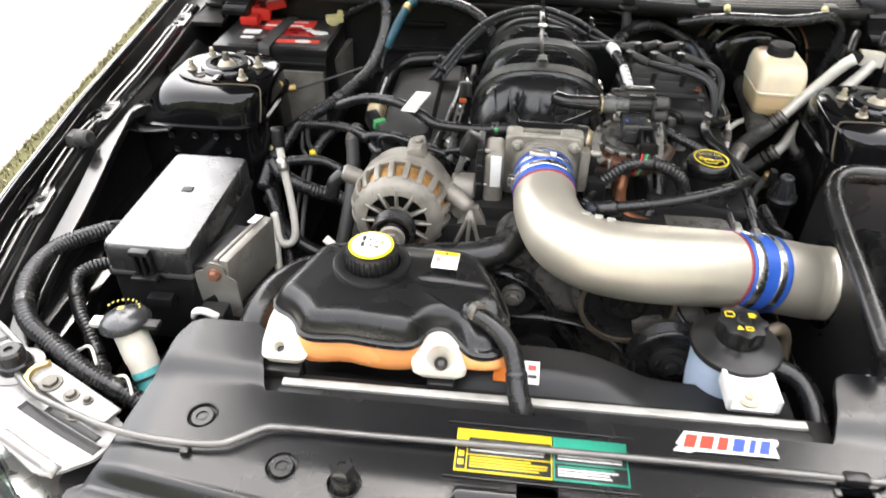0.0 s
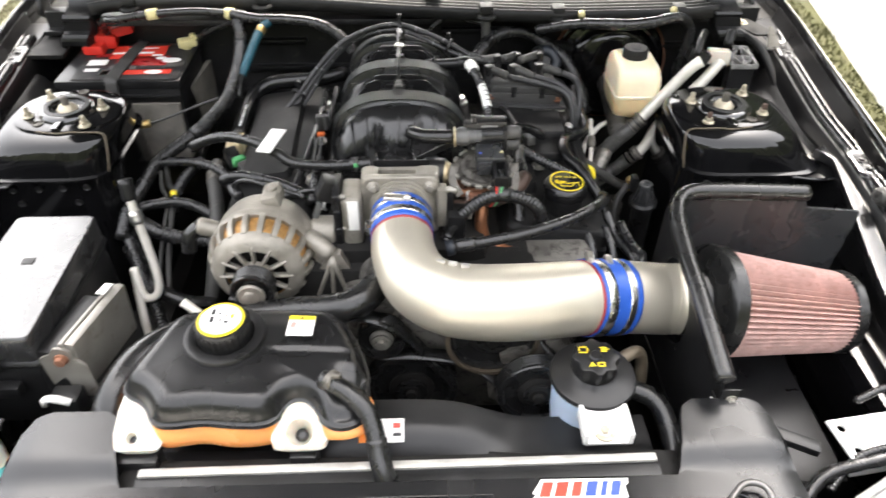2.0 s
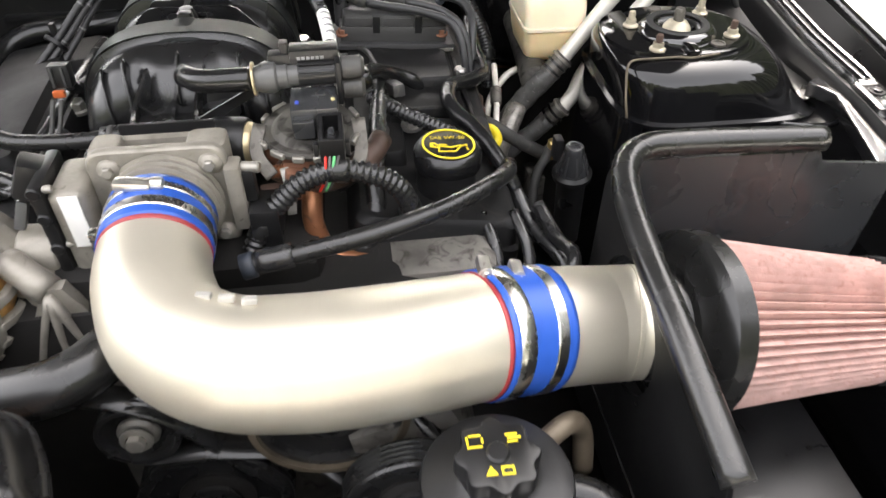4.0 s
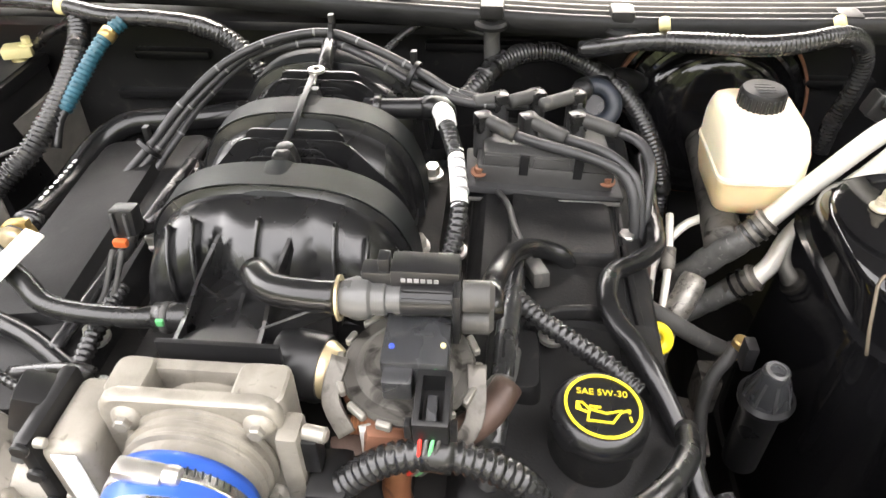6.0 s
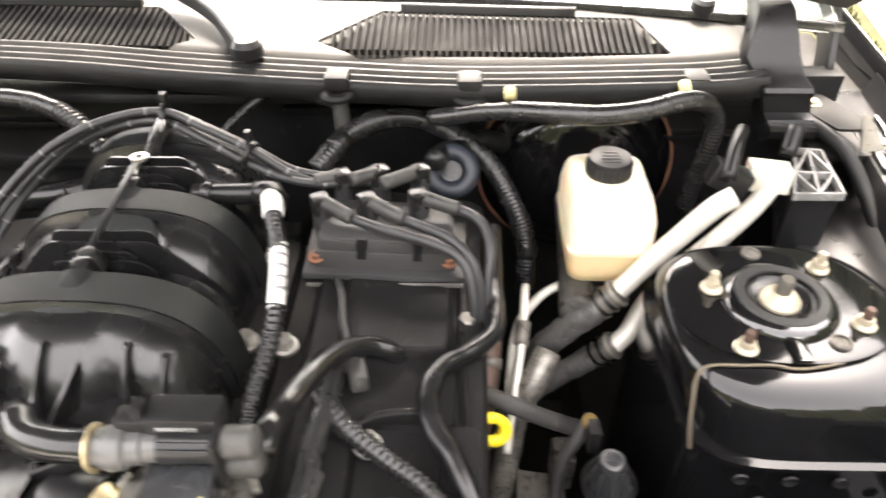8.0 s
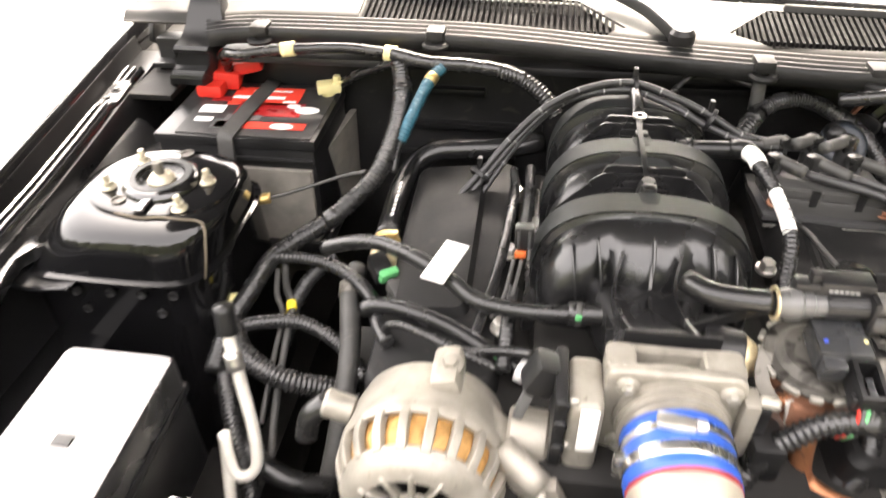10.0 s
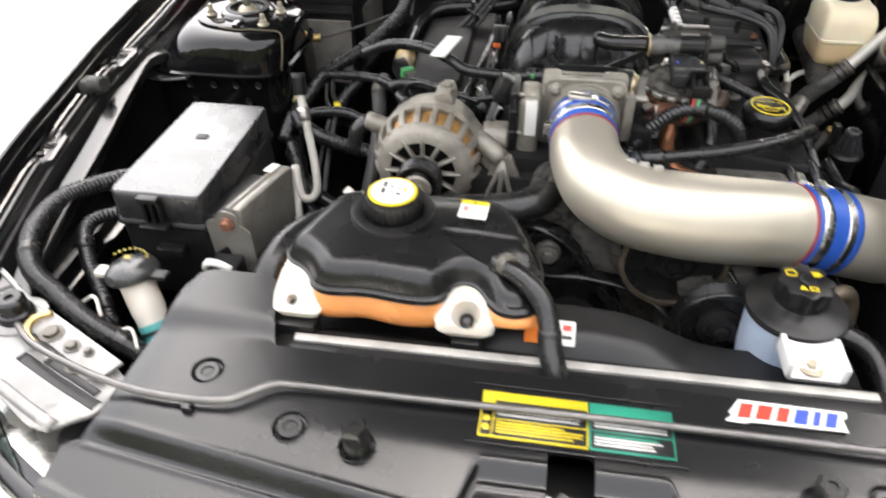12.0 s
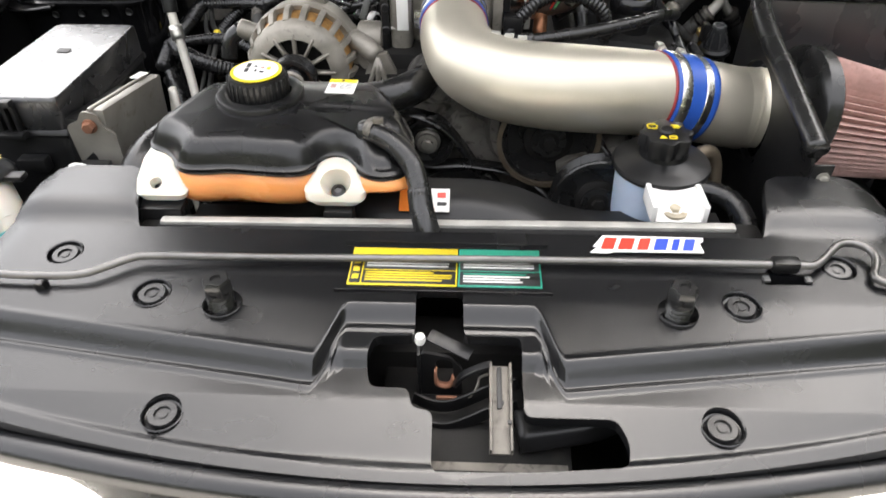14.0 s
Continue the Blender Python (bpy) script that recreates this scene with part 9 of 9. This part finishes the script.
for x in (0.27, 0.30):
    part("lead", taped(shape(), [(x, 0.95, 0.87), (x + 0.008, 0.91, 0.85), (x + 0.004, 0.88, 0.81)], 0.006), LOOM, lead)

hose_thing("heater_pipe", "dull grey hose from the rocker cover to the valve", "hose", [
    ("hose", pipe, [(0.258, 1.160, 0.880), (0.284, 1.160, 0.864), (0.328, 1.166, 0.832), (0.365, 1.172, 0.803), (0.405, 1.180, 0.775)], 0.0085, GREYHOSE),
    ("collar", pipe, [(0.262, 1.160, 0.878), (0.278, 1.160, 0.868)], 0.0120, RUBBER)])
hose_thing("refrigerant_line", "aluminium air-conditioning line with a rubber hose", "metal line", [
    ("line", pipe, [(0.530, 1.288, 0.975), (0.515, 1.289, 0.962), (0.492, 1.290, 0.930), (0.462, 1.287, 0.890), (0.436, 1.280, 0.860)], 0.0100, PIPES),
    ("crimp", pipe, [(0.442, 1.281, 0.866), (0.420, 1.278, 0.842)], 0.0135, DIRTY),
    ("hose", taped, [(0.424, 1.278, 0.846), (0.408, 1.279, 0.828), (0.388, 1.283, 0.800), (0.370, 1.292, 0.765), (0.36, 1.31, 0.72)], 0.0145, TAPEGREY)])
hose_thing("refrigerant_line", "aluminium air-conditioning line bolted to a pale block", "metal line", [
    ("line", pipe, [(0.592, 1.350, 0.945), (0.575, 1.338, 0.928), (0.548, 1.326, 0.902), (0.512, 1.318, 0.865), (0.480, 1.305, 0.828), (0.462, 1.285, 0.806), (0.445, 1.274, 0.792)], 0.0100, PIPES),
    ("crimp", pipe, [(0.448, 1.275, 0.796), (0.424, 1.279, 0.770)], 0.0130, DIRTY),
    ("hose", taped, [(0.428, 1.278, 0.774), (0.410, 1.281, 0.752), (0.385, 1.279, 0.734), (0.358, 1.268, 0.712), (0.340, 1.235, 0.69), (0.328, 1.17, 0.66), (0.32, 1.10, 0.62)], 0.0130, TAPEGREY)])
for ob in [o for o in bpy.data.objects if o.name.startswith("refrigerant_line")]:
    ax_, at_ = ((0.022, 0.003, 0.024), (0.442, 1.281, 0.866)) if abs(min((c.bound_box[0][2] for c in ob.children))) > 0.66 else ((0.024, -0.004, 0.026), (0.448, 1.275, 0.796))
    for k in range(3):
        part("crimp_ring", ring(shape(), Vector(at_) - Vector(ax_) * (0.2 + 0.3 * k), ax_, 0.0138, 0.0018, 0.004, 20), ALLOY if k == 0 else RUBBER, ob)
blk = thing("line_block", "pale plastic block holding the refrigerant lines", "bracket", (0.60, 1.36, 0.90))
part("block", box(shape(), (0.590, 1.360, 0.950), (0.040, 0.030, 0.026), 0.003, pose(0, 0, 0, -10, 0, -12)), MILKY, blk)
part("clip", box(shape(), (0.545, 1.345, 0.958), (0.040, 0.028, 0.026), 0.005, pose(0, 0, 0, -10, 20, -12)), PLASTIC, blk)
part("fitting", pipe(shape(), [(0.535, 1.325, 0.97), (0.550, 1.36, 0.985), (0.565, 1.39, 0.985)], 0.007, 10), PLASTIC, blk)
part("fitting", pipe(shape(), [(0.610, 1.375, 0.965), (0.620, 1.395, 0.985)], 0.0085, 10), PLASTIC, blk)
lat = thing("wiring_tray", "black plastic tray with a lattice top", "tray", (0.64, 1.33, 0.88))
part("box", stack(shape(), [[(x, y, z) for x, y in rounded([(0.616, 1.350), (0.664, 1.350), (0.674, 1.428), (0.646, 1.432)], 0.004, 2)] for z in (0.862, 0.928)]), PLASTIC, lat)
CORNERS = [Vector((0.615, 1.346, 0.935)), Vector((0.664, 1.346, 0.935)), Vector((0.673, 1.428, 0.935)), Vector((0.647, 1.432, 0.935))]
nodes_ = [CORNERS[0].lerp(CORNERS[3], 0.45), CORNERS[1].lerp(CORNERS[2], 0.45), CORNERS[0].lerp(CORNERS[1], 0.5), CORNERS[3].lerp(CORNERS[2], 0.5)]
# bars paler than the tray: the plastic's sheen is put into their colour
for a, c in list(zip(CORNERS, CORNERS[1:] + CORNERS[:1])) + [(nodes_[0], nodes_[1]), (nodes_[2], nodes_[0]), (nodes_[2], nodes_[1]), (nodes_[0], nodes_[3]), (nodes_[1], nodes_[3]), (nodes_[2], nodes_[3])]:
    part("lattice_bar", box(shape(), (a + c) / 2, ((c - a).length + 0.002, 0.0026, 0.009), 0.0006, pose(0, 0, 0, 0, 0, math.degrees(math.atan2(c.y - a.y, c.x - a.x)))), DUSTY_SHEEN, lat)

valve = thing("purge_valve", "black canister valve with a finned cap", "valve", (0.41, 1.10, 0.74))
VM = Matrix.Translation((0.414, 1.112, 0.785)) @ pose(0, 0, 0, 6, -4, 0)
part("body", lathe(shape(), [(0, -0.10), (0.017, -0.10), (0.018, 0.0), (0.0235, 0.005), (0.0245, 0.012), (0.0205, 0.016)], VM, 28), PLASTIC, valve)
part("dome", lathe(shape(), [(0.0200, 0.014), (0.0172, 0.028), (0.0122, 0.044), (0.0112, 0.050), (0.0095, 0.052), (0.0075, 0.049), (0, 0.048)], VM, 28), LID, valve, "dark clear finned dome")
for k in range(8):
    a = 2 * math.pi * k / 8
    part("fin", plate(shape(), [(0.0105, 0.048), (0.0152, 0.036), (0.0215, 0.016), (0.016, 0.016), (0.008, 0.046)], -0.0012, 0.0012, VM @ pose(0, 0, 0, 0, 0, math.degrees(a)) @ pose(0, 0, 0, 90, 0, 0)), GREYBOX, valve)
part("cap_ring", ring(shape(), VM @ Vector((0, 0, 0.0475)), (0.07, -0.1, 1), 0.0070, 0.0032, 0.005, 20), PORTGREY, valve, "worn grey ring")
part("plug", box(shape(), (0.404, 1.150, 0.808), (0.011, 0.018, 0.030), 0.003), PLASTIC, valve)
part("tube", pipe(shape(), [(0.402, 1.178, 0.79), (0.396, 1.166, 0.785), (0.383, 1.156, 0.765), (0.376, 1.139, 0.735), (0.378, 1.11, 0.69)], 0.0065, 10), GREYHOSE, valve, "pale grey vacuum tube")
part("stub", disc(shape(), (0.405, 1.178, 0.775), (0, -0.2, 1), 0.007, 0.030, 0.002, 14), BRASS, valve)

# ---- brakes ----
brake = thing("brake_reservoir", "yellowed brake fluid reservoir with a black screw cap", "brake reservoir", (0.425, 1.34, 0.82))
upper, under = [], []
for z, x0, x1, y0, y1, rr in [(0.840, 0.412, 0.450, 1.335, 1.380, 0.014), (0.845, 0.402, 0.460, 1.318, 1.396, 0.016), (0.853, 0.396, 0.468, 1.309, 1.405, 0.016), (0.868, 0.393, 0.473, 1.305, 1.410, 0.015), (0.890, 0.391, 0.476, 1.303, 1.413, 0.014),
                              (0.8915, 0.3895, 0.4775, 1.3015, 1.4145, 0.014), (0.8955, 0.3895, 0.4775, 1.3015, 1.4145, 0.014), (0.897, 0.391, 0.476, 1.303, 1.414, 0.014), (0.922, 0.391, 0.476, 1.306, 1.415, 0.015), (0.935, 0.393, 0.474, 1.312, 1.414, 0.017), (0.942, 0.395, 0.472, 1.318, 1.412, 0.018), (0.946, 0.400, 0.467, 1.326, 1.407, 0.018)]:
    (under if z < 0.891 else upper).append([(x, y, z) for x, y in rounded([(x0, y0), (x1, y0), (x1, y1), (x0, y1)], rr, 6)])
part("body", stack(shape(), upper), YELLOWED, brake)
part("lower_body", stack(shape(), under), AMBER, brake, "lower half tinted amber by the fluid")
b = lathe(shape(), [(0.019, -0.004), (0.0225, -0.002), (0.0225, 0.016), (0.021, 0.019), (0, 0.019)], Matrix.Translation((0.434, 1.372, 0.945)), 32)
ribs_ = []
for k in range(24):
    a = 2 * math.pi * k / 24
    ribs_.append(shape())
    box(ribs_[-1], (0.434 + 0.0225 * math.cos(a), 1.372 + 0.0225 * math.sin(a), 0.952), (0.0024, 0.0026, 0.015), 0.0005, pose(0, 0, 0, 0, 0, math.degrees(a)), 1)
cap = part("cap", b, PLASTIC, brake)
for g_ in ribs_:
    part("grip_rib", g_, PLASTIC, cap)
for k in range(4):
    part("print_line", box(shape(), (0.434, 1.380 - 0.006 * k, 0.9645), (0.022 - 0.004 * abs(k - 1.5), 0.002, 0.0006), 0), GREYBOX, cap)
part("cylinder", pipe(shape(), [(0.42, 1.50, 0.84), (0.415, 1.40, 0.836), (0.405, 1.28, 0.832)], 0.020, 20), GRIME, brake, "dull metal master cylinder")
part("brake_line", pipe(shape(), [(0.395, 1.33, 0.83), (0.37, 1.32, 0.82), (0.345, 1.30, 0.79), (0.335, 1.25, 0.75), (0.325, 1.22, 0.70)], 0.005, 10), PIPES, brake)
boost = thing("brake_booster", "round black brake booster behind the reservoir", "brake booster", (0.42, 1.50, 0.80))
part("shell", lathe(shape(), [(0, 0), (0.118, 0), (0.120, 0.004), (0.120, 0.010), (0.114, 0.013), (0.112, 0.030), (0.100, 0.036), (0.092, 0.034), (0.085, 0.042), (0.060, 0.050), (0.040, 0.052), (0.0, 0.052)], aim((0.425, 1.528, 0.862), (0, -1, 0.05)), 56), BAYPAINT, boost)
for rr_, hh in ((0.103, 0.040), (0.083, 0.048)):
    part("ridge", ring(shape(), (0.425, 1.528 - hh + 0.006, 0.864), (0, -1, 0.05), rr_ - 0.004, 0.004, 0.006, 56), PAINT, boost)
part("rim", ring(shape(), (0.425, 1.524, 0.862), (0, -1, 0.05), 0.119, 0.004, 0.010, 56), RUST, boost, "rust-tinged pressed rim")
part("vacuum_elbow", pipe(shape(), [(0.335, 1.495, 0.905), (0.31, 1.48, 0.92), (0.285, 1.46, 0.92), (0.262, 1.44, 0.925), (0.255, 1.41, 0.935)], 0.012, 14), PLASTIC, boost, "black vacuum elbow")
ringv = thing("rubber_grommet", "round dusty rubber grommet on the firewall", "grommet", (0.27, 1.47, 0.90))
part("ring", lathe(shape(), [(0.022 + 0.010 * math.cos(a), 0.009 * math.sin(a)) for a in [2 * math.pi * k / 12 for k in range(12)]], aim((0.273, 1.425, 0.912), (0, -0.7, 0.7)), 28, closed=True), BLUEGREY, ringv)
part("backing", disc(shape(), (0.273, 1.432, 0.905), (0, -0.7, 0.7), 0.022, 0.008, 0.002, 24), RUBBER, ringv)

# ---- corners by the lamps ----
for s in (-1, 1):
    lamp = thing("headlamp", "headlamp housing edge below the wing", "headlamp", (s * 0.60, 0.46, 0.74))
    rows = []
    for f in np.linspace(0, 1, 6):
        rows.append([(s * (0.47 + 0.22 * u), 0.365 + 0.19 * u - 0.05 * f, 0.800 + 0.02 * u - 0.12 * f * f) for u in np.linspace(0, 1, 10)])
    part("lens", sheet(shape(), rows, 0.004), GLASS, lamp, "clear curved lens")
    part("reflector", box(shape(), (s * 0.585, 0.465, 0.735), (0.22, 0.12, 0.10), 0.02, pose(0, 0, 0, 0, 0, s * 40)), CHROME, lamp, "bright reflector bowl")
    part("housing", box(shape(), (s * 0.580, 0.515, 0.760), (0.24, 0.07, 0.05), 0.008, pose(0, 0, 0, 0, s * -3, s * 36)), LID, lamp)
    brk = thing("lamp_panel", "painted sheet panel above the headlamp with bolts", "panel", (s * 0.57, 0.55, 0.78))
    plan_ = [(0.697, 0.570), (0.684, 0.636), (0.559, 0.556), (0.460, 0.506), (0.435, 0.488), (0.450, 0.447), (0.486, 0.423), (0.507, 0.426), (0.545, 0.448), (0.611, 0.482), (0.627, 0.529)]
    # the panel's pale grey carries the bright sky that its black paint mirrors
    b = plate(shape(), rounded([(s * x, y) for x, y in plan_], 0.006, 3), 0.829, 0.833, None, 0.001)
    panel_ = part("panel", b, DUSTY_SHEEN, brk)
    for pts, wide_ in (([(0.566, 0.505), (0.510, 0.480), (0.452, 0.456)], 0.007), ([(0.535, 0.503), (0.500, 0.488), (0.458, 0.470)], 0.005), ([(0.640, 0.605), (0.655, 0.585), (0.640, 0.545)], 0.004)):
        part("groove", sweep(shape(), [(s * x, y, 0.832) for x, y in pts], rounded([(-wide_, -0.002), (wide_, -0.002), (wide_ * 0.8, 0.0018), (-wide_ * 0.8, 0.0018)], 0.001), 0.01, upright=True), SATIN, panel_)
    part("pressed_rib", sweep(shape(), [(s * x, y, 0.833) for x, y in ((0.480, 0.428), (0.540, 0.455), (0.612, 0.492), (0.628, 0.530))], rounded([(-0.008, -0.003), (0.008, -0.003), (0.004, 0.005), (-0.004, 0.005)], 0.002), 0.01, upright=True), DUSTY_SHEEN, panel_)
    part("pressed_rib", sweep(shape(), [(s * x, y, 0.833) for x, y in ((0.676, 0.626), (0.560, 0.551), (0.462, 0.501))], rounded([(-0.004, -0.003), (0.004, -0.003), (0.003, 0.005), (-0.003, 0.005)], 0.002), 0.01, upright=True), DUSTY_SHEEN, panel_)
    part("buffer_washer", lathe(shape(), [(0, 0), (0.030, 0), (0.030, 0.002), (0.026, 0.004), (0, 0.004)], Matrix.Translation((s * 0.603, 0.557, 0.8325)), 26), DUSTY_SHEEN, brk)
    part("buffer", lathe(shape(), [(0, 0), (0.020, 0), (0.018, 0.008), (0.0155, 0.010), (0.0150, 0.024), (0.012, 0.027), (0.005, 0.027), (0.004, 0.024), (0, 0.024)], Matrix.Translation((s * 0.603, 0.556, 0.836)), 22), RUBBER, brk, "round rubber bonnet buffer")
    for x, y in ((0.646, 0.577), (0.668, 0.560), (0.500, 0.498)):
        part("bolt", hexbolt(shape(), (s * x, y, 0.833), (0, 0, 1), 0.006, 0.007), DIRTY, brk)
    for k in range(6):
        part("lamp_rib", box(shape(), (s * (0.636 + 0.008 * k), 0.470 + 0.012 * k, 0.800), (0.003, 0.055, 0.030), 0.001, pose(0, 0, 0, 0, 0, s * 32)), DUSTY_SHEEN, lamp)
    # pale block added where the lamp's lens looks white
    part("ballast_cover", stack(shape(), [[(s * x, y, z) for x, y in rounded([(0.585, 0.420), (0.640, 0.455), (0.625, 0.490), (0.565, 0.455)], 0.006, 2)] for z in (0.78, 0.806)]), DUSTY_SHEEN, lamp)
for s in (-1, 1):
    fog = thing("fog_lamp", "round bright lamp beside the grille below the cover", "lamp", (s * 0.395, 0.36, 0.66))
    FM = aim((s * 0.395, 0.352, 0.660), (0, -1, 0.18))
    part("bowl", lathe(shape(), [(0.0, -0.035), (0.05, -0.030), (0.085, -0.015), (0.108, 0.0)], FM, 40), CHROME, fog, "bright reflector bowl")
    part("rim", ring(shape(), FM @ Vector((0, 0, -0.006)), (0, -1, 0.18), 0.106, 0.008, 0.012, 40), PLASTIC, fog)
    part("lens", lathe(shape(), [(0.106, 0.002), (0.080, 0.008), (0.045, 0.012), (0.0, 0.014)], FM, 40), GLASS, fog, "clear round lens")
rb = thing("washer_bracket", "white plastic bracket with drilled holes and wiring", "bracket", (0.57, 0.62, 0.78))
cutter = [lathe(shape(), [(0, -0.1), (0.006, -0.1), (0.006, 0.1), (0, 0.1)], Matrix.Translation((x, y, 0.8)), 16) for x, y in ((0.538, 0.630), (0.545, 0.598))]
part("plate", carved(box(shape(), (0.572, 0.618, 0.800), (0.090, 0.060, 0.004), 0.001, pose(0, 0, 0, 0, 0, 8)), cutter), WHITE, rb)
part("flange", box(shape(), (0.580, 0.586, 0.790), (0.10, 0.004, 0.024), 0.001, pose(0, 0, 0, 0, 0, 8)), WHITE, rb)
part("wire", ribbed(shape(), [(0.50, 0.56, 0.78), (0.54, 0.59, 0.80), (0.59, 0.60, 0.815), (0.625, 0.63, 0.83), (0.60, 0.66, 0.84), (0.555, 0.65, 0.83)], 0.005, 10), LOOM, rb)
part("wire", taped(shape(), [(0.46, 0.545, 0.775), (0.50, 0.575, 0.79), (0.57, 0.585, 0.805), (0.65, 0.60, 0.815)], 0.008), LOOM, rb)
part("tie", box(shape(), (0.610, 0.600, 0.818), (0.012, 0.05, 0.006), 0.002, pose(0, 0, 0, 0, 0, 30)), WHITE, rb)
part("bar", box(shape(), (0.468, 0.628, 0.790), (0.085, 0.018, 0.012), 0.003, pose(0, 0, 0, 0, 0, -28)), PLASTIC, rb)

# ---- loose lines beside the engine ----
hose_thing("sensor_lead", "grey wire pair with a yellow band down to the chassis", "cable", [
    ("wire", pipe, [(-0.440, 1.212, 0.815), (-0.430, 1.180, 0.800), (-0.414, 1.151, 0.795), (-0.409, 1.10, 0.780), (-0.405, 1.03, 0.74), (-0.40, 0.98, 0.70)], 0.0045, GREYHOSE),
    ("wire", pipe, [(-0.446, 1.200, 0.812), (-0.440, 1.170, 0.795), (-0.424, 1.141, 0.790), (-0.421, 1.09, 0.770), (-0.42, 1.02, 0.73)], 0.0035, GREYHOSE),
    ("band", pipe, [(-0.417, 1.157, 0.797), (-0.413, 1.147, 0.794)], 0.0062, YELLOW)])
hose_thing("coolant_hose", "thick dark hose dropping beside the block", "hose", [
    ("hose", pipe, [(-0.335, 1.19, 0.835), (-0.338, 1.157, 0.825), (-0.330, 1.12, 0.815), (-0.323, 1.085, 0.80), (-0.322, 1.03, 0.76), (-0.33, 0.98, 0.70)], 0.0125, GREYHOSE),
    ("clamp", ribbed, [(-0.338, 1.165, 0.828), (-0.336, 1.150, 0.823)], 0.0150, DIRTY),
    ("hose", ribbed, [(-0.375, 1.225, 0.82), (-0.401, 1.197, 0.805), (-0.414, 1.164, 0.79), (-0.42, 1.12, 0.76)], 0.0105, LOOM)])
hose_thing("earth_strap", "thin earth wire with a gilt eyelet by the battery", "cable", [
    ("eyelet", pipe, [(-0.500, 1.279, 0.861), (-0.478, 1.287, 0.861)], 0.0075, BRASS),
    ("wire", pipe, [(-0.480, 1.286, 0.861), (-0.457, 1.295, 0.864), (-0.42, 1.310, 0.872), (-0.383, 1.315, 0.885), (-0.345, 1.30, 0.905)], 0.0024, GREYHOSE),
    ("tab", pipe, [(-0.512, 1.272, 0.855), (-0.498, 1.280, 0.860)], 0.0085, DIRTY)])
hose_thing("engine_loom_branch", "black corrugated branches crossing the gap to the block", "wiring loom", [
    ("sleeve", ribbed, [(-0.478, 1.10, 0.795), (-0.44, 1.115, 0.80), (-0.39, 1.12, 0.80), (-0.34, 1.10, 0.79), (-0.30, 1.06, 0.78)], 0.0095, LOOM),
    ("sleeve", taped, [(-0.49, 1.149, 0.80), (-0.475, 1.10, 0.775), (-0.455, 1.05, 0.74), (-0.44, 1.0, 0.70)], 0.009, LOOM),
    ("clip", pipe, [(-0.493, 1.153, 0.802), (-0.489, 1.143, 0.796)], 0.0115, CLIPYELLOW)])
fit_ = thing("hose_fitting", "tarnished brass hose clamp beside the rocker cover", "clamp", (-0.313, 1.2, 0.84))
part("band", ring(shape(), (-0.2985, 1.200, 0.8705), (0.05, -0.98, 0.12), 0.0155, 0.0025, 0.010, 24), BRASS, fit_)
part("screw", box(shape(), (-0.290, 1.195, 0.886), (0.014, 0.010, 0.009), 0.002), BRASS, fit_)

# ---- between the block and the wing ----
hose_thing("foil_wrapped_hose", "hose wrapped in crinkled grey foil beside the block", "hose", [
    ("hose", taped, [(0.372, 1.245, 0.815), (0.360, 1.226, 0.800), (0.342, 1.207, 0.770), (0.335, 1.192, 0.740), (0.329, 1.170, 0.700), (0.325, 1.13, 0.64)], 0.0135, FOIL)])
hose_thing("brake_line", "pale brake line with a hexagon union", "metal line", [
    ("line", pipe, [(0.352, 1.31, 0.845), (0.350, 1.293, 0.840), (0.346, 1.254, 0.820), (0.338, 1.212, 0.790), (0.330, 1.17, 0.75)], 0.0042, PIPES),
    ("union", pipe, [(0.348, 1.272, 0.829), (0.345, 1.250, 0.818)], 0.0078, DIRTY)])
hose_thing("exhaust_shroud", "brown rusted heat tube beside the rocker cover", "metal line", [
    ("tube", pipe, [(0.312, 1.24, 0.835), (0.309, 1.216, 0.820), (0.304, 1.182, 0.790), (0.296, 1.165, 0.760), (0.290, 1.150, 0.715), (0.29, 1.12, 0.66)], 0.0125, BROWN),
    ("collar", pipe, [(0.3105, 1.226, 0.826), (0.3095, 1.219, 0.821)], 0.0150, DIRTY)])
bkt = thing("chassis_bracket", "grimy metal bracket and block beside the engine", "bracket", (0.36, 1.15, 0.70))
part("plate", box(shape(), (0.365, 1.145, 0.705), (0.050, 0.060, 0.006), 0.002, pose(0, 0, 0, 10, 12, 0)), DIRTY, bkt)
part("bolt", hexbolt(shape(), (0.358, 1.130, 0.710), (0.1, -0.2, 1), 0.008, 0.010), STEEL, bkt)
part("lug", box(shape(), (0.385, 1.17, 0.735), (0.022, 0.030, 0.050), 0.005), GRIME, bkt)
